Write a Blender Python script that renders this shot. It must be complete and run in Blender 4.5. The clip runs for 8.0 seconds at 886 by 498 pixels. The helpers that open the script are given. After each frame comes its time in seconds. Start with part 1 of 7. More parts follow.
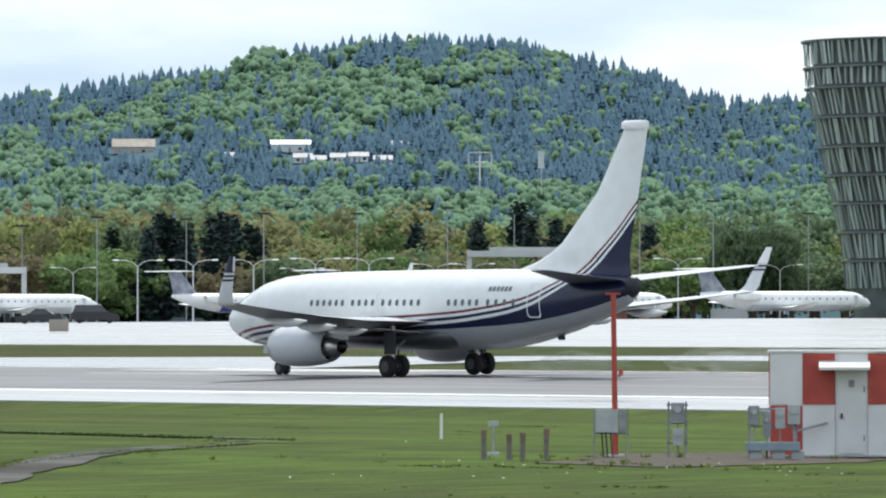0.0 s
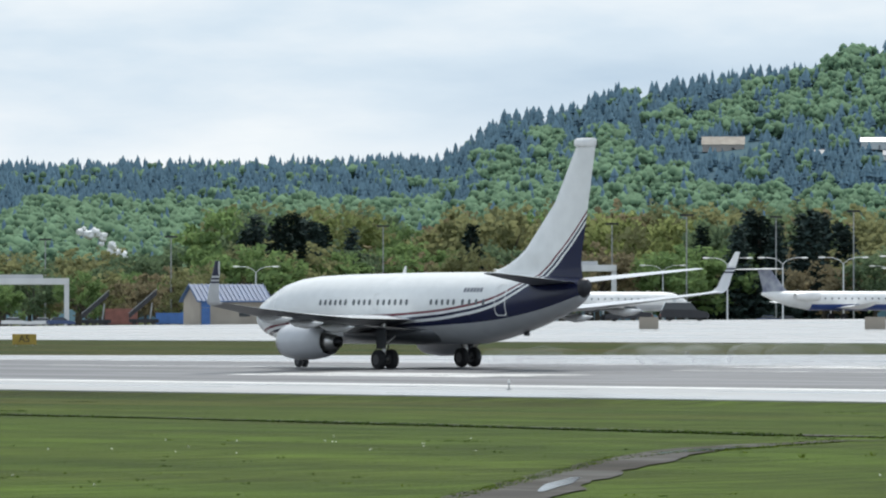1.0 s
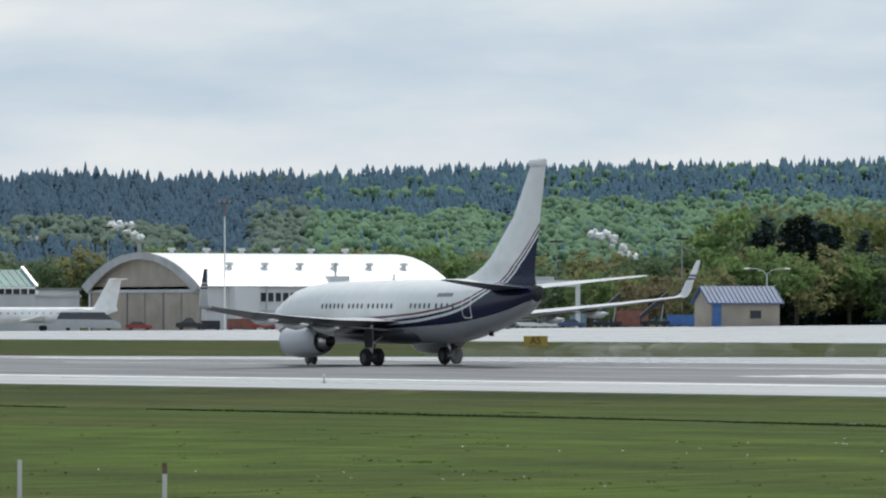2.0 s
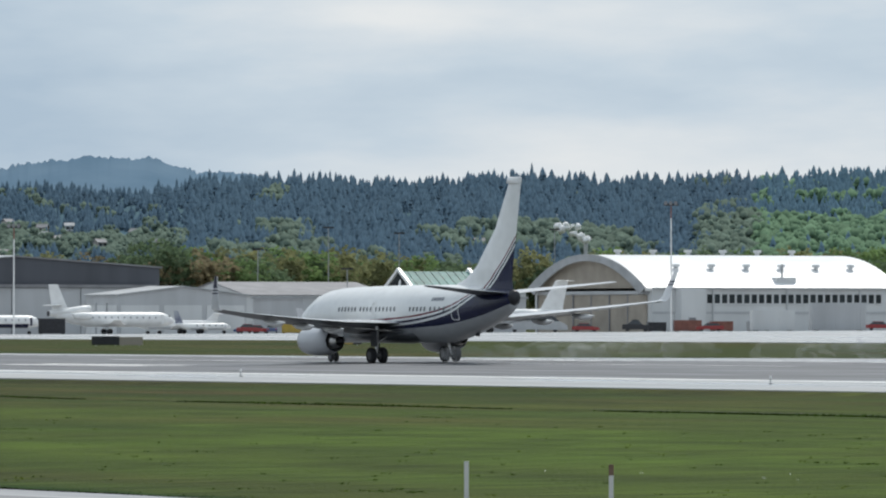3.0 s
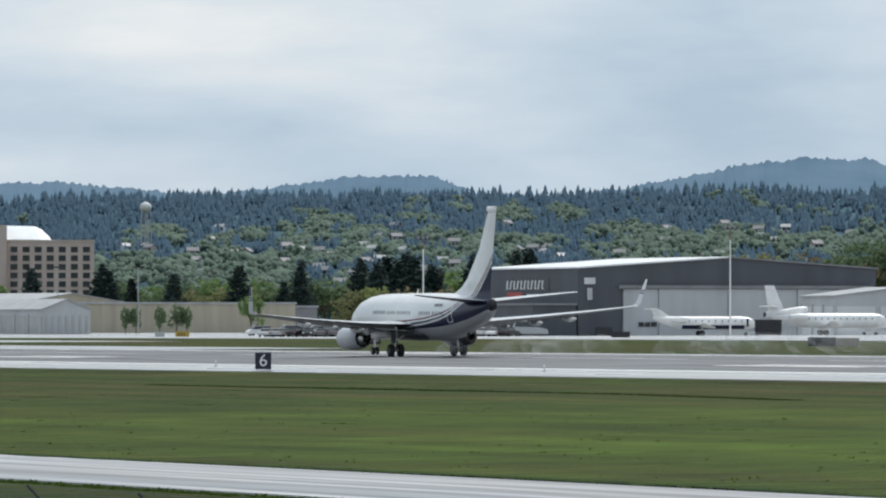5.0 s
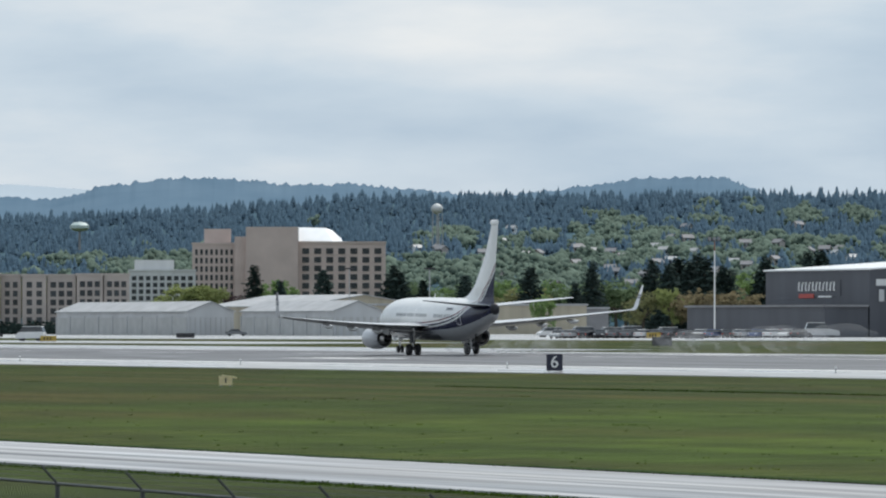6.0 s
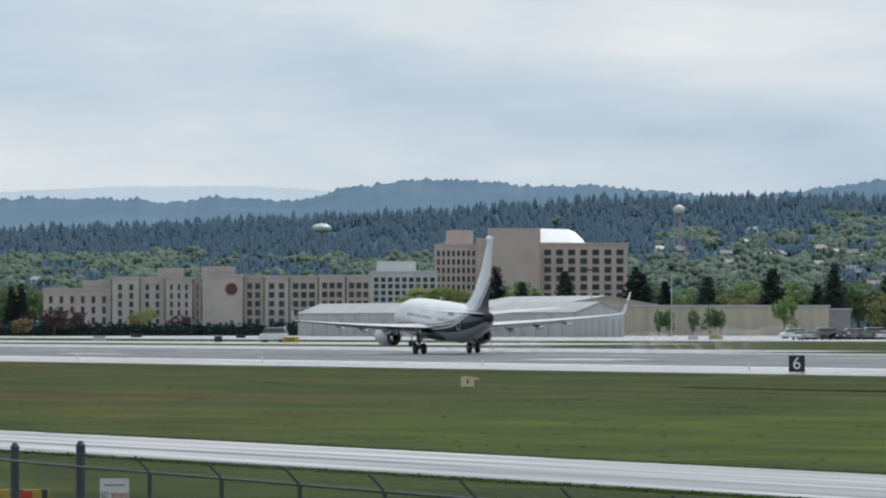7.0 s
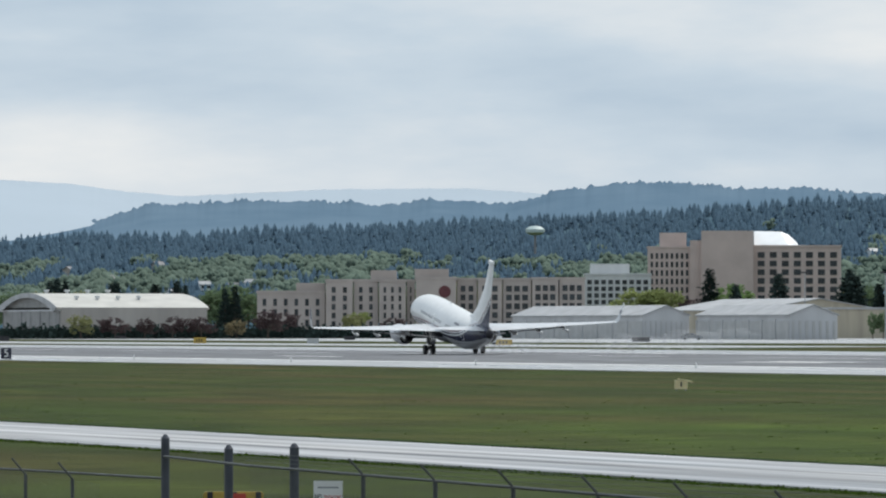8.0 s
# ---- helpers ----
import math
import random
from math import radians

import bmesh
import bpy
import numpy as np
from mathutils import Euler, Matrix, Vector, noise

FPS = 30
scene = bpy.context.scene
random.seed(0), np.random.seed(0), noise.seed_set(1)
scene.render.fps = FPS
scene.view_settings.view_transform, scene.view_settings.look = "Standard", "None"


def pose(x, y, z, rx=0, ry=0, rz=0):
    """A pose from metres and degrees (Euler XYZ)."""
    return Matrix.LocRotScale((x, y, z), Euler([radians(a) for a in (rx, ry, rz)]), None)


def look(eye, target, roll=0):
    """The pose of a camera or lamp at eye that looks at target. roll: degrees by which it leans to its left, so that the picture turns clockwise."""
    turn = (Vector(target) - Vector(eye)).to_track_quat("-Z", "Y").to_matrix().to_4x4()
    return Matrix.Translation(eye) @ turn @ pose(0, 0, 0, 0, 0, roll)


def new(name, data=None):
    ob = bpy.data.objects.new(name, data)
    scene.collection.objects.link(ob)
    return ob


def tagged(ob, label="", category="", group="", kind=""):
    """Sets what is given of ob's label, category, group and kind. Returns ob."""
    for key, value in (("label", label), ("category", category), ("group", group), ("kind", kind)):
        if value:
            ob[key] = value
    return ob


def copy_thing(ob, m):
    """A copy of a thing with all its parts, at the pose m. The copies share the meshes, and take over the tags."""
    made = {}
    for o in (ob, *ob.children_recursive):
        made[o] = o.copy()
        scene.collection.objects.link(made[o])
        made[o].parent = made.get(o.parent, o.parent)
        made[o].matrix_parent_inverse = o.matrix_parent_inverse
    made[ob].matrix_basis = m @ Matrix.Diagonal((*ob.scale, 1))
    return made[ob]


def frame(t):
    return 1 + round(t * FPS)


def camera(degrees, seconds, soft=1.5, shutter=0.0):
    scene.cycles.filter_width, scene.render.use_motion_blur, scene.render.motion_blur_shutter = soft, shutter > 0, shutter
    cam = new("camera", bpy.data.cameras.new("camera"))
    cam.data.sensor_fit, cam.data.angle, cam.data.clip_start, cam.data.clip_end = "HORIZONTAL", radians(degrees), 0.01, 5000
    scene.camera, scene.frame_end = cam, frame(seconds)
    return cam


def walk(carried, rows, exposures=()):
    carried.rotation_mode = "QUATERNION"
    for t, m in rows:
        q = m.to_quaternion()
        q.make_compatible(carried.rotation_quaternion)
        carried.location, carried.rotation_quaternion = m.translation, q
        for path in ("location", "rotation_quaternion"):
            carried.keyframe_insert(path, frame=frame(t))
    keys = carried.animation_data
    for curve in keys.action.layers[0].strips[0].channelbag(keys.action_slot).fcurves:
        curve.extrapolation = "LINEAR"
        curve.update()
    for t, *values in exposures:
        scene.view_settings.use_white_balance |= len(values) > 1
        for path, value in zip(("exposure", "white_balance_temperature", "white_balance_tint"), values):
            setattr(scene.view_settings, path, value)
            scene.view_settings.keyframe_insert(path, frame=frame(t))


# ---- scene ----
cam = camera(7.0, 8.0, soft=2.15)
EYE = 2.7          # the eye stands this far above the runway's centre line
F = 12817.0        # bearings below are the camera's pixel columns, to fit its view, 1/12817 rad each
# the pan: seconds, bearing swung to the left, tilt of the picture
PAN = [(0.0, 0, 0), (0.2, 233, -2), (0.5, 562, -4), (0.8, 840, -4), (1.0, 1043, -4), (1.2, 1242, -3.5), (2.3, 2191, 1), (2.5, 2352, 2),
       (3.0, 2736.5, 2.5), (3.5, 3086, 2.5), (4.0, 3409.5, 2.5), (4.5, 3715, 3), (5.0, 4003, 4.5), (5.2, 4113, 5), (6.3, 4658, 8), (6.5, 4747, 8.5),
       (7.0, 4946.5, 9.5), (7.5, 5139.5, 11.5), (8.0, 5324, 14)]
walk(cam, [(t, pose(0, 0, EYE, 90 + math.degrees((128 + v) / F), 0, 48.955 + math.degrees(s / F))) for t, s, v in PAN],
     exposures=[(0.0, 0.46), (0.5, 0.34), (1.0, 0.2), (2.5, -0.12), (3.5, -0.08), (4.5, -0.03), (8.0, -0.08)])


def bearing(u):
    """The angle from the runway's heading, in radians."""
    return radians(41.045) + (u - 784) / F


def site(u, d, z=0.0):
    """A place d metres off, at bearing u."""
    b = bearing(u)
    return Vector((-d * math.cos(b), d * math.sin(b), z))


def up(e, d):
    """The height of what is seen e units under the first view's top, d metres off."""
    return EYE + (569 - e) / F * d


def facing(u):
    """The turn that sets a thing's front (its -y side) towards the eye."""
    return 90 - math.degrees(bearing(u))


# ---- light ----
SUN_ELEV, SUN_ROT = 48.0, 200.0
world = bpy.data.worlds.new("sky")
scene.world = world
world.use_nodes = True
wn, wl = world.node_tree.nodes, world.node_tree.links
wn.clear()
w_out = wn.new("ShaderNodeOutputWorld")
w_bg = wn.new("ShaderNodeBackground")
w_bg.inputs[1].default_value = 1.0
sky = wn.new("ShaderNodeTexSky")
sky.sky_type, sky.sun_disc = "NISHITA", False
sky.sun_elevation, sky.sun_rotation = radians(SUN_ELEV), radians(SUN_ROT)
sky_gain = wn.new("ShaderNodeVectorMath")
sky_gain.operation = "SCALE"
sky_gain.inputs[3].default_value = 0.075
wl.new(sky.outputs[0], sky_gain.inputs[0])
wc = wn.new("ShaderNodeTexCoord")
wm = wn.new("ShaderNodeMapping")
wm.inputs["Scale"].default_value = (6.0, 6.0, 24.0)
wl.new(wc.outputs["Generated"], wm.inputs[0])
n1 = wn.new("ShaderNodeTexNoise")
n1.inputs["Scale"].default_value, n1.inputs["Detail"].default_value, n1.inputs["Roughness"].default_value = 1.7, 7.0, 0.52
wl.new(wm.outputs[0], n1.inputs[0])
ramp = wn.new("ShaderNodeValToRGB")
ramp.color_ramp.elements[0].position, ramp.color_ramp.elements[0].color = 0.34, (0.47, 0.60, 0.74, 1)
ramp.color_ramp.elements[1].position, ramp.color_ramp.elements[1].color = 0.68, (0.90, 0.93, 0.95, 1)
mid = ramp.color_ramp.elements.new(0.5)
mid.color = (0.63, 0.74, 0.845, 1)
wl.new(n1.outputs[0], ramp.inputs[0])
w_mix = wn.new("ShaderNodeMixRGB")
w_mix.inputs[0].default_value = 0.9
wl.new(sky_gain.outputs[0], w_mix.inputs[1])
wl.new(ramp.outputs[0], w_mix.inputs[2])
w_sep = wn.new("ShaderNodeSeparateXYZ")
wl.new(wc.outputs["Generated"], w_sep.inputs[0])
w_low = wn.new("ShaderNodeMapRange")
w_low.interpolation_type = "SMOOTHSTEP"
for slot, value in (("From Min", 0.012), ("From Max", 0.034), ("To Min", 1.0), ("To Max", 0.0)):
    w_low.inputs[slot].default_value = value
wl.new(w_sep.outputs[2], w_low.inputs[0])
n2 = wn.new("ShaderNodeTexNoise")
n2.inputs["Scale"].default_value, n2.inputs["Detail"].default_value = 0.9, 4.0
wl.new(wm.outputs[0], n2.inputs[0])
w_gap = wn.new("ShaderNodeMapRange")
for slot, value in (("From Min", 0.36), ("From Max", 0.62), ("To Min", 0.0), ("To Max", 0.62)):
    w_gap.inputs[slot].default_value = value
wl.new(n2.outputs[0], w_gap.inputs[0])
w_mul = wn.new("ShaderNodeMath")
w_mul.operation = "MULTIPLY"
wl.new(w_low.outputs[0], w_mul.inputs[0])
wl.new(w_gap.outputs[0], w_mul.inputs[1])
w_thin = wn.new("ShaderNodeMixRGB")
w_thin.inputs[2].default_value = (0.90, 0.91, 0.90, 1)
wl.new(w_mul.outputs[0], w_thin.inputs[0])
wl.new(w_mix.outputs[0], w_thin.inputs[1])
wl.new(w_thin.outputs[0], w_bg.inputs[0])
wl.new(w_bg.outputs[0], w_out.inputs[0])
sun = new("sun", bpy.data.lights.new("sun", "SUN"))
sun.data.energy, sun.data.angle, sun.data.color = 2.9, radians(11), (1.0, 0.96, 0.9)
SUN_FROM = Vector((-0.45, 0.55, 1.0))
sun.matrix_world = look(SUN_FROM * 100, (0, 0, 0))


# ---- materials ----
def mat(name, color, rough=0.6, metal=0.0, noise_scale=0.0, vary=0.15, bump=0.0, bump_scale=None, color2=None, spec=0.5, obj_random=0.0,
        stretch=(1, 1, 1), island=0.0):
    m = bpy.data.materials.new(name)
    m.use_nodes = True
    nt = m.node_tree
    b = nt.nodes["Principled BSDF"]
    b.inputs["Roughness"].default_value, b.inputs["Metallic"].default_value = rough, metal
    b.inputs["Specular IOR Level"].default_value = spec
    b.inputs["Base Color"].default_value = (*color, 1)
    src = None
    if noise_scale:
        tc = nt.nodes.new("ShaderNodeTexCoord")
        mp = nt.nodes.new("ShaderNodeMapping")
        mp.inputs["Scale"].default_value = stretch
        nt.links.new(tc.outputs["Object"], mp.inputs[0])
        n = nt.nodes.new("ShaderNodeTexNoise")
        n.inputs["Scale"].default_value, n.inputs["Detail"].default_value = noise_scale, 6.0
        nt.links.new(mp.outputs[0], n.inputs[0])
        r = nt.nodes.new("ShaderNodeValToRGB")
        c2 = color2 or tuple(min(1, c * (1 + vary)) for c in color)
        c1 = color if color2 else tuple(c * (1 - vary) for c in color)
        r.color_ramp.elements[0].position, r.color_ramp.elements[0].color = 0.32, (*c1, 1)
        r.color_ramp.elements[1].position, r.color_ramp.elements[1].color = 0.68, (*c2, 1)
        nt.links.new(n.outputs[0], r.inputs[0])
        src = r.outputs[0]
        if bump:
            nb = nt.nodes.new("ShaderNodeTexNoise")
            nb.inputs["Scale"].default_value, nb.inputs["Detail"].default_value = bump_scale or noise_scale * 4, 5.0
            nt.links.new(mp.outputs[0], nb.inputs[0])
            bp = nt.nodes.new("ShaderNodeBump")
            bp.inputs["Strength"].default_value = bump
            nt.links.new(nb.outputs[0], bp.inputs["Height"])
            nt.links.new(bp.outputs[0], b.inputs["Normal"])
    if obj_random or island:
        g = nt.nodes.new("ShaderNodeObjectInfo") if obj_random else nt.nodes.new("ShaderNodeNewGeometry")
        mr = nt.nodes.new("ShaderNodeMapRange")
        k = obj_random or island
        mr.inputs["To Min"].default_value, mr.inputs["To Max"].default_value = 1 - k, 1 + k
        nt.links.new(g.outputs["Random" if obj_random else "Random Per Island"], mr.inputs[0])
        mu = nt.nodes.new("ShaderNodeVectorMath")
        mu.operation = "SCALE"
        nt.links.new(mr.outputs[0], mu.inputs[3])
        if src:
            nt.links.new(src, mu.inputs[0])
        else:
            mu.inputs[0].default_value = color
        src = mu.outputs[0]
    if src:
        nt.links.new(src, b.inputs["Base Color"])
    return m


# ---- mesh tools ----
def to_mesh(name, bm, material, smooth=False):
    me = bpy.data.meshes.new(name)
    bmesh.ops.recalc_face_normals(bm, faces=bm.faces)
    bm.to_mesh(me)
    bm.free()
    for m in (material if isinstance(material, (list, tuple)) else [material]):
        me.materials.append(m)
    if smooth:
        me.polygons.foreach_set("use_smooth", [True] * len(me.polygons))
        me.set_sharp_from_angle(angle=radians(smooth if smooth is not True else 40))
    return me


def part(name, bm, material, parent=None, label="", smooth=False):
    ob = new(name, to_mesh(name, bm, material, smooth))
    if parent:
        ob.parent = parent
    return tagged(ob, label) if label else ob


def thing(name, label, category, m=None, group="", kind=""):
    ob = new(name)
    ob.empty_display_size = 0.5
    if m is not None:
        ob.matrix_world = m
    return tagged(ob, label, category, group, kind)


def add_box(bm, x0, x1, y0, y1, z0, z1, bevel=0.0, m=None):
    vs = [bm.verts.new((x, y, z)) for x in (x0, x1) for y in (y0, y1) for z in (z0, z1)]
    fs = [bm.faces.new([vs[i] for i in q]) for q in ((0, 1, 3, 2), (4, 6, 7, 5), (0, 4, 5, 1), (2, 3, 7, 6), (0, 2, 6, 4), (1, 5, 7, 3))]
    if bevel:
        es = list({e for f in fs for e in f.edges})
        vs = list({v for f in bmesh.ops.bevel(bm, geom=es, offset=bevel, segments=2, affect="EDGES")["faces"] for v in f.verts} | {v for v in vs if v.is_valid})
    if m is not None:
        bmesh.ops.transform(bm, matrix=m, verts=vs)
    return vs


def box(x0, x1, y0, y1, z0, z1, bevel=0.0):
    bm = bmesh.new()
    add_box(bm, x0, x1, y0, y1, z0, z1, bevel)
    return bm


def add_loft(bm, rings, cap=True):
    """Skin closed rings that have the same number of points."""
    rows = [[bm.verts.new(p) for p in r] for r in rings]
    n = len(rows[0])
    for a, b in zip(rows, rows[1:]):
        for i in range(n):
            bm.faces.new((a[i], a[(i + 1) % n], b[(i + 1) % n], b[i]))
    if cap:
        bm.faces.new(rows[0][::-1])
        bm.faces.new(rows[-1])
    return rows


def loft(rings, cap=True):
    bm = bmesh.new()
    add_loft(bm, rings, cap)
    return bm


def ring_x(x, zc, ry, rz, n=32, yc=0.0):
    """A ring round the x axis."""
    return [(x, yc + ry * math.sin(2 * math.pi * i / n), zc + rz * math.cos(2 * math.pi * i / n)) for i in range(n)]


def add_tube(bm, a, b, r0, r1=None, n=10):
    a, b = Vector(a), Vector(b)
    q = (b - a).to_track_quat("Z", "Y")
    r1 = r0 if r1 is None else r1
    rings = [[p + q @ Vector((r * math.cos(2 * math.pi * i / n), r * math.sin(2 * math.pi * i / n), 0)) for i in range(n)] for p, r in ((a, r0), (b, r1))]
    add_loft(bm, rings)


def tube(a, b, r0, r1=None, n=10):
    bm = bmesh.new()
    add_tube(bm, a, b, r0, r1, n)
    return bm


def curve_of(points):
    """A smooth function through (x, value) points, x rising."""
    xs, vs = [p[0] for p in points], [p[1] for p in points]
    return lambda x: float(np.interp(x, xs, vs))


def airfoil(x_le, chord, y, z, thick, n=10, dz=0.0):
    """A wing section in the xz plane, nose towards +x, as one closed ring."""
    pts = []
    for side in (1, -1):
        for i in range(n):
            s = i / n if side == 1 else 1 - i / n
            c = s ** 1.6
            t = 5 * thick * (0.2969 * math.sqrt(c) - 0.126 * c - 0.3516 * c * c + 0.2843 * c ** 3 - 0.1036 * c ** 4)
            pts.append((x_le - chord * c, y, z + chord * (side * t + 0.02 * math.sin(math.pi * c)) + dz * c))
    return pts


def fin_section(x_le, chord, z, thick, n=10, y=0.0):
    return [(p[0], y + p[2], z) for p in airfoil(x_le, chord, 0, 0, thick, n)]


def revolve_x(profile, n=32, y=0.0, z=0.0):
    """A surface round an axis along x from (x, radius) pairs."""
    return loft([ring_x(x, z, r, r, n, y) for x, r in profile], cap=False)


def text_mesh(body, size, depth=0.01):
    cu = bpy.data.curves.new("letters", "FONT")
    cu.body, cu.size, cu.extrude, cu.align_x, cu.align_y = body, size, depth, "CENTER", "CENTER"
    ob = new("letters", cu)
    dep = bpy.context.evaluated_depsgraph_get()
    dep.update()
    me = bpy.data.meshes.new_from_object(ob.evaluated_get(dep))
    bpy.data.objects.remove(ob)
    return me


def see_through(m, share=0.4):
    """Thin leaves let some light through."""
    nt = m.node_tree
    out, b = nt.nodes["Material Output"], nt.nodes["Principled BSDF"]
    mix, tr = nt.nodes.new("ShaderNodeMixShader"), nt.nodes.new("ShaderNodeBsdfTranslucent")
    mix.inputs[0].default_value = share
    nt.links.new(b.inputs["Base Color"].links[0].from_socket, tr.inputs[0])
    nt.links.new(b.outputs[0], mix.inputs[1])
    nt.links.new(tr.outputs[0], mix.inputs[2])
    nt.links.new(mix.outputs[0], out.inputs[0])


# ---- ground ----
near_z = curve_of([(-400, -1.4), (40, -1.2), (68, -1.0), (110, -0.62), (130, -0.65), (150, -0.9), (190, -1.06), (193, -1.0), (197, -0.62), (209, -0.40), (239.5, -0.10), (262, -0.02)])
apron_z = curve_of([(-5200, 1.5), (-2450, 1.3), (-2000, 0.9), (-1615, 0.7), (-1181, 0.5), (-905, 1.75), (-793, 2.5), (-654, 3.0), (-400, 3.3), (1500, 3.3)])


def ground_z(x, y):
    if y <= 262:
        return near_z(y)
    za = apron_z(x)
    zm = 0.25 + 0.35 * min(1.0, za / 1.75)
    if y <= 400:
        return -0.02 + (zm + 0.02) * (y - 262) / 138
    if y <= 620:
        return zm + (za - zm) * (y - 400) / 220
    return za


def sheet(name, xs, ys, material, lift=0.0, skirt=0.0, kind="structure", label="", category=""):
    """A draped sheet over the ground."""
    bm = bmesh.new()
    g = [[bm.verts.new((x, y, ground_z(x, y) + lift)) for y in ys] for x in xs]
    for i in range(len(xs) - 1):
        for j in range(len(ys) - 1):
            bm.faces.new((g[i][j], g[i + 1][j], g[i + 1][j + 1], g[i][j + 1]))
    if skirt:
        rim = [g[i][0] for i in range(len(xs))] + [g[-1][j] for j in range(1, len(ys))] + [g[i][-1] for i in range(len(xs) - 2, -1, -1)] + [g[0][j] for j in range(len(ys) - 2, 0, -1)]
        low = [bm.verts.new((v.co.x, v.co.y, v.co.z - skirt)) for v in rim]
        for i in range(len(rim)):
            k = (i + 1) % len(rim)
            bm.faces.new((rim[i], low[i], low[k], rim[k]))
    ob = part(name, bm, material)
    return tagged(ob, label, category or name, kind=kind)


def steps(a, b, n):
    return [a + (b - a) * i / n for i in range(n + 1)]


def wet_pavement(name, c1, c2, rough, streak=(0.02, 0.6, 1), scale=1.0, spec=0.5):
    m = mat(name, c1, rough, noise_scale=scale, color2=c2, stretch=streak, bump=0.05, bump_scale=30 * scale, spec=spec)
    nt = m.node_tree
    n = nt.nodes.new("ShaderNodeTexNoise")
    n.inputs["Scale"].default_value = 0.35
    mp = nt.nodes.new("ShaderNodeMapping")
    mp.inputs["Scale"].default_value = (0.12, 1.0, 1)
    tc = nt.nodes.new("ShaderNodeTexCoord")
    nt.links.new(tc.outputs["Object"], mp.inputs[0])
    nt.links.new(mp.outputs[0], n.inputs[0])
    mr = nt.nodes.new("ShaderNodeMapRange")
    mr.inputs["From Min"].default_value, mr.inputs["From Max"].default_value = 0.35, 0.65
    mr.inputs["To Min"].default_value, mr.inputs["To Max"].default_value = rough - 0.12, rough + 0.16
    nt.links.new(n.outputs[0], mr.inputs[0])
    nt.links.new(mr.outputs[0], nt.nodes["Principled BSDF"].inputs["Roughness"])
    return m


def grass_material():
    m = mat("grass", (0.022, 0.040, 0.0055), 0.9, noise_scale=0.05, color2=(0.043, 0.061, 0.009), stretch=(0.5, 1.6, 1), spec=0.1)
    nt = m.node_tree
    b = nt.nodes["Principled BSDF"]
    base = b.inputs["Base Color"].links[0].from_socket
    tc = nt.nodes.new("ShaderNodeTexCoord")

    def noise_node(scale, stretch, lo, hi):
        mp = nt.nodes.new("ShaderNodeMapping")
        mp.inputs["Scale"].default_value = stretch
        nt.links.new(tc.outputs["Object"], mp.inputs[0])
        n = nt.nodes.new("ShaderNodeTexNoise")
        n.inputs["Scale"].default_value, n.inputs["Detail"].default_value = scale, 6
        nt.links.new(mp.outputs[0], n.inputs[0])
        mr = nt.nodes.new("ShaderNodeMapRange")
        mr.inputs["From Min"].default_value, mr.inputs["From Max"].default_value = 0.3, 0.7
        mr.inputs["To Min"].default_value, mr.inputs["To Max"].default_value = lo, hi
        nt.links.new(n.outputs[0], mr.inputs[0])
        return mr.outputs[0]

    dry = nt.nodes.new("ShaderNodeMixRGB")
    dry.inputs[2].default_value = (0.074, 0.056, 0.018, 1)
    nt.links.new(noise_node(0.09, (0.22, 0.8, 1), -0.4, 0.8), dry.inputs[0])
    # brighter, yellower green where x is high and y beyond 60 (wet: the weight)
    bright_green = nt.nodes.new("ShaderNodeMixRGB")
    bright_green.inputs[2].default_value = (0.056, 0.092, 0.009, 1)
    sx = nt.nodes.new("ShaderNodeSeparateXYZ")
    nt.links.new(tc.outputs["Object"], sx.inputs[0])
    wet = nt.nodes.new("ShaderNodeMapRange")
    for slot, value in (("From Min", -330.0), ("From Max", -180.0), ("To Min", 0.0), ("To Max", 0.95)):
        wet.inputs[slot].default_value = value
    nt.links.new(sx.outputs[0], wet.inputs[0])
    patch = nt.nodes.new("ShaderNodeMath")
    patch.operation, patch.use_clamp = "MULTIPLY", True
    off = nt.nodes.new("ShaderNodeMapRange")
    off.inputs["From Min"].default_value, off.inputs["From Max"].default_value = 60.0, 85.0
    nt.links.new(sx.outputs[1], off.inputs[0])
    both = nt.nodes.new("ShaderNodeMath")
    both.operation = "MULTIPLY"
    nt.links.new(wet.outputs[0], both.inputs[0])
    nt.links.new(off.outputs[0], both.inputs[1])
    nt.links.new(both.outputs[0], patch.inputs[0])
    nt.links.new(noise_node(0.07, (0.5, 0.6, 1), 0.45, 1.25), patch.inputs[1])
    nt.links.new(patch.outputs[0], bright_green.inputs[0])
    nt.links.new(base, dry.inputs[1])
    nt.links.new(dry.outputs[0], bright_green.inputs[1])
    fine = nt.nodes.new("ShaderNodeVectorMath")
    fine.operation = "SCALE"
    nt.links.new(bright_green.outputs[0], fine.inputs[0])
    grain = nt.nodes.new("ShaderNodeMath")
    grain.operation = "MULTIPLY"
    nt.links.new(noise_node(1.3, (1.0, 0.22, 1), 0.6, 1.4), grain.inputs[0])
    nt.links.new(noise_node(0.22, (0.3, 1.0, 1), 0.68, 1.28), grain.inputs[1])
    nt.links.new(grain.outputs[0], fine.inputs[3])
    nt.links.new(fine.outputs[0], b.inputs["Base Color"])
    bp = nt.nodes.new("ShaderNodeBump")
    bp.inputs["Strength"].default_value, bp.inputs["Distance"].default_value = 0.6, 0.1
    nt.links.new(noise_node(7.0, (1, 1, 1), 0, 1), bp.inputs["Height"])
    nt.links.new(bp.outputs[0], b.inputs["Normal"])
    return m


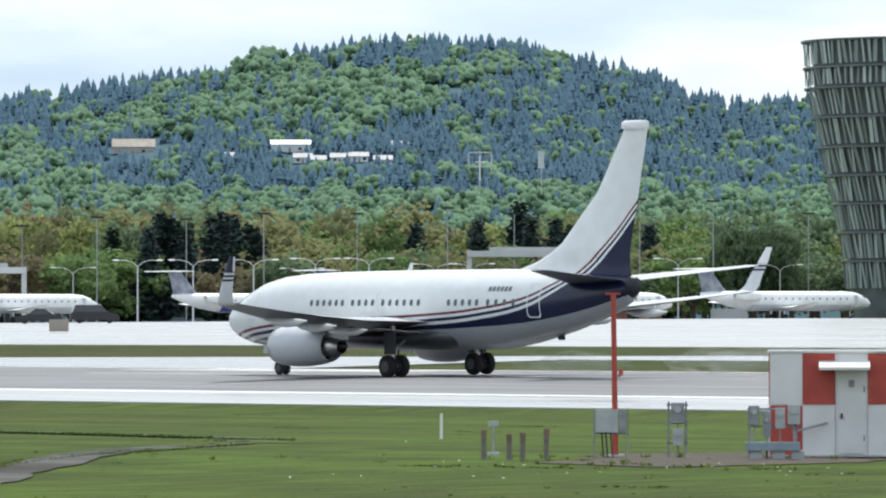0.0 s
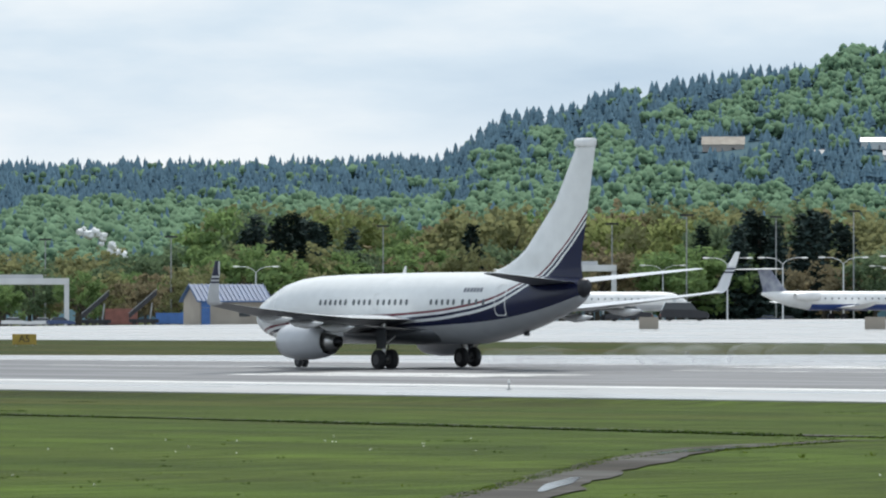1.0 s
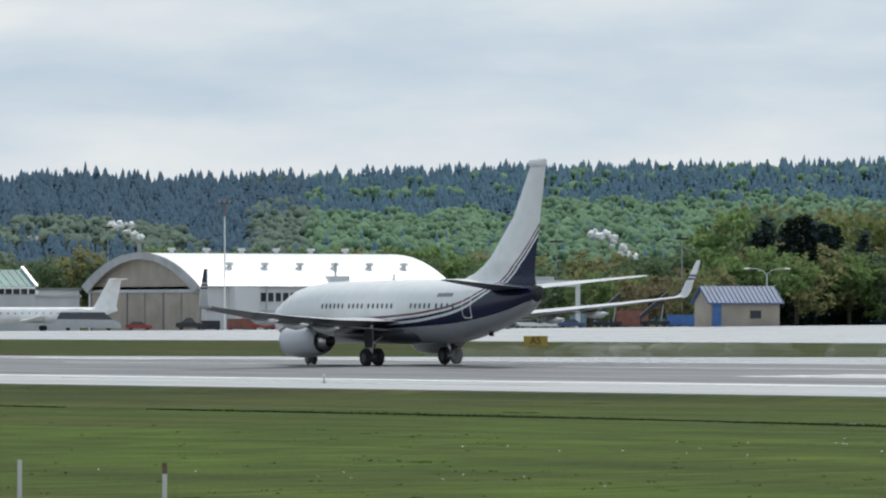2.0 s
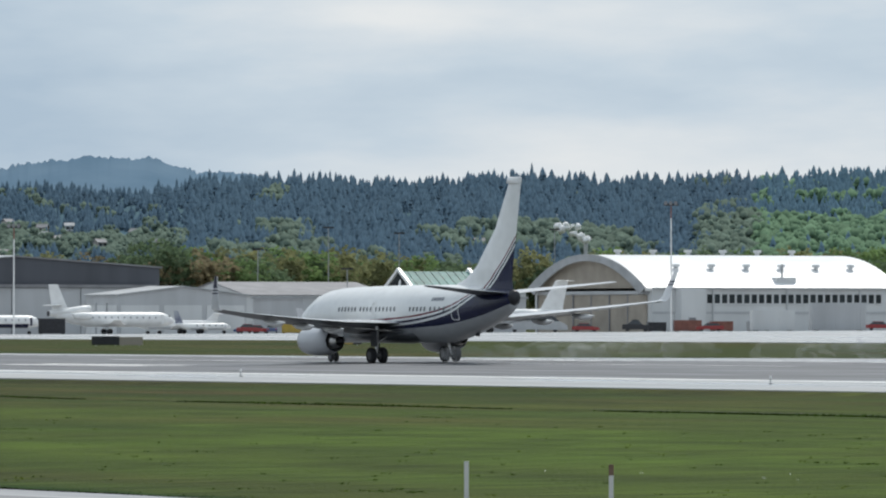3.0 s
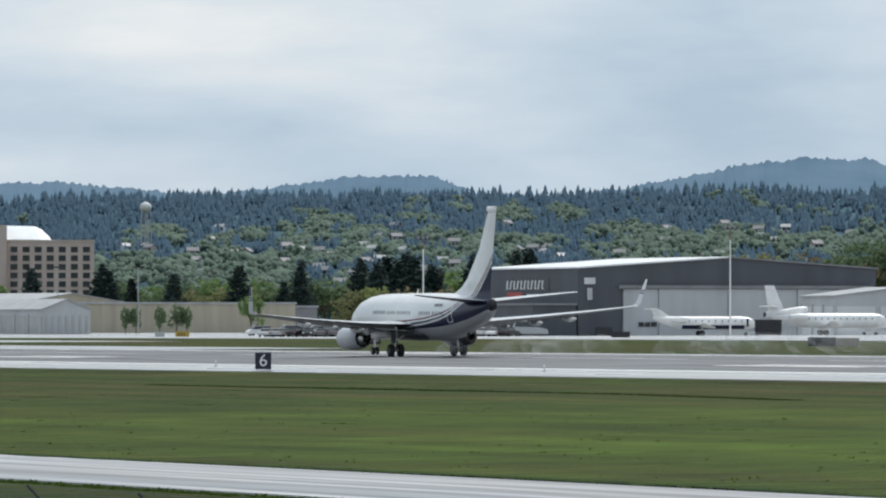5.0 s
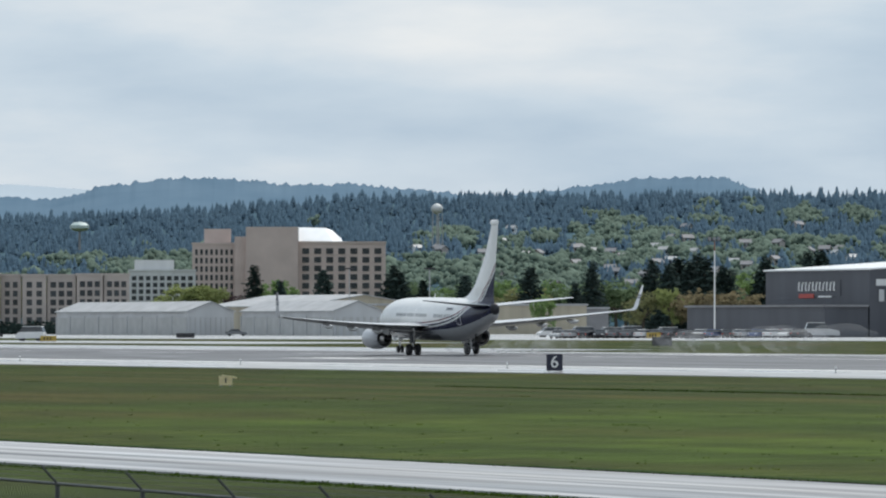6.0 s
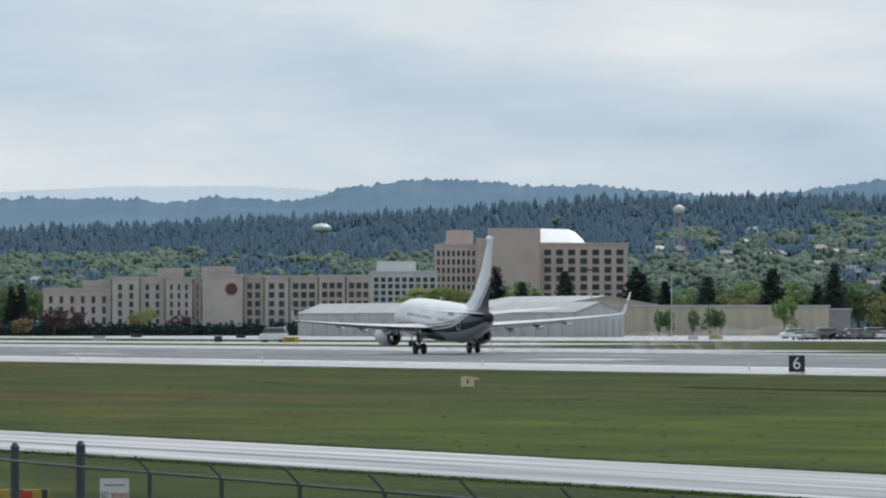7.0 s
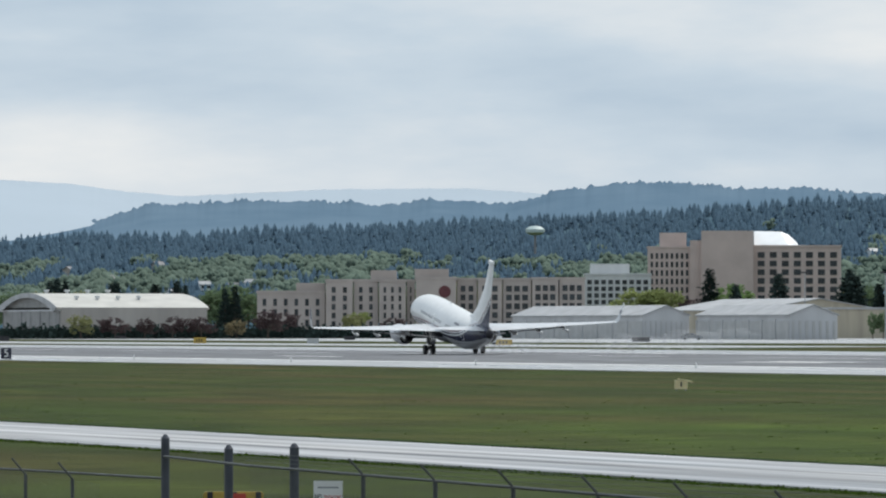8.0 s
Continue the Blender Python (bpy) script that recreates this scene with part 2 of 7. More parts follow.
GRASS = grass_material()
ASPHALT = wet_pavement("wet_runway_asphalt", (0.075, 0.078, 0.085), (0.12, 0.123, 0.13), 0.55, spec=0.35)
CONCRETE = wet_pavement("wet_concrete", (0.29, 0.29, 0.285), (0.43, 0.43, 0.42), 0.32, spec=0.3)
TAXI = wet_pavement("wet_taxiway", (0.24, 0.25, 0.26), (0.38, 0.38, 0.38), 0.32, spec=0.35)
NEAR_TAXI = wet_pavement("streaked_taxiway", (0.06, 0.063, 0.067), (0.52, 0.52, 0.52), 0.46, (0.015, 0.9, 1), 1.2)
PAINT = mat("runway_paint", (0.72, 0.72, 0.70), 0.5, noise_scale=0.6, vary=0.12)
X_FINE = steps(-1000, -60, 94)
X_ALL = steps(-5200, -1000, 42)[:-1] + X_FINE + steps(-60, 1500, 14)[1:]
Y_ALL = [-400, -100, 0, 30, 50, 56, 68] + steps(76, 188, 28) + [190, 193, 195, 197, 201, 206, 209, 222, 239.5, 255, 262, 276, 290, 315, 345, 400, 450, 520, 620, 700, 900, 1200, 1700, 2500, 4800]
ground = sheet("ground", X_ALL, Y_ALL, GRASS, label="mown green airfield grass with dry brownish patches", category="ground")
X_R = steps(-2600, -100, 125)
sheet("runway", X_R, [206, 209, 217, 228, 239.5, 250, 262], ASPHALT, 0.05, 0.3, label="dark wet asphalt runway with white painted markings", category="runway")
sheet("runway_shoulder_near", X_R, [194.9, 197, 201, 205.9], CONCRETE, 0.05, 0.3, label="pale wet concrete shoulder along the runway", category="pavement")
sheet("runway_shoulder_far", steps(-2600, -700, 95), [262.1, 270, 280, 290], TAXI, 0.05, 0.3, label="pale wet paved shoulder along the runway", category="pavement")
sheet("taxiway_far", steps(-345, -100, 20), [311, 325, 345], CONCRETE, 0.05, 0.3, label="pale wet concrete taxiway between grass strips", category="taxiway")
sheet("taxiway_middle", steps(-2600, -900, 85), [315, 330, 347], CONCRETE, 0.05, 0.3, label="pale wet concrete taxiway between grass strips", category="taxiway")
sheet("apron", X_ALL[:-4], [398, 430, 470, 520, 570, 620, 640, 660, 700], CONCRETE, 0.05, 0.3, label="broad wet pale concrete apron", category="apron")
sheet("taxiway_near", steps(-560, -40, 60), [58.9, 62, 65, 68.4], NEAR_TAXI, 0.04, 0.2, label="wet pale taxiway crossing the grass", category="taxiway")


def exit_taxiway():
    """The paved mouth where the far taxiway bends into the runway."""
    far = curve_of([(-700, 268), (-480, 268), (-434, 283), (-404, 297), (-386, 312), (-370, 326), (-345.1, 345)])
    out = curve_of([(-345, 311), (-316, 264)])
    bm = bmesh.new()
    for xs, edge in ((steps(-699.9, -345.1, 60), far), (steps(-345, -316, 10), out)):
        rows = [[bm.verts.new((x, y, ground_z(x, y) + 0.05)) for y in steps(262.1, edge(x), 5)] for x in xs]
        for a, b in zip(rows, rows[1:]):
            for j in range(5):
                bm.faces.new((a[j], b[j], b[j + 1], a[j + 1]))
    return tagged(part("taxiway_exit", bm, TAXI), "wet pale pavement bending off the runway", "taxiway", kind="structure")


exit_taxiway()


def stripe(x0, x1, y0, y1):
    xs = steps(x0, x1, max(1, int(abs(x1 - x0) / 20)))
    return sheet("runway_marking", xs, [y0, y1], PAINT, 0.06, label="worn white painted runway marking", category="marking")


stripe(-2500, -120, 203.4, 204.7)
stripe(-2500, -120, 259.6, 260.5)
for gx, n in ((-306, 3), (-453, 2), (-606, 2), (-758, 1), (-150, 3)):
    for k in range(n):
        stripe(gx - 11.4, gx + 11.4, 219 + 3.0 * k, 220.8 + 3.0 * k)
        stripe(gx - 11.4, gx + 11.4, 258.2 - 3.0 * k, 260.0 - 3.0 * k if k else 259.4)
for k in range(18):
    stripe(-1280 + 61 * k, -1280 + 61 * k + 36.6, 239.1, 239.9)

MUD = wet_pavement("wet_mud", (0.034, 0.031, 0.026), (0.062, 0.056, 0.046), 0.68, (0.5, 0.5, 1), 1.0, spec=0.08)
PUDDLE = mat("puddle_water", (0.05, 0.055, 0.06), 0.06)
DITCH = mat("ditch_grass", (0.022, 0.045, 0.010), 0.95, noise_scale=0.8, vary=0.35, spec=0.05)
GRAVEL = mat("gravel", (0.095, 0.082, 0.068), 0.95, spec=0.05, noise_scale=2.0, vary=0.35, bump=0.4, bump_scale=12)


def path_strip(name, points, material, label, category, lift=0.03, wobble=0.25):
    """A draped strip along points of x, y and width, with an uneven edge."""
    bm = bmesh.new()
    xs, rows = [], []
    for (xa, ya, wa), (xb, yb, wb) in zip(points, points[1:]):
        n = max(2, int(math.hypot(xb - xa, yb - ya) / 1.5))
        for i in range(n):
            k = i / n
            xs.append((xa + (xb - xa) * k, ya + (yb - ya) * k, wa + (wb - wa) * k))
    for i, (x, y, w) in enumerate(xs):
        a, b = xs[max(0, i - 1)], xs[min(len(xs) - 1, i + 1)]
        t = Vector((b[0] - a[0], b[1] - a[1])).normalized()
        nx, ny = -t.y, t.x
        r = []
        for sd in (-0.5, 0, 0.5):
            ww = w * sd * (1 + wobble * 2 * noise.noise((x * 0.35, y * 0.35, sd * 9)))
            px, py = x + nx * ww, y + ny * ww
            r.append(bm.verts.new((px, py, ground_z(px, py) + lift)))
        rows.append(r)
    for a, b in zip(rows, rows[1:]):
        for j in range(2):
            bm.faces.new((a[j], b[j], b[j + 1], a[j + 1]))
    return tagged(part(name, bm, material), label, category, kind="structure")


path_strip("dirt_track", [(-260, 150, 0.6), (-234, 149, 1.2), (-197, 142, 1.8), (-173, 136, 2.2), (-158, 132, 2.4)], MUD, "thin muddy wet track through the grass", "track")
path_strip("muddy_track", [(-151, 130, 0.5), (-153, 126.2, 0.9), (-145.6, 115.6, 1.4), (-136.5, 106.7, 1.7), (-125.4, 95.7, 2.0), (-113.4, 84.8, 2.2), (-101.4, 73.8, 2.4)], MUD, "broad muddy wet track with puddles", "track")
path_strip("puddle", [(-116.4, 88.2, 0.1), (-120.4, 91.7, 0.6), (-125.4, 96.2, 0.1)], PUDDLE, "shallow puddle reflecting the sky", "puddle", 0.045)
path_strip("puddle", [(-139.4, 109.2, 0.1), (-142.4, 112.7, 0.55), (-146, 117.6, 0.1)], PUDDLE, "shallow puddle reflecting the sky", "puddle", 0.045)
path_strip("puddle", [(-215, 145.8, 0.1), (-196, 142, 0.4), (-170, 135.5, 0.1)], PUDDLE, "shallow puddle reflecting the sky", "puddle", 0.045)
DRAIN = [(-162, 131.5), (-180, 136.5), (-213, 144), (-250, 145), (-281, 147), (-310, 149), (-335, 154), (-352, 154), (-372, 153), (-400, 152)]
path_strip("ditch", [(x, y, 0.9) for x, y in DRAIN], DITCH, "dark rank grass along a shallow drain", "ditch", 0.04, 0.6)
path_strip("verge", [(x, 68.8 + 0.2 * math.sin(x * 0.11), 0.7) for x in range(-560, -40, 6)], DITCH, "dark rank grass along the taxiway edge", "verge", 0.06, 0.5)
path_strip("gravel_patch", [(-121, 112, 1), (-124, 115, 6), (-130, 125, 9), (-124, 131, 8), (-112, 131, 2)], GRAVEL, "grey-brown gravel round the shelter", "gravel", 0.02)


# ---- the airliner that takes off ----
def livery_material():
    """White paint with a red pinstripe and blue and white sweeps that climb onto the fin, over a grey belly."""
    m = mat("livery", (0.8, 0.8, 0.8), 0.25, spec=0.5)
    nt = m.node_tree
    b = nt.nodes["Principled BSDF"]
    tc = nt.nodes.new("ShaderNodeTexCoord")
    sep = nt.nodes.new("ShaderNodeSeparateXYZ")
    nt.links.new(tc.outputs["Object"], sep.inputs[0])

    def along(points):
        """A curve over x, -18 to 18, of heights 0 to 14."""
        mr = nt.nodes.new("ShaderNodeMapRange")
        mr.inputs["From Min"].default_value, mr.inputs["From Max"].default_value = -18, 18
        nt.links.new(sep.outputs[0], mr.inputs[0])
        fc = nt.nodes.new("ShaderNodeFloatCurve")
        c = fc.mapping.curves[0]
        pts = sorted(((x + 18) / 36, z / 14) for x, z in points)
        c.points[0].location, c.points[1].location = pts[0], pts[-1]
        for p in pts[1:-1]:
            c.points.new(*p)
        fc.mapping.update()
        nt.links.new(mr.outputs[0], fc.inputs["Value"])
        k = nt.nodes.new("ShaderNodeMath")
        k.operation = "MULTIPLY"
        k.inputs[1].default_value = 14
        nt.links.new(fc.outputs[0], k.inputs[0])
        return k.outputs[0]

    def calc(op, a, c):
        k = nt.nodes.new("ShaderNodeMath")
        k.operation = op
        for i, v in enumerate((a, c)):
            if isinstance(v, (int, float)):
                k.inputs[i].default_value = v
            else:
                nt.links.new(v, k.inputs[i])
        return k.outputs[0]

    top = along([(18, 1.0), (15.5, 1.75), (13.7, 2.17), (11.35, 2.46), (7.3, 2.74), (3.3, 2.87), (-1, 3.02), (-5.2, 3.33), (-8.5, 3.88), (-10, 4.48), (-10.96, 5.02), (-12.2, 5.85), (-13.5, 6.92), (-14.7, 8.15), (-18, 11.8)])
    low = along([(18, 0.0), (15.5, 0.85), (13.7, 1.3), (11.35, 1.62), (7.3, 1.95), (3.3, 2.12), (-2.1, 2.24), (-5.1, 2.36), (-7.3, 2.48), (-9.8, 2.76), (-12.7, 3.32), (-15.2, 4.0), (-18, 4.4)])
    depth = calc("MULTIPLY", calc("SUBTRACT", top, sep.outputs[2]), 0.5)
    r = nt.nodes.new("ShaderNodeValToRGB")
    r.color_ramp.interpolation = "CONSTANT"
    white, red, blue = (0.80, 0.81, 0.80, 1), (0.15, 0.011, 0.026, 1), (0.008, 0.012, 0.048, 1)
    els = r.color_ramp.elements
    els[0].position, els[0].color = 0.0, white
    els[1].position, els[1].color = 0.003, red
    for p, c in ((0.068, white), (0.14, blue), (0.215, white), (0.295, blue)):
        els.new(p).color = c
    nt.links.new(depth, r.inputs[0])
    belly = nt.nodes.new("ShaderNodeMixRGB")
    belly.inputs[2].default_value = (0.40, 0.41, 0.42, 1)
    nt.links.new(calc("LESS_THAN", sep.outputs[2], low), belly.inputs[0])
    nt.links.new(r.outputs[0], belly.inputs[1])
    dirt = nt.nodes.new("ShaderNodeTexNoise")
    dirt.inputs["Scale"].default_value = 1.4
    mr = nt.nodes.new("ShaderNodeMapRange")
    mr.inputs["To Min"].default_value, mr.inputs["To Max"].default_value = 0.88, 1.06
    nt.links.new(tc.outputs["Object"], dirt.inputs[0])
    nt.links.new(dirt.outputs[0], mr.inputs[0])
    sc = nt.nodes.new("ShaderNodeVectorMath")
    sc.operation = "SCALE"
    nt.links.new(belly.outputs[0], sc.inputs[0])
    nt.links.new(mr.outputs[0], sc.inputs[3])
    nt.links.new(sc.outputs[0], b.inputs["Base Color"])
    return m


LIVERY = livery_material()
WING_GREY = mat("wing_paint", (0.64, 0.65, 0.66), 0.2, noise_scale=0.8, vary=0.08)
# shade under wings, flaps and fairing is put into this dark colour
WING_SHADE = mat("wing_shade_colour", (0.075, 0.08, 0.088), 0.35, noise_scale=0.8, vary=0.15)
CABIN_PANE = mat("cabin_window", (0.085, 0.095, 0.105), 0.12, spec=0.6)
NACELLE = mat("nacelle_paint", (0.52, 0.53, 0.55), 0.28, noise_scale=0.7, vary=0.06)
DARK = mat("dark_metal", (0.03, 0.03, 0.035), 0.45, metal=0.3, noise_scale=3, vary=0.3)
STEEL = mat("bright_steel", (0.55, 0.54, 0.52), 0.3, metal=0.9, noise_scale=4, vary=0.2)
RIM = mat("dull_rim", (0.10, 0.10, 0.105), 0.5, metal=0.4, noise_scale=4, vary=0.2)
TYRE = mat("tyre_rubber", (0.018, 0.018, 0.02), 0.8, noise_scale=6, vary=0.3)
GLASS_DARK = mat("dark_window", (0.02, 0.025, 0.03), 0.08, spec=0.8)
WHITE = mat("white_paint", (0.8, 0.8, 0.79), 0.35, noise_scale=0.9, vary=0.06)
NAVY = mat("navy_paint", (0.008, 0.012, 0.048), 0.3, noise_scale=1.2, vary=0.15)
GREY_MARK = mat("grey_lettering", (0.16, 0.17, 0.2), 0.5)

# the body: place along the axis, height of its crown, height of its keel, half width
BODY = [(16.22, 2.66, 2.58, 0.04), (16.1, 2.90, 2.34, 0.30), (15.7, 3.27, 2.03, 0.66), (15.04, 3.75, 1.71, 1.06), (14.07, 4.14, 1.45, 1.38), (12.8, 4.63, 1.29, 1.66),
        (11.45, 4.90, 1.22, 1.82), (9.9, 5.04, 1.20, 1.87), (7.4, 5.12, 1.20, 1.88), (4, 5.16, 1.20, 1.88), (0, 5.20, 1.20, 1.88), (-3.5, 5.20, 1.20, 1.88), (-5.5, 5.20, 1.22, 1.85), (-7.5, 5.18, 1.50, 1.75),
        (-9.0, 5.13, 1.80, 1.60), (-10.3, 5.08, 2.10, 1.42), (-12.0, 4.98, 2.56, 1.12), (-13.4, 4.90, 3.00, 0.84), (-14.3, 4.84, 3.44, 0.58), (-14.65, 4.80, 3.68, 0.46)]
FUS = [(x, (a + b) / 2, ry, (a - b) / 2) for x, a, b, ry in BODY]


def fus_at(x):
    xs = [f[0] for f in FUS][::-1]
    return [float(np.interp(x, xs, [f[k] for f in FUS][::-1])) for k in (1, 2, 3)]


def side_patch(bm, x0, x1, z0, z1, side, off=0.02, round_=0.3, nz=4):
    """A small plate that lies on the fuselage side, with cut corners."""
    pts = []
    c = max(0.002, min(x1 - x0, z1 - z0) * round_)
    for x, z in ((x0 + c, z0), (x1 - c, z0), (x1, z0 + c), (x1, (z0 + z1) / 2), (x1, z1 - c), (x1 - c, z1), (x0 + c, z1), (x0, z1 - c), (x0, (z0 + z1) / 2), (x0, z0 + c)):
        zc, ry, rz = fus_at(x)
        k = max(0.0, 1 - ((z - zc) / rz) ** 2)
        pts.append(bm.verts.new((x, side * (ry * math.sqrt(k) + off), z)))
    bm.faces.new(pts)


GEAR_DROP = 0.15   # the wheels hang this far below the airliner's own base


def wheel(name, x, y, r, w, parent):
    h = thing(name, "", "")
    h.parent = parent
    h.location = (x, y, r - GEAR_DROP)
    ring = lambda yy, rr: [(rr * math.sin(2 * math.pi * i / 28), yy, rr * math.cos(2 * math.pi * i / 28)) for i in range(28)]
    part("tyre", loft([ring(-w / 2, r * 0.55), ring(-w / 2, r * 0.86), ring(-w * 0.36, r * 0.97), ring(-w * 0.15, r), ring(w * 0.15, r), ring(w * 0.36, r * 0.97), ring(w / 2, r * 0.86), ring(w / 2, r * 0.55)]), TYRE, h, smooth=True)
    part("rim", loft([ring(-w / 2 - 0.01, r * 0.2), ring(-w / 2 - 0.02, r * 0.5), ring(w / 2 + 0.02, r * 0.5), ring(w / 2 + 0.01, r * 0.2)]), RIM, h, "dull grey wheel rim", smooth=True)
    return h


def shade_undersides(ob):
    """The faces that look down take the second colour, which holds their shade."""
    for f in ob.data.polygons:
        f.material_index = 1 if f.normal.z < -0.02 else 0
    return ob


def airliner():
    a = thing("airliner", "white twin-engined airliner with blue and red swept stripes taking off", "airplane")
    part("fuselage", loft([ring_x(x, zc, ry, rz, 40) for x, zc, ry, rz in FUS]), LIVERY, a, smooth=60)
    # the fairing under the wing, its shade put into a dark colour
    part("wing_fairing", loft([ring_x(x, z, ry, rz, 24) for x, z, ry, rz in ((8.2, 1.9, 0.2, 0.2), (6.8, 1.85, 1.5, 0.5), (4, 1.8, 2.0, 0.62), (0, 1.8, 2.05, 0.64), (-2.5, 1.85, 1.6, 0.55), (-4.2, 1.95, 0.3, 0.2))]), WING_SHADE, a, smooth=60)
    # windows and doors
    for side in (1, -1):
        for first, last, n in ((7.6, 5.15, 6), (4.35, 2.8, 4), (2.0, -0.75, 6), (-3.05, -5.15, 5), (-5.95, -7.75, 4)):
            for i in range(n):
                x = first + (last - first) * i / (n - 1)
                bm = bmesh.new()
                side_patch(bm, x - 0.115, x + 0.115, 3.41, 3.74, side)
                part("window", bm, CABIN_PANE, a)
        for dx, h0, h1, w in ((12.9, 2.65, 4.4, 0.86), (-9.1, 2.8, 4.6, 0.86), (2.35, 3.05, 4.1, 0.5)):
            bm = bmesh.new()
            t = 0.06
            loops = []
            for inset in (0.0, t):
                c, ring = 0.12, []
                xa, xb, za, zb = dx - w / 2 + inset, dx + w / 2 - inset, h0 + inset, h1 - inset
                for i in range(11):
                    ring.append((xb, za + c + (zb - za - 2 * c) * i / 10))
                ring += [(xb - c, zb), (xa + c, zb)]
                for i in range(11):
                    ring.append((xa, zb - c - (zb - za - 2 * c) * i / 10))
                ring += [(xa + c, za), (xb - c, za)]
                row = []
                for x, z in ring:
                    zc, ry, rz = fus_at(x)
                    row.append(bm.verts.new((x, side * (ry * math.sqrt(max(0.0, 1 - ((z - zc) / rz) ** 2)) + 0.03), z)))
                loops.append(row)
            for i in range(len(loops[0])):
                j = (i + 1) % len(loops[0])
                bm.faces.new((loops[0][i], loops[0][j], loops[1][j], loops[1][i]))
            part("door_outline", bm, WHITE, a, "white outline of a cabin door")
        for k in range(6):
            bm = bmesh.new()
            x0 = -5.8 - 0.29 * k
            side_patch(bm, x0 - 0.22, x0, 4.12, 4.36, side, 0.012, 0.15)
            part("registration_bar", bm, GREY_MARK, a, "grey bar of lettering")
    for k, (y0, y1) in enumerate(((-1.0, -0.55), (-0.5, -0.05), (0.05, 0.5), (0.55, 1.0))):
        bm = bmesh.new()
        q = []
        for y, z in ((y0, 3.55), (y1, 3.55), (y1 * 0.93, 4.05), (y0 * 0.93, 4.05)):
            xx = 15.2
            for _ in range(60):
                zc, ry, rz = fus_at(xx)
                if (y / ry) ** 2 + ((z - zc) / rz) ** 2 <= 1:
                    break
                xx -= 0.05
            q.append(bm.verts.new((xx + 0.08, y, z)))
        bm.faces.new(q)
        part("cockpit_window", bm, GLASS_DARK, a)
    # wings
    for s, word in ((1, "port"), (-1, "starboard")):
        secs = [(1.2, 6.1, 8.0, 2.0, 0.12), (1.9, 5.75, 7.1, 2.08, 0.12), (5.6, 3.55, 4.55, 2.42, 0.115), (9.5, 1.15, 3.4, 2.80, 0.11), (13.5, -1.35, 2.35, 3.24, 0.105), (16.6, -3.25, 1.55, 3.63, 0.085), (17.1, -3.6, 1.40, 3.72, 0.085)]
        shade_undersides(part("wing", loft([airfoil(xl, c, s * y, z, t, dz=0.075 * c) for y, xl, c, z, t in secs]), [WING_GREY, WING_SHADE], a, smooth=50))
        wl_secs = [(17.1, -3.6, 1.40, 3.72), (17.36, -3.8, 1.25, 3.82), (17.52, -4.1, 1.08, 4.10), (17.62, -4.4, 0.92, 4.65), (17.76, -4.95, 0.70, 5.40), (17.86, -5.4, 0.42, 6.05)]
        winglet = part("winglet", loft([[(p[0], s * y + (p[2]) * 0.9, z + 0.0) for p in airfoil(xl, c, 0, 0, 0.09)] for y, xl, c, z in wl_secs[1:]]), WING_GREY, a, "upswept winglet with a dark striped tip", smooth=50)
        part("winglet_root", loft([airfoil(xl, c, s * y, z, 0.1) for y, xl, c, z in wl_secs[:2]] + [[(p[0], s * y + p[2] * 0.9, z) for p in airfoil(xl, c, 0, 0, 0.09)] for y, xl, c, z in wl_secs[2:3]]), WING_GREY, a, smooth=50)
        for z0, z1 in ((4.87, 4.97), (5.07, 5.17), (5.28, 6.08)):
            f = lambda z, k: float(np.interp(z, [q[3] for q in wl_secs], [q[k] for q in wl_secs]))
            part("winglet_band", loft([[(p[0] + 0.012, s * f(z, 0) + p[2] * 1.1, z) for p in airfoil(f(z, 1) + 0.01, f(z, 2) + 0.02, 0, 0, 0.11)] for z in (z0, z1)]), NAVY if s == 1 or z1 < 5.5 else WHITE, winglet, "band across the winglet")
        for y in (6.6, 9.3, 12.0):
            k = lambda i: float(np.interp(y, [q[0] for q in secs], [q[i] for q in secs]))
            te, z = k(1) - k(2), k(3)
            part("flap_fairing", loft([ring_x(x, z - dz, ry, rz, 14, s * y) for x, dz, ry, rz in ((te + 2.3, 0.15, 0.03, 0.03), (te + 1.6, 0.26, 0.16, 0.17), (te + 0.6, 0.32, 0.2, 0.23), (te - 0.3, 0.30, 0.16, 0.18), (te - 1.0, 0.22, 0.03, 0.03))]), WHITE, a, "pale teardrop flap track fairing", smooth=60)
        fl = [(2.0, -1.1, 1.35, 2.0), (5.4, -0.75, 1.1, 2.32)], [(5.9, -0.85, 1.0, 2.38), (11.6, -2.0, 0.75, 2.98)]
        for pair in fl:
            shade_undersides(part("flap", loft([airfoil(xl, c, s * y, z - 0.02, 0.07, dz=0.03) for y, xl, c, z in pair]), [WING_SHADE, WING_SHADE], a, "lowered trailing edge flap", smooth=50))
        # engine
        e = part("nacelle", revolve_x([(6.35, 0.76), (6.55, 0.83), (6.5, 0.89), (6.2, 0.96), (5.3, 1.04), (4.2, 1.03), (3.2, 0.92), (2.55, 0.78), (2.5, 0.74), (3.2, 0.74), (4.5, 0.76), (5.8, 0.74), (6.35, 0.76)], 36, s * 4.83, 1.45), NACELLE, a, "rounded grey engine nacelle", smooth=60)
        part("fan", loft([ring_x(5.6, 1.45, 0.74, 0.74, 36, s * 4.83), ring_x(5.5, 1.45, 0.74, 0.74, 36, s * 4.83)]), DARK, e)
        part("inlet_lip", revolve_x([(6.34, 0.77), (6.56, 0.83), (6.51, 0.90), (6.3, 0.945)], 36, s * 4.83, 1.45), STEEL, e, "polished metal inlet lip", smooth=60)
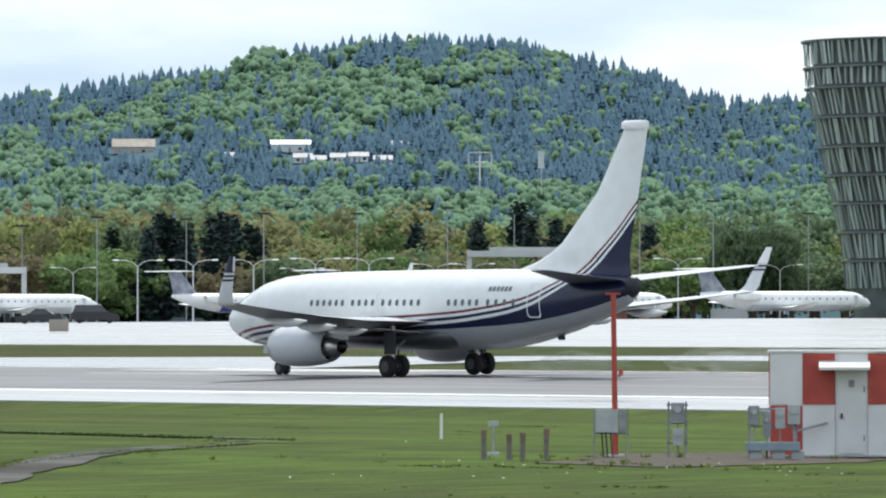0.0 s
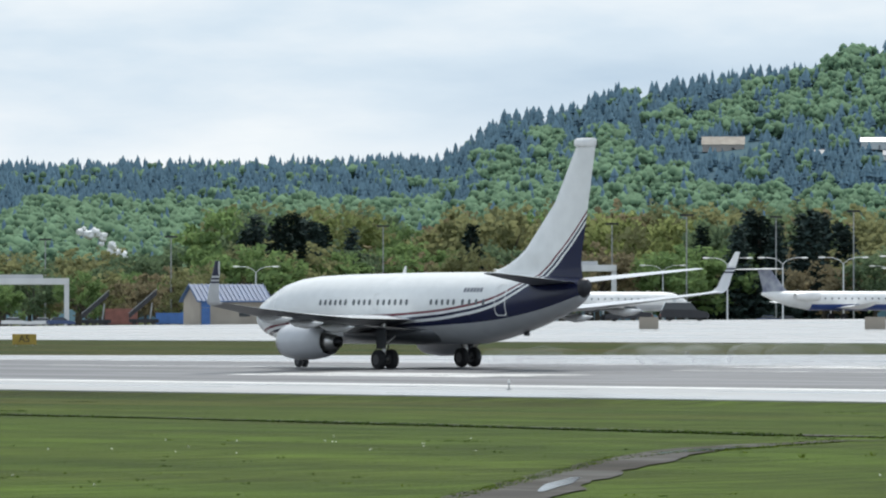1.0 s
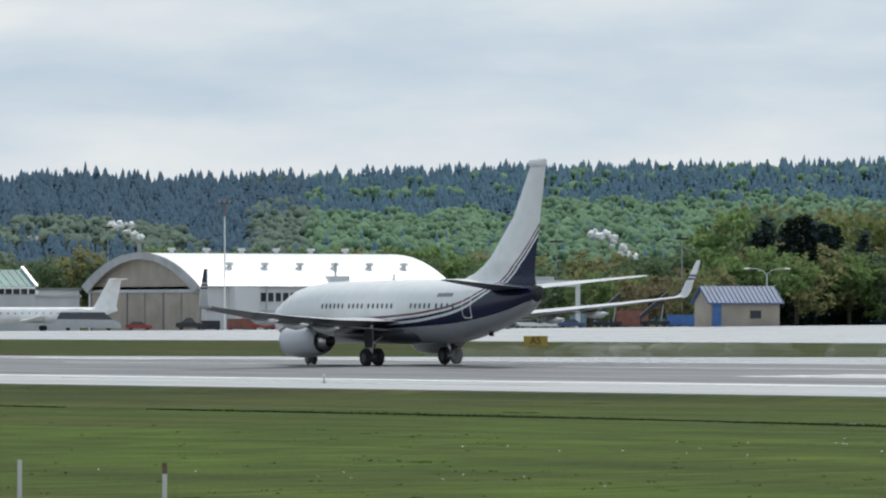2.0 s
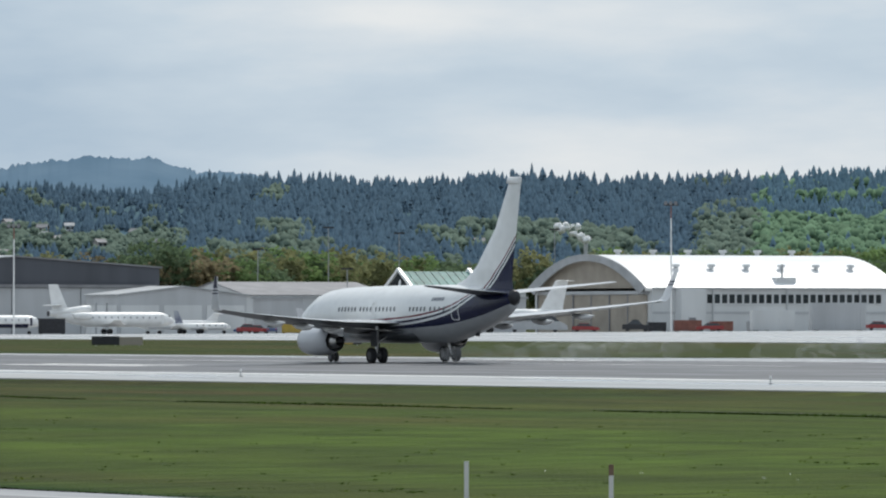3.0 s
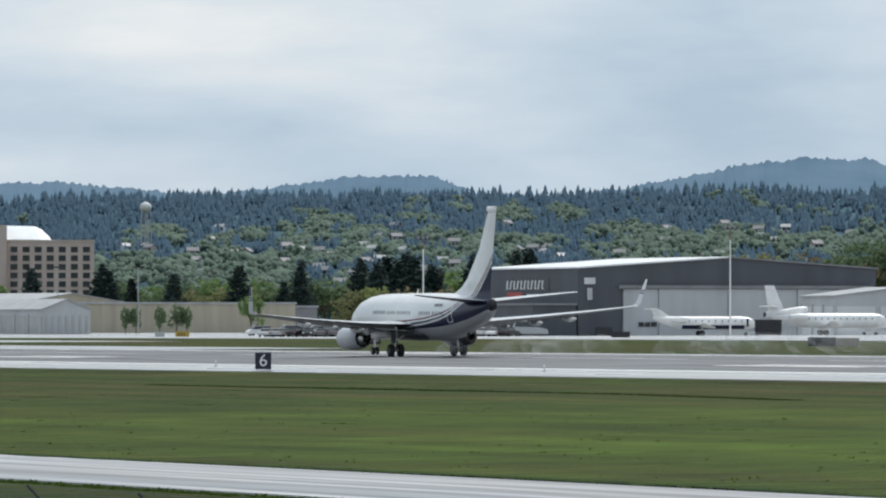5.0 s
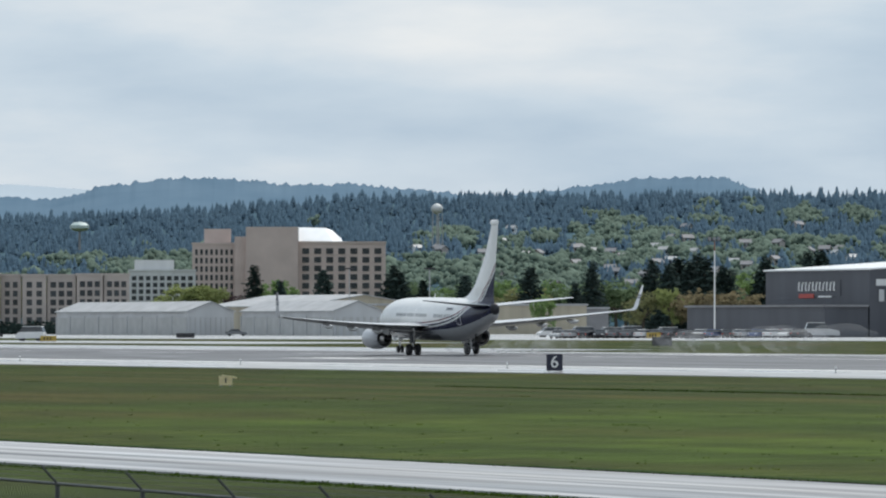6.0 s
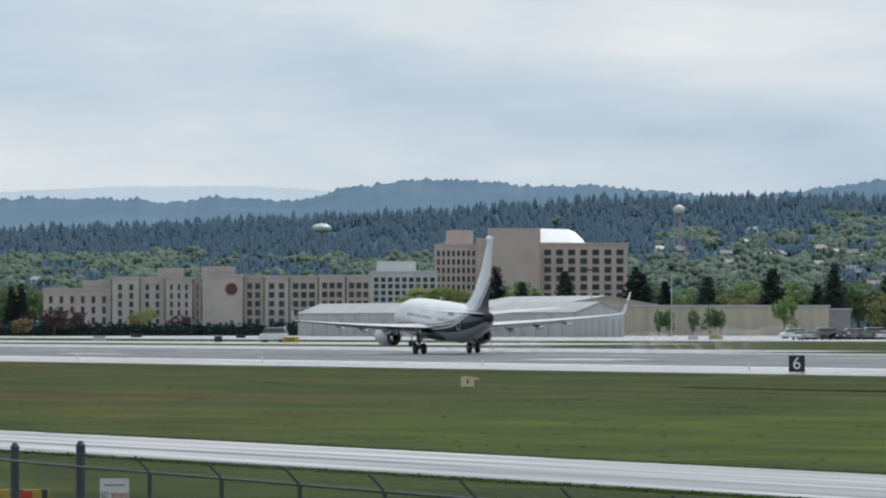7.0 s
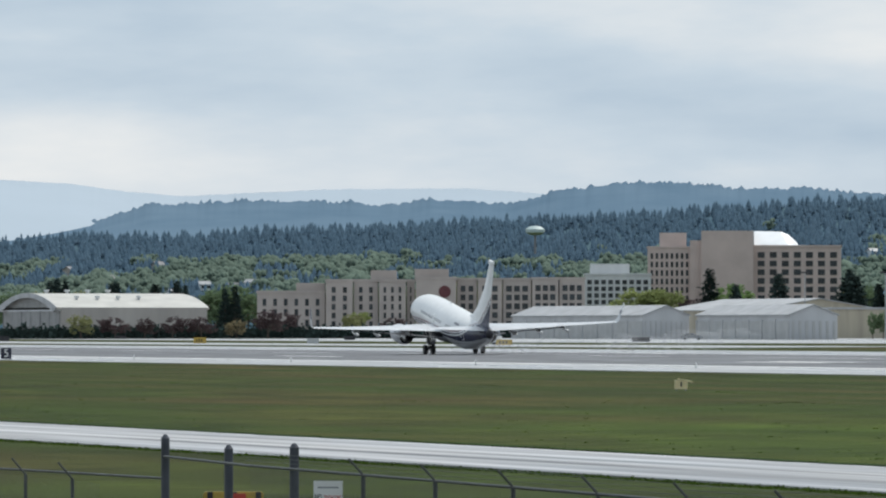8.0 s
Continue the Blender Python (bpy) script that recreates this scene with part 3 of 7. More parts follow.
        part("bypass_duct", loft([ring_x(3.25, 1.45, 0.73, 0.73, 36, s * 4.83), ring_x(3.2, 1.45, 0.73, 0.73, 36, s * 4.83)]), DARK, e)
        part("core_nozzle", revolve_x([(3.3, 0.56), (2.5, 0.52), (1.75, 0.38), (1.73, 0.34), (2.3, 0.34)], 30, s * 4.83, 1.43), STEEL, e, "bare metal core exhaust", smooth=60)
        part("exhaust_plug", revolve_x([(2.3, 0.29), (1.8, 0.21), (1.25, 0.03)], 24, s * 4.83, 1.43), DARK, e, smooth=60)
        part("pylon", loft([[(x, s * 4.83 + dy, z) for x, dy, z in ((5.6, 0, zt), (4.6, 0.17, zt), (2.4, 0.15, zt2), (1.2, 0, zt2), (2.4, -0.15, zt2), (4.6, -0.17, zt))] for zt, zt2 in ((2.3, 1.75), (2.52, 2.35))]), WING_GREY, a)
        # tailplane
        shade_undersides(part("tailplane", loft([airfoil(xl, c, s * y, z, 0.075, dz=0.03 * c) for y, xl, c, z in ((0.35, -10.5, 3.9, 4.46), (0.9, -10.9, 3.7, 4.53), (4.2, -13.1, 2.35, 4.88), (7.0, -15.0, 1.25, 5.17), (7.15, -15.2, 0.9, 5.19))]), [WING_GREY, WING_SHADE], a, smooth=50))
        # main gear
        part("main_strut", tube((0.1, s * 2.86, 0.35), (0.25, s * 2.7, 2.4), 0.13, 0.15, 12), STEEL, a)
        part("side_brace", tube((0.15, s * 2.8, 1.2), (0.2, s * 1.6, 1.9), 0.06, 0.06, 8), STEEL, a)
        part("axle", tube((0, s * 2.4, 0.41), (0, s * 3.32, 0.41), 0.09, 0.09, 10), STEEL, a)
        bm = box(-0.3, 0.55, s * 3.0, s * 3.05, 1.0, 2.1)
        part("gear_door", bm, WING_SHADE, a)
        part("drag_link", tube((0.1, s * 2.8, 0.75), (1.1, s * 2.6, 1.9), 0.05, 0.05, 8), DARK, a)
        part("torque_link", tube((-0.15, s * 2.86, 0.5), (-0.3, s * 2.8, 1.25), 0.04, 0.05, 8), DARK, a)
        wheel("main_wheel", 0, s * 2.43, 0.56, 0.38, a)
        wheel("main_wheel", 0, s * 3.29, 0.56, 0.38, a)
        wheel("nose_wheel", 12.2, s * 0.2, 0.35, 0.2, a)
        part("nose_gear_door", box(12.2, 13.3, s * 0.30, s * 0.33, 0.98, 1.4), WING_GREY, a)
    part("nose_strut", tube((12.2, 0, 0.2), (12.4, 0, 1.7), 0.09, 0.1, 12), STEEL, a)
    # fin
    fin_secs = [(4.7, -5.2, 9.4), (5.22, -6.5, 8.0), (5.55, -7.7, 6.75), (6.0, -8.75, 5.75), (6.48, -9.54, 5.05), (8.96, -12.2, 2.98), (12.0, -14.2, 1.68)]
    fin = part("fin", loft([fin_section(xl, c, z, 0.10 if z > 5.6 else 0.055) for z, xl, c in fin_secs]), LIVERY, a, smooth=50)
    part("fin_cap", loft([[(p[0], p[1], z) for p in fin_section(xl, c, 0, t)] for z, xl, c, t in ((11.95, -14.2, 1.65, 0.20), (12.05, -14.05, 1.92, 0.24), (12.32, -14.05, 1.95, 0.22), (12.42, -14.25, 1.6, 0.14))]), WHITE, fin, "bulged white fin tip fairing", smooth=60)
    part("tail_cone", loft([ring_x(x, z, ry, rz, 20) for x, z, ry, rz in ((-14.55, 4.26, 0.48, 0.58), (-14.85, 4.34, 0.38, 0.44), (-15.0, 4.36, 0.28, 0.32))]), DARK, a, smooth=60)
    for x in (2.2,):
        part("aerial", loft([fin_section(x - 0.25 * k, 0.4 - 0.22 * k, 5.15 + 0.42 * k, 0.06) for k in (0, 1)]), WHITE, a, "small blade aerial")
    part("tail_skid", loft([[(x, y, z) for x, y in ((-9.2, -0.06), (-9.2, 0.06), (-9.6, 0.06), (-9.6, -0.06))] for z in (1.68, 2.1)]), DARK, a)
    return a


AIRLINER = airliner()
# the run: seconds, metres along the runway, pitch of the nose, height of the wheels
RUN = [(0.0, 275.5, 0, 0), (0.2, 286.0, 0, 0), (0.5, 301.6, 0, 0), (0.8, 315.7, 0, 0), (1.0, 326.6, 0, 0), (1.2, 337.5, 0, 0), (2.3, 398.9, 0, 0), (2.5, 410.3, 0, 0), (3.0, 439.6, 0, 0),
       (3.5, 469.6, 0, 0), (4.0, 500.2, 0, 0), (4.5, 531.7, 0.2, 0), (5.0, 563.5, 0.4, 0), (6.5, 662.8, 1.5, 0), (7.0, 697.1, 3.0, 0), (7.5, 732, 5.5, 0), (8.0, 767.4, 8.5, 0)]


def run_pose(along, pitch, lift, t):
    """It yaws further as t grows, to fit its length in the camera's view."""
    return pose(-along, 239.5, 0.10 + lift, 0, 0, 180 - 0.28 * t) @ pose(0, 0, 0, -1.1, -pitch, 0)


def motions():
    walk(AIRLINER, [(t, run_pose(s, p, h, t)) for t, s, p, h in RUN])
    walk(SPRAY, [(t, pose(-s, 239.5, 0.05, 0, 0, 180)) for t, s, p, h in RUN])


# ---- hills and woods ----
SKYLINE = curve_of([(-7000, 445), (-6000, 440), (-5324, 418), (-5164, 404), (-5024, 408), (-4824, 393), (-4664, 390), (-4464, 378), (-4294, 372), (-4066, 358), (-3900, 342), (-3746, 343), (-3400, 340),
                    (-3086, 338), (-2900, 336), (-2686, 326), (-2526, 326), (-2400, 312), (-2300, 310), (-2186, 306), (-2100, 316), (-1982, 318), (-1830, 302), (-1650, 312), (-1420, 306), (-1220, 298), (-1043, 294), (-800, 296), (-560, 296),
                    (-400, 294), (-260, 290), (-210, 255), (-150, 214), (-50, 206), (30, 175), (120, 165), (210, 152), (330, 134), (400, 126), (450, 92), (520, 97), (620, 80), (700, 72), (780, 72), (860, 74), (960, 94),
                    (1060, 114), (1150, 134), (1230, 172), (1300, 188), (1420, 182), (1600, 190), (2400, 210)])
FAR_LINE = curve_of([(-7000, 420), (-5324, 402), (-5164, 380), (-5060, 350), (-4900, 343), (-4760, 343), (-4640, 350), (-4560, 340), (-4420, 348), (-4340, 325), (-4220, 310), (-4130, 310), (-4010, 322), (-3920, 318), (-3740, 334),
                     (-3640, 342), (-3500, 326), (-3390, 310), (-3230, 308), (-3170, 338), (-3000, 345), (-2840, 320), (-2700, 292), (-2600, 278), (-2480, 278), (-2390, 302), (-2300, 306), (-2200, 330), (-1900, 345), (2400, 400)])
RIDGE_D, FOOT_D = 4250.0, 3050.0


def hill_point(u, s):
    """A place on the slope: s 0 at the foot, 1 at the ridge."""
    top = SKYLINE(u) + float(np.interp(u, [-2700, -2450, -1100, -700, -250], [9, 27, 26, 20, 14]))
    d = FOOT_D + (RIDGE_D - FOOT_D) * s
    foot = 548.0
    e = foot + (top - foot) * (s ** 0.8)
    return site(u, d, up(e, d)), d


def hill():
    bm = bmesh.new()
    us, ss = list(range(-7000, 2420, 40)), [i / 24 for i in range(25)]
    rows = []
    for u in us:
        col = [bm.verts.new(site(u, 2700, -10)), bm.verts.new(site(u, 3040, -2))]
        for s in ss:
            p, d = hill_point(u, s)
            col.append(bm.verts.new(p))
        b = site(u, RIDGE_D + 250, -20)
        col.append(bm.verts.new(b))
        rows.append(col)
    for a, b in zip(rows, rows[1:]):
        for j in range(len(a) - 1):
            bm.faces.new((a[j], b[j], b[j + 1], a[j + 1]))
    return tagged(part("hillside", bm, HAZED_SOIL, smooth=60), "wooded hillside of firs and green trees, tinted haze blue", "hill", kind="structure")


# distance haze is mixed into these base colours as blue and paleness
HAZED_SOIL = mat("hazed_undergrowth", (0.060, 0.112, 0.150), 0.95, noise_scale=0.01, color2=(0.075, 0.128, 0.140), spec=0.05)
HAZED_FIR = mat("hazed_fir", (0.070, 0.128, 0.172), 0.95, island=0.12, spec=0.05)
HAZED_LEAF = mat("hazed_broadleaf", (0.118, 0.195, 0.118), 0.95, island=0.2, spec=0.05)
HAZED_FIR_FARTHER = mat("hazed_farther_fir", (0.066, 0.112, 0.155), 0.95, island=0.12, spec=0.05)
HAZED_LEAF_FARTHER = mat("hazed_farther_broadleaf", (0.112, 0.152, 0.120), 0.95, island=0.2, spec=0.05)
HAZED_MOUNTAIN = mat("hazed_mountain_forest", (0.118, 0.185, 0.250), 1.0, noise_scale=0.02, color2=(0.145, 0.215, 0.28), spec=0.0)
hill()


def join_copies(name, shapes, rows, material, soft=False):
    """One mesh out of many turned, scaled copies of a few small shapes. rows: shape, x, y, z, width, height, turn."""
    vs, fs, n = [], [], 0
    for k, x, y, z, w, h, a in rows:
        sv, sf = shapes[k]
        c, s = math.cos(a), math.sin(a)
        q = np.empty_like(sv)
        q[:, 0] = (sv[:, 0] * c - sv[:, 1] * s) * w + x
        q[:, 1] = (sv[:, 0] * s + sv[:, 1] * c) * w + y
        q[:, 2] = sv[:, 2] * h + z
        vs.append(q)
        fs.append(sf + n)
        n += len(sv)
    v, f = np.concatenate(vs), np.concatenate(fs)
    me = bpy.data.meshes.new(name)
    me.vertices.add(len(v))
    me.vertices.foreach_set("co", v.ravel())
    me.loops.add(f.size)
    me.loops.foreach_set("vertex_index", f.ravel())
    me.polygons.add(len(f))
    me.polygons.foreach_set("loop_start", np.arange(0, f.size, 3))
    me.polygons.foreach_set("loop_total", np.full(len(f), 3))
    me.update(calc_edges=True)
    me.materials.append(material)
    if soft:
        # foliage is shaded as the soft top of a canopy, not as hard facets
        me.polygons.foreach_set("use_smooth", [True] * len(me.polygons))
        nv = np.empty(len(v) * 3, np.float32)
        me.vertices.foreach_get("normal", nv)
        nv = nv.reshape(-1, 3) * 0.85 + np.array((0, 0, 0.5))
        nv /= np.linalg.norm(nv, axis=1)[:, None]
        me.normals_split_custom_set_from_vertices(nv.tolist())
    return new(name, me)


def fir_shape(rng, tiers=6, n=7):
    v, f = [], []
    for t in range(tiers):
        z0, z1 = t / tiers * 0.92, min(1.0, (t + 1.9) / tiers)
        r = 0.5 * (1 - t / tiers) ** 0.85 + 0.04
        base = len(v)
        for i in range(n):
            a = 2 * math.pi * (i + 0.5 * (t % 2)) / n
            k = r * rng.uniform(0.6, 1.25)
            v.append((k * math.cos(a), k * math.sin(a), z0 + rng.uniform(-0.04, 0.03)))
        v.append((rng.uniform(-0.03, 0.03), rng.uniform(-0.03, 0.03), z1))
        f += [(base + i, base + (i + 1) % n, base + n) for i in range(n)]
    return np.array(v, float), np.array(f, int)


def lump_shape(rng, lumps=11):
    """A broad crown of several uneven lumps."""
    v, f = [], []
    for k in range(lumps):
        bm = bmesh.new()
        bmesh.ops.create_icosphere(bm, subdivisions=1, radius=1)
        r = 0.36 if k == 0 else rng.uniform(0.12, 0.22)
        a = 2.4 * k + rng.uniform(-0.4, 0.4)
        z = rng.uniform(0.3, 0.85)
        c = Vector((0, 0, 0.5)) if k == 0 else Vector((math.cos(a), math.sin(a), 0)) * (0.42 - 0.3 * abs(z - 0.45)) + Vector((0, 0, z))
        base = len(v)
        for p in bm.verts:
            q = p.co * (r * rng.uniform(0.62, 1.3))
            v.append((c.x + q.x, c.y + q.y, max(0.0, c.z + q.z * 1.1)))
        f += [tuple(base + x.index for x in t.verts) for t in bm.faces]
        bm.free()
    return np.array(v, float), np.array(f, int)


def woods():
    rng = random.Random(5)
    firs = [fir_shape(rng) for _ in range(6)]
    lumps = [lump_shape(rng) for _ in range(6)]
    fir_rows, leaf_rows = [], []
    # the broadleaf groves on the near hill: bearing, elevation and half extents
    groves = ((470, 165, 115, 58), (610, 190, 65, 62), (705, 175, 85, 42), (300, 215, 60, 40), (385, 190, 60, 42), (175, 232, 42, 25), (40, 300, 60, 40), (105, 335, 60, 32),
              (850, 150, 62, 45), (985, 125, 30, 26), (830, 248, 40, 30), (620, 235, 50, 30), (-60, 305, 40, 50), (-150, 335, 50, 40))
    for _ in range(33000):
        u, s = rng.uniform(-5700, 1750), rng.random() ** 0.8
        p, d = hill_point(u, s)
        k = noise.noise((u / 240, s * 4, 3.1)) + 0.9 * noise.noise((u / 55, s * 9, 7.7)) + rng.uniform(-0.15, 0.15)
        k += 0.35 if s > 0.93 else 0.0
        k += 0.45 if u < -1500 and s > 0.6 else 0.0
        if any(a < u < b and c < 569 - (p.z - EYE) / d * F < q for a, b, c, q in ((190, 300, 264, 296), (500, 705, 286, 304), (470, 540, 266, 290))):
            continue
        if u > -1500:
            e = 569 - (p.z - EYE) / d * F
            w1, w2 = 38 * noise.noise((u / 45, e / 30, 1.3)), 30 * noise.noise((u / 45, e / 30, 6.3))
            leafy = any(((u + w1 - a) / b) ** 2 + ((e + w2 - c) / q) ** 2 < 1 for a, c, b, q in groves)
            low_wood = e + w2 * 0.8 > (400 if u < -1000 else 376 if u < -200 else 352)
            k = -1.0 if leafy or low_wood else 1.0
            if rng.random() < (0.2 if leafy else 0.12 if low_wood else 0.10):
                k = -k
        else:
            e = 569 - (p.z - EYE) / d * F
            k += 0.15 + (0.22 if u > -2600 and e < 385 else 0.0)
            if u < -3500:
                k += 0.35 if e < 455 else -0.28
            if -4000 < u < -2400 and e > 372:
                k -= 0.24
        if k > 0.02:
            h = rng.uniform(7, 12.5) * (1.0 if s < 0.85 else 1.15) * (0.68 if u < -2400 else 1.0)
            fir_rows.append((rng.randrange(6), p.x, p.y, p.z - 1.0, h * rng.uniform(0.5, 0.75), h, rng.uniform(0, 6.3)))
        else:
            if rng.random() < 0.42:
                continue
            h = rng.uniform(7.0, 12.5) * (0.7 if u < -2400 else 1.0)
            leaf_rows.append((rng.randrange(6), p.x, p.y, p.z - 1.0, h * rng.uniform(0.9, 1.35), h, rng.uniform(0, 6.3)))
    # the ridge's own line of firs
    u = -6400.0
    while u < 1900:
        p, d = hill_point(u, 1.0)
        h = (6 + 9 * rng.random() ** 2) * (1.0 + 0.4 * noise.noise((u / 70, 0.0, 2.0))) * (0.62 if u < -2500 else 1.0)
        fir_rows.append((rng.randrange(6), p.x, p.y, p.z - 1.5, h * rng.uniform(0.36, 0.55), h, rng.uniform(0, 6.3)))
        u += rng.uniform(3, 20)
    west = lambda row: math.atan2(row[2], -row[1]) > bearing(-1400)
    for name, shapes, rows, near_m, far_m, label in (("distant_firs", firs, fir_rows, HAZED_FIR, HAZED_FIR_FARTHER, "firs covering the far hills, coloured bluish for haze"),
                                                     ("distant_broadleaf_trees", lumps, leaf_rows, HAZED_LEAF, HAZED_LEAF_FARTHER, "broadleaf trees on the far hills, green dulled for haze")):
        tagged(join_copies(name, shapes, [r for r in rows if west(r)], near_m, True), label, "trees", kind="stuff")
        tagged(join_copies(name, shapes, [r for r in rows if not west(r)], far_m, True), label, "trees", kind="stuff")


woods()


def mountain_range(name, line, d, foot, material, label, u0, u1, rough):
    bm = bmesh.new()
    rows = []
    spikes = random.Random(11)
    for u in range(u0, u1, 4):
        e0 = line(u)
        e = e0 + rough * (2.0 * noise.noise((u / 5.0, 0, 0)) + 1.5 * noise.noise((u / 14, 2, 0)) + 2.5 * noise.noise((u / 40, 4, 0))) - rough * 3.0 * spikes.random() ** 3
        rows.append([bm.verts.new(site(u, d - 300, up(foot, d))), bm.verts.new(site(u, d - 140, up(foot + (e0 - foot) * 0.6, d))), bm.verts.new(site(u, d - 8, up(e0 + 5, d))), bm.verts.new(site(u, d, up(e, d))), bm.verts.new(site(u, d + 40, 0))])
    for a, b in zip(rows, rows[1:]):
        for j in range(4):
            bm.faces.new((a[j], b[j], b[j + 1], a[j + 1]))
    return tagged(part(name, bm, material, smooth=60), label, "mountain", kind="structure")


mountain_range("far_mountains", FAR_LINE, 4740.0, 470, HAZED_MOUNTAIN, "wooded mountains on the horizon, coloured pale blue for haze", -7000, -1800, 1.8)
# near-sky base colour stands in for the thickest haze
HAZED_RANGE = mat("hazed_palest_mountain", (0.43, 0.495, 0.55), 1.0, noise_scale=0.004, vary=0.06, spec=0.0)
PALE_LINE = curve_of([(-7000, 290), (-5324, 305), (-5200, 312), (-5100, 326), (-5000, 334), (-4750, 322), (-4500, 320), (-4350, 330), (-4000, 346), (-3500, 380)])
mountain_range("farthest_mountains", PALE_LINE, 4880.0, 480, HAZED_RANGE, "palest far mountains, coloured near the sky for haze", -7000, -3500, 0.3)


# ---- far buildings ----
STUCCO = mat("beige_stucco", (0.40, 0.355, 0.325), 0.85, noise_scale=0.15, vary=0.10, bump=0.1)
PINK_STUCCO = mat("pinkish_stucco", (0.56, 0.46, 0.42), 0.85, noise_scale=0.15, vary=0.08)
PANE = mat("window_glass_dark", (0.028, 0.034, 0.038), 0.2, spec=0.4, obj_random=0.4)
WALL_GREY = mat("pale_grey_cladding", (0.46, 0.47, 0.48), 0.6, noise_scale=0.25, vary=0.10, stretch=(1, 1, 0.2))
WALL_WHITE = mat("white_cladding", (0.60, 0.61, 0.61), 0.6, noise_scale=0.25, vary=0.08, stretch=(1, 1, 0.2))
WALL_DULL = mat("dull_white_door", (0.41, 0.415, 0.41), 0.65, noise_scale=0.4, vary=0.1)
CHARCOAL = mat("charcoal_cladding", (0.075, 0.08, 0.095), 0.6, noise_scale=0.2, vary=0.15, stretch=(1, 1, 0.15))
ROOF_WHITE = mat("white_roof_metal", (0.78, 0.79, 0.79), 0.4, noise_scale=0.2, vary=0.06)
ROOF_GREY = mat("grey_roof", (0.22, 0.22, 0.23), 0.7, noise_scale=0.3, vary=0.15)
ROOF_PALE = mat("pale_roof", (0.36, 0.37, 0.38), 0.6, noise_scale=0.3, vary=0.15)
ROOF_BLUE = mat("blue_roof_metal", (0.05, 0.11, 0.23), 0.6, noise_scale=0.3, vary=0.12)
TAN = mat("tan_panel", (0.34, 0.30, 0.25), 0.75, noise_scale=0.3, vary=0.15)
GREEN_GLASS = mat("green_roof_glass", (0.075, 0.20, 0.185), 0.55, noise_scale=0.4, vary=0.2, spec=0.2)
BEIGE_RIB = mat("beige_ribbed_wall", (0.40, 0.36, 0.28), 0.75, noise_scale=0.4, vary=0.15, stretch=(1, 1, 0.1))
RED = mat("red_paint", (0.45, 0.05, 0.035), 0.5, noise_scale=1.5, vary=0.15)
BRICK_RED = mat("rust_red_panel", (0.21, 0.085, 0.065), 0.7, noise_scale=1.0, vary=0.2)
BLUE = mat("blue_paint", (0.05, 0.14, 0.36), 0.5, noise_scale=1.0, vary=0.15)
YELLOW = mat("yellow_sign", (0.42, 0.29, 0.05), 0.5, noise_scale=1.5, vary=0.12)
BLACK = mat("black_panel", (0.018, 0.018, 0.022), 0.5, noise_scale=1.5, vary=0.3)
METAL = mat("galvanised_steel", (0.36, 0.37, 0.38), 0.45, metal=0.5, noise_scale=3, vary=0.15)
WOOD_GREY = mat("weathered_post", (0.20, 0.18, 0.15), 0.85, noise_scale=3, vary=0.3)


def on_ground(p, lift=0.0):
    return Vector((p[0], p[1], ground_z(p[0], p[1]) + lift))


def gable(w, d, eave, ridge, axis="x"):
    """A gabled solid, w along x and d along y, ridge along axis."""
    if axis == "y":
        prof = [(0, 0), (w, 0), (w, eave), (w / 2, ridge), (0, eave)]
        return loft([[(x, y, z) for x, z in prof] for y in (0, d)])
    prof = [(0, 0), (d, 0), (d, eave), (d / 2, ridge), (0, eave)]
    return loft([[(x, y, z) for y, z in prof] for x in (0, w)])


def roof_slab(w, d, eave, ridge, axis, over=0.5, t=0.25):
    """Two roof slabs over a gable."""
    out = []
    for s in (0, 1):
        half = (w if axis == "y" else d) / 2
        slope = (ridge - eave) / half
        a, b = (-over, half) if s == 0 else (half, 2 * half + over)
        za = eave - slope * over if s == 0 else ridge
        zb = ridge if s == 0 else eave - slope * over
        ln = (d if axis == "y" else w) + over
        prof = [(a, za + 0.02), (b, zb + 0.02), (b, zb + t), (a, za + t)]
        out.append(loft([[(p, q, z) if axis == "y" else (q, p, z) for p, z in prof] for q in (-over, ln)]))
    return out


def window_grid(parent, x0, x1, z0, z1, cols, rows, y=-0.02, ww=0.6, wh=0.55, frame_mat=None, axis="x"):
    """Recessed-looking panes with sills on a front wall."""
    dx, dz = (x1 - x0) / cols, (z1 - z0) / rows
    me = to_mesh("window", box(-dx * ww / 2, dx * ww / 2, -0.06, 0.02, -dz * wh / 2, dz * wh / 2), PANE)
    sill = to_mesh("sill", box(-dx * ww / 2 - 0.1, dx * ww / 2 + 0.1, -0.22, 0.0, -dz * wh / 2 - 0.16, -dz * wh / 2), frame_mat or WALL_WHITE)
    for i in range(cols):
        for j in range(rows):
            o = new("window", me)
            o.parent = parent
            c = x0 + dx * (i + 0.5)
            o.location = (c, y, z0 + dz * (j + 0.5)) if axis == "x" else (y, c, z0 + dz * (j + 0.5))
            if axis == "y":
                o.rotation_euler = (0, 0, radians(90))
            q = new("sill", sill)
            q.parent = o


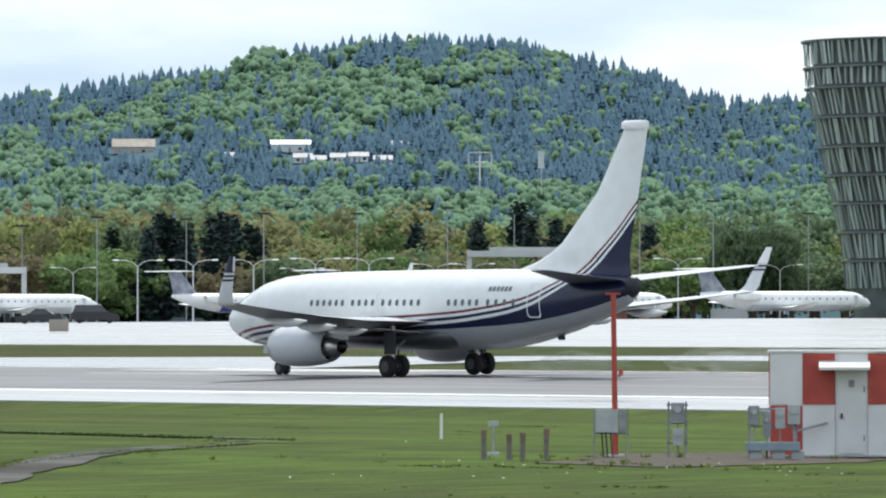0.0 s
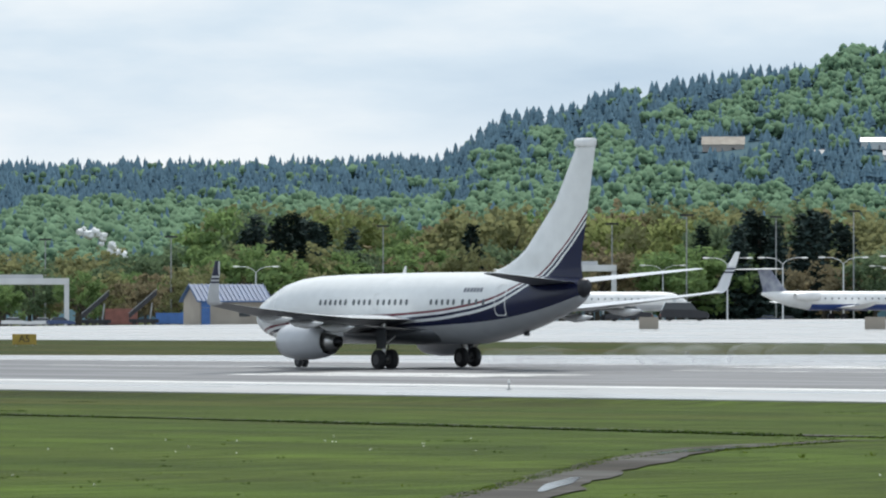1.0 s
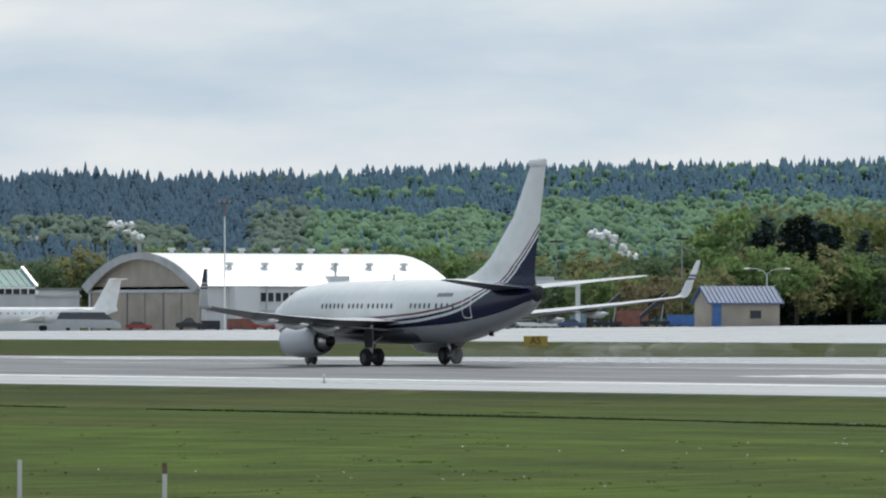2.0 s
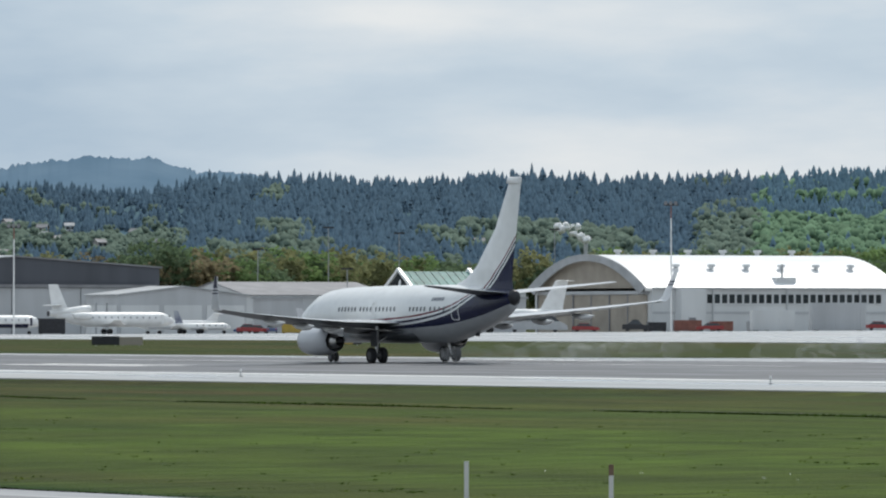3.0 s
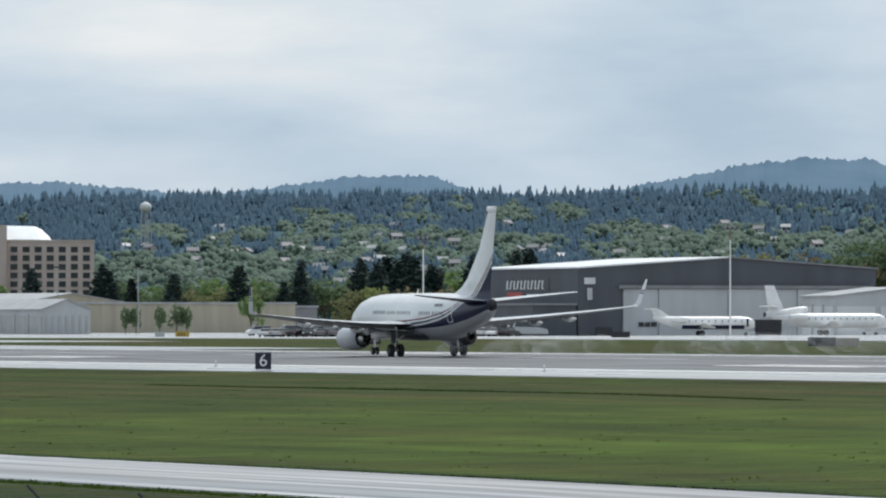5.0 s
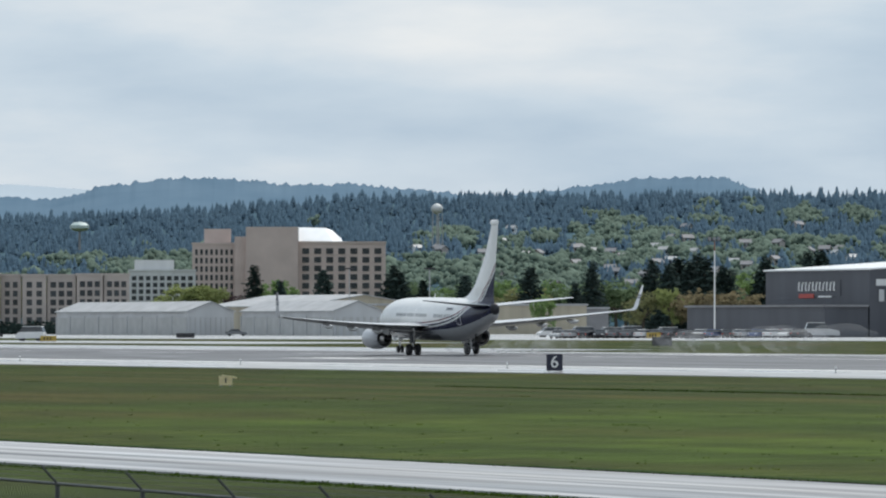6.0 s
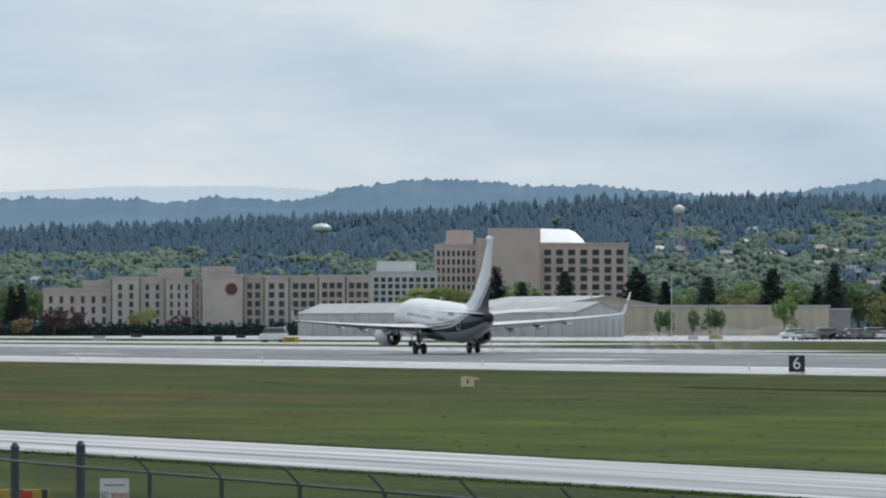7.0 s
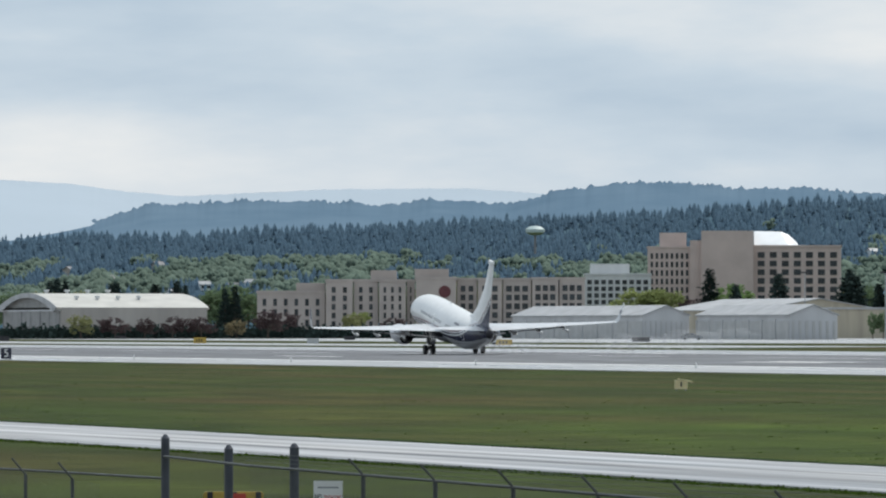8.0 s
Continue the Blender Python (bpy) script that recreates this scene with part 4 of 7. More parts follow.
def arched_hangar(m, w, length, eave, ridge, label, n_vents, roof, wall, end, windows=True):
    """Arch end on the -y side, long wall along +y on the +x side."""
    h = thing("arched_hangar", label, "hangar", m)
    part("wall", box(0, w, 0, length, 0, eave), wall, h)
    rise, half = ridge - eave, w / 2
    rr = (half * half + rise * rise) / (2 * rise)
    arc = [(half + rr * math.sin(a), ridge - rr + rr * math.cos(a)) for a in [(-1 + 2 * i / 24) * math.asin(min(1, half / rr)) for i in range(25)]]
    inner = [(half + (x - half) * 0.985, z - 0.5) for x, z in arc]
    part("roof", loft([[(x, y, z) for x, z in arc + inner[::-1]] for y in (-1.2, length + 0.6)]), roof, h, smooth=40)
    part("end_panel", loft([[(x, y, z) for x, z in [(0.8, eave - 0.5)] + inner[1:-1] + [(w - 0.8, eave - 0.5)]] for y in (0.0, 0.3)]), end, h)
    part("arch_rim", loft([[(x, y, z) for x, z in [(half + (x - half) * 1.004, z + 0.1) for x, z in arc] + [(half + (x - half) * 0.90, z - 1.1) for x, z in arc][::-1]] for y in (-1.5, -1.25)]), ROOF_PALE, h)
    part("door_beam", box(1, w - 1, -0.5, 0, eave * 0.86, eave * 0.93), WALL_GREY, h)
    for i in range(6):
        a = 1.5 + (w - 3) * i / 6
        part("door_leaf", box(a, a + (w - 3) / 6 - 0.15, -0.25 - 0.1 * (i % 2), -0.02, 0, eave * 0.85), end, h)
        part("door_post", box(a - 0.15, a + 0.15, -0.45, -0.3, 0, eave * 0.86), ROOF_GREY, h)
    for i in range(n_vents):
        for vx, vz, y in ((half, ridge, length * (0.1 + 0.143 * i)), (arc[20][0], arc[20][1], length * (0.17 + 0.143 * i))):
            if y > length - 1:
                continue
            v = part("roof_vent", tube((vx, y, vz - 0.2), (vx, y, vz + 0.55), 0.4, 0.4, 10), WALL_WHITE, h)
            part("vent_cap", tube((vx, y, vz + 0.5), (vx, y, vz + 0.95), 0.75, 0.65, 10), WALL_WHITE, v)
    if windows:
        n = 24
        for i in range(n):
            y = 11 + 36 * i / n
            win = part("window", box(w - 0.02, w + 0.05, y, y + 1.05, eave * 0.66, eave * 0.86), PANE, h)
            part("sill", box(w - 0.02, w + 0.14, y - 0.1, y + 1.15, eave * 0.63, eave * 0.655), WALL_WHITE, win)
        part("eave_gutter", box(w + 0.02, w + 0.5, 0, length, eave - 0.25, eave + 0.1), ROOF_PALE, h)
        part("corner_annex", box(w + 0.02, w + 2.2, 4.5, 9.5, 0, eave * 0.98), WALL_WHITE, h)
        part("annex_door", box(w + 2.2, w + 2.3, 6, 7.4, 0, 2.6), ROOF_GREY, h)
        unit = part("roof_unit", box(w - 4.5, w - 1.5, 26, 30, eave + 0.6, eave + 1.9), WALL_WHITE, h)
        part("flue", tube((w - 3, 28, eave + 1.8), (w - 3, 28, eave + 4.2), 0.2, None, 8), ROOF_PALE, unit)
        for k in range(3):
            part("downpipe", box(w + 0.02, w + 0.2, 12 + 15 * k, 12.2 + 15 * k, 0, eave - 0.3), WALL_GREY, h)
        part("wall_band", box(w - 0.02, w + 0.10, 0, length, eave * 0.42, eave * 0.47), WALL_GREY, h)
    return h


c = site(-1582, 1250)
arched_hangar(pose(c.x - 41, c.y, 1.0), 41, 50, 7.7, 13.6, "large white arched hangar with tan doors and roof vents", 6, ROOF_WHITE, WALL_WHITE, TAN)
c = site(-5214, 1830)
HANGAR_TAN = mat("greyish_tan_cladding", (0.33, 0.31, 0.285), 0.75, noise_scale=0.25, vary=0.12, stretch=(1, 1, 0.2))
HANGAR_GREY = mat("weathered_grey_doors", (0.27, 0.27, 0.265), 0.75, noise_scale=0.3, vary=0.15)
ROOF_WARM = mat("warm_pale_roof", (0.50, 0.49, 0.45), 0.6, noise_scale=0.2, vary=0.1)
arched_hangar(pose(c.x - 62, c.y, 1.0), 62, 38, 7.2, 10.9, "pale arched hangar with a low curved roof", 4, ROOF_WARM, HANGAR_TAN, HANGAR_GREY, windows=False)


def gabled_hangar():
    """Charcoal hangar: gable with doors on its +x side."""
    c = site(-2980, 1330)
    h = thing("charcoal_hangar", "charcoal gabled hangar with pale sliding doors", "hangar", pose(c.x - 48, c.y, 0.5))
    w, d, e, r = 48, 61, 12.4, 14.4
    part("wall", gable(w, d, e, r), CHARCOAL, h)
    for k, bm in enumerate(roof_slab(w, d, e, r, "x", 0.4, 0.3)):
        part("roof", bm, ROOF_WHITE if k == 0 else ROOF_GREY, h)
    for i in range(7):
        y = 9 + 7.1 * i
        part("door_leaf", box(w + 0.02 + 0.2 * (i % 2), w + 0.4 + 0.2 * (i % 2), y, y + 7.0, 0, 8.6), WALL_GREY, h, "pale grey sliding door leaf")
    part("door_track", box(w + 0.02, w + 0.9, 8, 60, 8.7, 9.3), ROOF_GREY, h)
    for i in range(3):
        part("door_window", box(w + 0.42, w + 0.65, 12.0 + 1.3 * i, 13.0 + 1.3 * i, 1.7, 2.5), PANE, h)
    sign = part("sign_board", box(14, 35, -0.1, -0.02, 7.6, 10.6), CHARCOAL, h)
    for i in range(11):
        x = 15.5 + 1.62 * i
        bm = bmesh.new()
        add_loft(bm, [[(x, y, 8.6), (x + 0.5, y, 8.6), (x + 0.9, y, 10.3), (x + 0.4, y, 10.3)] for y in (-0.2, -0.12)])
        if i % 2:
            add_loft(bm, [[(x + 0.35, y, 10.0), (x + 1.25, y, 10.0), (x + 1.3, y, 10.3), (x + 0.4, y, 10.3)] for y in (-0.2, -0.12)])
        else:
            add_loft(bm, [[(x + 0.1, y, 8.6), (x + 1.05, y, 8.6), (x + 1.1, y, 8.9), (x + 0.15, y, 8.9)] for y in (-0.2, -0.12)])
        part("sign_letter_shape", bm, WHITE, sign, "white slanted sign shape")
    part("sign_bar", box(16, 23, -0.2, -0.12, 7.3, 8.1), RED, sign, "red sign bar")
    part("sign_bar", box(25, 31, -0.2, -0.12, 7.4, 7.7), WHITE, sign)
    part("wall_sign", box(w + 0.05, w + 0.2, 1.2, 3.4, 9.5, 10.7), WALL_WHITE, h)
    part("wall_sign", box(w + 0.05, w + 0.2, 1.8, 2.8, 6.6, 8.8), WALL_GREY, h)
    part("lean_to", box(-17, 47.8, -9, -0.25, 0, 5.6), CHARCOAL, h)
    part("lean_to_roof", box(-17.5, 48.2, -9.4, -0.25, 5.6, 6.0), ROOF_GREY, h)
    return h


gabled_hangar()


def plain_hall(name, label, u, d, w, depth, eave, ridge, axis, wall, roof, turn=None, doors=0, door_mat=None, z=None, windows=None):
    """A hall that stands with its near corner at bearing u: w along x to the left, depth along y."""
    c = site(u, d)
    zz = ground_z(c.x, c.y) if z is None else z
    m = pose(c.x, c.y, zz, 0, 0, 0 if turn is None else turn) @ pose(-w, 0, 0)
    h = thing(name, label, "building", m)
    part("wall", gable(w, depth, eave, ridge, axis) if ridge > eave else box(0, w, 0, depth, 0, eave), wall, h)
    if ridge > eave:
        for bm in roof_slab(w, depth, eave, ridge, axis, 0.4, 0.22):
            part("roof", bm, roof, h)
    else:
        part("roof", box(-0.3, w + 0.3, -0.3, depth + 0.3, eave + 0.01, eave + 0.45), roof, h)
    for i in range(doors):
        n = depth / doors
        part("door", box(w + 0.02, w + 0.15, n * i + 0.5, n * (i + 1) - 0.5, 0, eave * 0.75), door_mat, h)
        k = w / doors
        part("door", box(k * i + 0.4, k * (i + 1) - 0.4, -0.15, -0.02, 0, eave * 0.75), door_mat, h)
        part("door_post", box(k * i - 0.15, k * i + 0.15, -0.25, -0.02, 0, eave * 0.8), WALL_GREY, h)
    if windows:
        window_grid(h, *windows)
    return h


# workshops between the hangars
plain_hall("workshop", "low pale grey workshop with a dark shallow roof", -2300, 1480, 30, 33, 7.7, 10.4, "y", WALL_WHITE, ROOF_GREY)
plain_hall("office_block", "low flat-roofed pale office wing", -2200, 1330, 20, 47, 6.6, 6.6, "x", WALL_GREY, ROOF_PALE)
plain_hall("office_block", "low flat-roofed pale office wing", -1900, 1420, 40, 12, 8.2, 8.2, "x", WALL_WHITE, ROOF_GREY)
plain_hall("light_hangar", "pale hangar with a shallow white gable", -2527, 1285, 13, 25.6, 7.0, 8.5, "x", WALL_GREY, ROOF_PALE, doors=3, door_mat=WALL_WHITE)
plain_hall("storage_shed", "long low shed with pale doors and a grey roof", -3927, 1500, 58, 10.5, 5.2, 7.2, "x", WALL_GREY, ROOF_PALE, doors=7, door_mat=WALL_DULL)
plain_hall("storage_shed", "long low shed with pale doors and a grey roof", -4186, 1560, 92, 10.5, 5.2, 7.2, "x", WALL_GREY, ROOF_PALE, doors=9, door_mat=WALL_DULL)
plain_hall("warehouse", "long beige ribbed warehouse with a pale flat roof", -3850, 1640, 20, 51, 6.6, 6.6, "x", BEIGE_RIB, ROOF_PALE)
plain_hall("warehouse", "low warehouse with a pale hipped roof", -3990, 1760, 70, 34, 6.6, 9.4, "x", BEIGE_RIB, ROOF_PALE)
plain_hall("depot", "low dark depot with a pale eave", -3590, 1760, 40, 22, 6.0, 6.0, "x", ROOF_GREY, ROOF_PALE)


def atrium():
    p = site(-2007, 1290)
    a = thing("glass_atrium", "gabled rooflight of green glass in a white frame", "rooflight", pose(p.x, p.y, 7.5, 0, 0, 90))
    w, d, e, r = 14.3, 10.0, 1.3, 4.3
    part("podium", box(0.1, w - 0.1, 0.1, d - 0.1, -7.2, -0.01), WALL_GREY, a)
    part("glass_body", gable(w, d, e, r), PANE, a)
    for s in (0, 1):
        for i in range(9):
            x0 = w * i / 9
            y0, y1 = (0, d / 2) if s == 0 else (d, d / 2)
            bm = loft([[(x, y0, e + t), (x, y1, r + t), (x, y1, r + t + 0.06), (x, y0, e + t + 0.06)] for x, t in ((x0 + 0.08, 0.03), (x0 + w / 9 - 0.08, 0.03))])
            part("glass_panel", bm, GREEN_GLASS, a)
    for x in (-0.3, w - 0.2):
        bm = bmesh.new()
        for y0, y1 in ((-0.4, d / 2), (d + 0.4, d / 2)):
            add_loft(bm, [[(xx, y0, e - 0.5), (xx, y1, r + 0.1), (xx, y1, r + 0.7), (xx, y0, e + 0.3)] for xx in (x, x + 0.5)])
        add_box(bm, x, x + 0.5, -0.4, 0.3, 0, e)
        part("white_gable_frame", bm, WHITE, a)
    part("eave_rail", box(-0.2, w + 0.2, -0.35, -0.1, e - 0.35, e + 0.05), WHITE, a)
    for i in range(10):
        part("mullion", box(w * i / 9 - 0.1, w * i / 9 + 0.1, -0.12, -0.01, 0, e - 0.35), WHITE, a)
    return a


atrium()


def canopy_frame(u0, u1, d, z_top, label):
    a, b = site(u0, d), site(u1, d)
    g = min(ground_z(a.x, a.y), ground_z(b.x, b.y))
    w = (b - a).length
    k = thing("gate_canopy", label, "canopy", pose(a.x, a.y, g, 0, 0, facing((u0 + u1) / 2)))
    h = z_top - g
    part("column", box(0, 0.8, 0, 0.8, 0, h), WALL_WHITE, k)
    part("column", box(w - 0.8, w, 0, 0.8, 0, h), WALL_WHITE, k)
    part("beam", box(0, w, -0.4, 8, h - 1.0, h), WALL_WHITE, k)
    part("parapet_rail", box(w * 0.15, w * 0.8, 0.4, 7.5, h, h + 0.6), WALL_GREY, k)
    return k


canopy_frame(-120, 48, 1150, 11.3, "white framed gate canopy with a rooftop rail")
canopy_frame(826, 1095, 1180, 14.2, "white framed gate canopy with a rooftop rail")
canopy_frame(-1150, -920, 1190, 9.4, "long low white canopy on a single post")


def utility_hut():
    p = site(-690, 1010)
    h = thing("utility_hut", "small tan block hut with a blue metal roof", "hut", on_ground(p) and pose(p.x, p.y, ground_z(p.x, p.y), 0, 0, facing(-622) + 22))
    w, d, e, r = 10.4, 6.0, 3.5, 5.5
    part("wall", gable(w, d, e, r), TAN, h)
    for bm in roof_slab(w, d, e, r, "x", 0.5, 0.2):
        part("roof", bm, ROOF_BLUE, h)
    part("door", box(0.3, 1.6, -0.1, -0.01, 0, 2.4), BLUE, h, "blue steel door")
    part("door", box(0.3, 1.6, -0.1, -0.01, 2.45, 3.2), BLUE, h)
    part("window", box(6.0, 7.6, -0.08, -0.01, 1.2, 2.3), PANE, h)
    for i in range(18):
        x = -0.4 + (w + 0.8) * i / 17
        part("roof_seam", loft([[(x - 0.04, -0.5, e - 0.33 + 0.24), (x + 0.04, -0.5, e - 0.33 + 0.24), (x + 0.04, -0.5, e - 0.33 + 0.32), (x - 0.04, -0.5, e - 0.33 + 0.32)],
                               [(x - 0.04, d / 2, r + 0.22), (x + 0.04, d / 2, r + 0.22), (x + 0.04, d / 2, r + 0.30), (x - 0.04, d / 2, r + 0.30)]]), ROOF_BLUE, h)


utility_hut()


def hotel_wing(parent, x0, x1, h, cols, rows, mat_, y0=0.0, y1=18.0, ww=0.34, top=1.2, z0=0.6):
    w = part("wing_wall", box(x0, x1, y0, y1, 0, h), mat_, parent)
    part("parapet", box(x0 - 0.25, x1 + 0.25, y0 - 0.25, y1, h, h + 0.7), mat_, w)
    if cols:
        window_grid(w, x0 + 0.6, x1 - 0.6, z0, h - top, cols, rows, y0 - 0.02, ww, 0.66, mat_)
    return w


EMBLEM = mat("dark_red_emblem", (0.11, 0.032, 0.036), 0.7, noise_scale=1, vary=0.15)


def hotels():
    d = 2170.0
    p = site(-4869, d)
    k = d / F
    z = up(571, d)
    a = thing("beige_hotel", "long beige five-storey hotel with stepped bays", "hotel", pose(p.x, p.y, z, 0, 0, facing(-4580)))
    X = lambda u: (u + 4869) * k
    hotel_wing(a, X(-4869), X(-4749), 11.2, 6, 3, STUCCO, 1.0)
    part("roof_block", box(X(-4800), X(-4749), 3, 14, 11.9, 14.2), STUCCO, a)
    hotel_wing(a, X(-4747), X(-4700), 14.6, 2, 5, STUCCO, -1.5)
    hotel_wing(a, X(-4698), X(-4655), 14.6, 2, 5, STUCCO, 0.5)
    hotel_wing(a, X(-4653), X(-4606), 14.6, 3, 5, STUCCO, -1.5)
    part("roof_block", box(X(-4668), X(-4622), 3, 14, 15.3, 18.0), STUCCO, a)
    hotel_wing(a, X(-4604), X(-4590), 14.6, 1, 5, STUCCO, 0.5)
    hotel_wing(a, X(-4588), X(-4517), 15.3, 0, 0, STUCCO, -3.0)
    tower = part("roof_block", box(X(-4590), X(-4530), 2, 14, 15.3, 18.4), STUCCO, a)
    part("roundel", tube((X(-4537), -3.02, 11.6), (X(-4537), -3.3, 11.6), 1.8, 1.8, 28), EMBLEM, tower, "round dark red wall emblem")
    hotel_wing(a, X(-4515), X(-4480), 15.0, 2, 5, STUCCO, 1.0, ww=0.6)
    hotel_wing(a, X(-4478), X(-4436), 15.0, 2, 5, STUCCO, -0.6, ww=0.55)
    hotel_wing(a, X(-4434), X(-4384), 15.0, 3, 5, STUCCO, 0.6, ww=0.7)
    hotel_wing(a, X(-4382), X(-4336), 15.2, 3, 5, STUCCO, -0.6, ww=0.7)
    hotel_wing(a, X(-4334), X(-4289), 15.2, 3, 5, STUCCO, 0.4, ww=0.7)
    d = 2560.0
    p = site(-4178, d)
    k = d / F
    z = up(540, d)
    b = thing("atrium_hotel", "tall pinkish hotel with a bright atrium roof", "hotel", pose(p.x, p.y, z, 0, 0, facing(-4007)))
    X = lambda u: (u + 4178) * k
    H = lambda v: (540 - v) * k
    hotel_wing(b, X(-4178), X(-4083), H(426), 10, 7, PINK_STUCCO, 0.0, ww=0.5)
    part("penthouse", box(X(-4157), X(-4110), 4, 14, H(426) + 0.7, H(398)), PINK_STUCCO, b)
    part("core", box(X(-4083), X(-3991), -5.0, 16, 0, H(395)), PINK_STUCCO, b)
    part("core_step", box(X(-4103), X(-4083), -2.0, 16, 0, H(412)), PINK_STUCCO, b)
    hotel_wing(b, X(-3991), X(-3836), H(424), 7, 7, PINK_STUCCO, -1.0, ww=0.58)
    prof = [(X(-3990), H(423)), (X(-3910), H(423)), (X(-3915), H(414)), (X(-3928), H(402)), (X(-3942), H(396)), (X(-3990), H(395))]
    # the glass roof's bright reflection is put into this near-white colour
    part("atrium_roof", loft([[(x, -0.9, H(423) + (zz - H(423)) * 0.12) for x, zz in prof], [(x, 7.0, zz) for x, zz in prof], [(x, 14.0, zz) for x, zz in prof]]), mat("reflection_white_roof", (0.92, 0.93, 0.93), 0.3, noise_scale=0.3, vary=0.04), b, "curved atrium roof, coloured white for its reflection")
    d = 2500.0
    p = site(-4290, d)
    k = d / F
    o = thing("white_office_block", "low white office block with dark windows", "building", pose(p.x, p.y, up(530, d), 0, 0, facing(-4240)))
    hotel_wing(o, 0, 118 * k, 11.0, 9, 4, WALL_WHITE, 0, ww=0.65)
    part("roof_block", box(10 * k, 80 * k, 4, 14, 11.7, 15.0), WALL_WHITE, o)


hotels()


def slatted_tower():
    """A round tower that flares upwards, clad in tiers of upright grey-green slats."""
    d = 1150.0
    k = d / F
    c = site(1705, d)
    z0 = ground_z(c.x, c.y)
    t = thing("slatted_tower", "round flaring tower clad in tiers of greenish metal slats", "tower", pose(c.x, c.y, z0, 0, 0, facing(1705)))
    Z = lambda v: up(v, d) - z0
    R = lambda v: (1705 - float(np.interp(v, [75, 160, 270, 380, 455, 570], [1418, 1424, 1448, 1474, 1488, 1500]))) * k
    part("core", loft([[(R(v) * 0.94 * math.cos(2 * math.pi * i / 48), R(v) * 0.94 * math.sin(2 * math.pi * i / 48), Z(v)) for i in range(48)] for v in (570, 455, 380, 270, 160, 78)]), TOWER_DARK, t, smooth=30)
    tiers = [75, 122, 158, 210, 262, 312, 362, 412, 462, 515]
    n = 120
    rng = random.Random(3)
    for va, vb in zip(tiers, tiers[1:]):
        bm = bmesh.new()
        ring = [[(rr * math.cos(2 * math.pi * i / 60), rr * math.sin(2 * math.pi * i / 60), z) for i in range(60)] for rr, z in ((R(va) * 1.005, Z(va) - 0.3), (R(va) * 1.005, Z(va)), (R(va) * 0.93, Z(va)), (R(va) * 0.93, Z(va) - 0.3))]
        part("tier_rim", loft(ring + ring[:1], cap=False), TOWER_DARK, t)
        bm = bmesh.new()
        for i in range(n // 2 - 4, n + 4):
            a = 2 * math.pi * (i + 0.25 * rng.random()) / n
            w = rng.uniform(0.35, 0.75)
            ra, rb = R(va) * rng.uniform(0.975, 1.0), R(vb) * rng.uniform(0.975, 1.0)
            tx, ty = -math.sin(a), math.cos(a)
            pa, pb = Vector((ra * math.cos(a), ra * math.sin(a), Z(va) - 0.1)), Vector((rb * math.cos(a), rb * math.sin(a), Z(vb) + 0.35))
            off, dep = Vector((tx, ty, 0)) * w / 2, Vector((math.cos(a), math.sin(a), 0)) * 0.12
            add_loft(bm, [[p - off, p + off, p + off - dep, p - off - dep] for p in (pb, pa)])
        part("slat_tier", bm, TOWER_SLAT, t)


TOWER_DARK = mat("tower_core", (0.10, 0.12, 0.12), 0.5, noise_scale=0.3, vary=0.3)
TOWER_SLAT = mat("tower_slats", (0.30, 0.36, 0.33), 0.45, metal=0.1, island=0.5)
slatted_tower()


def water_tower(u, d, v_top, v_bot, label, mat_, squat):
    p = site(u, d)
    z0, z1 = up(v_bot, d), up(v_top, d)
    h = z1 - z0
    w = thing("water_tower", label, "water tower", pose(p.x, p.y, z0 - 8))
    r = 17 * d / F / (1.6 if not squat else 1.0)
    prof = [(0.05, h + 8), (r * 0.5, h + 7.6), (r * 0.9, h + 8 - r * 0.5), (r, h + 8 - r * 0.9), (r * 0.85, h + 8 - r * 1.4), (r * 0.3, h + 8 - r * 1.8)]
    if squat:
        prof = [(0.05, h + 8), (r * 0.6, h + 7.7), (r, h + 6.6), (r, h + 5.4), (r * 0.7, h + 4.6), (r * 0.25, h + 4.2)]
    part("tank", loft([[(q * math.cos(2 * math.pi * i / 24), q * math.sin(2 * math.pi * i / 24), z) for i in range(24)] for q, z in prof]), mat_, w, smooth=40)
    part("riser", tube((0, 0, 0), (0, 0, h + 5), r * 0.12, r * 0.1, 10), ROOF_GREY if squat else ROOF_PALE, w)
    for i in range(0 if squat else 5):
        a = 2 * math.pi * i / 5
        part("leg", tube((r * 0.95 * math.cos(a), r * 0.95 * math.sin(a), 0), (r * 0.85 * math.cos(a), r * 0.85 * math.sin(a), h + 8 - r * 0.9 if not squat else h + 5), 0.2, 0.16, 6), ROOF_PALE, w)


water_tower(-3745, 3000, 353, 392, "white spherical water tower on legs", WALL_WHITE, False)
water_tower(-4377, 2900, 386, 400, "pale green domed water tank", mat("pale_green_tank", (0.40, 0.50, 0.49), 0.5, noise_scale=0.3, vary=0.08), True)


# ---- things on the near grass ----
GREYBOX = mat("grey_enclosure", (0.40, 0.42, 0.42), 0.5, noise_scale=3, vary=0.12)
RED_ORANGE = mat("red_orange_paint", (0.42, 0.06, 0.042), 0.55, noise_scale=2, vary=0.15)
SHELTER_WHITE = mat("shelter_white", (0.70, 0.69, 0.68), 0.6, noise_scale=1.2, vary=0.07)
MID_GREY = mat("meter_grey", (0.26, 0.27, 0.28), 0.5, noise_scale=4, vary=0.25)


def stand(u, d, sink=0.0):
    p = site(u, d)
    return pose(p.x, p.y, ground_z(p.x, p.y) - sink, 0, 0, facing(u))


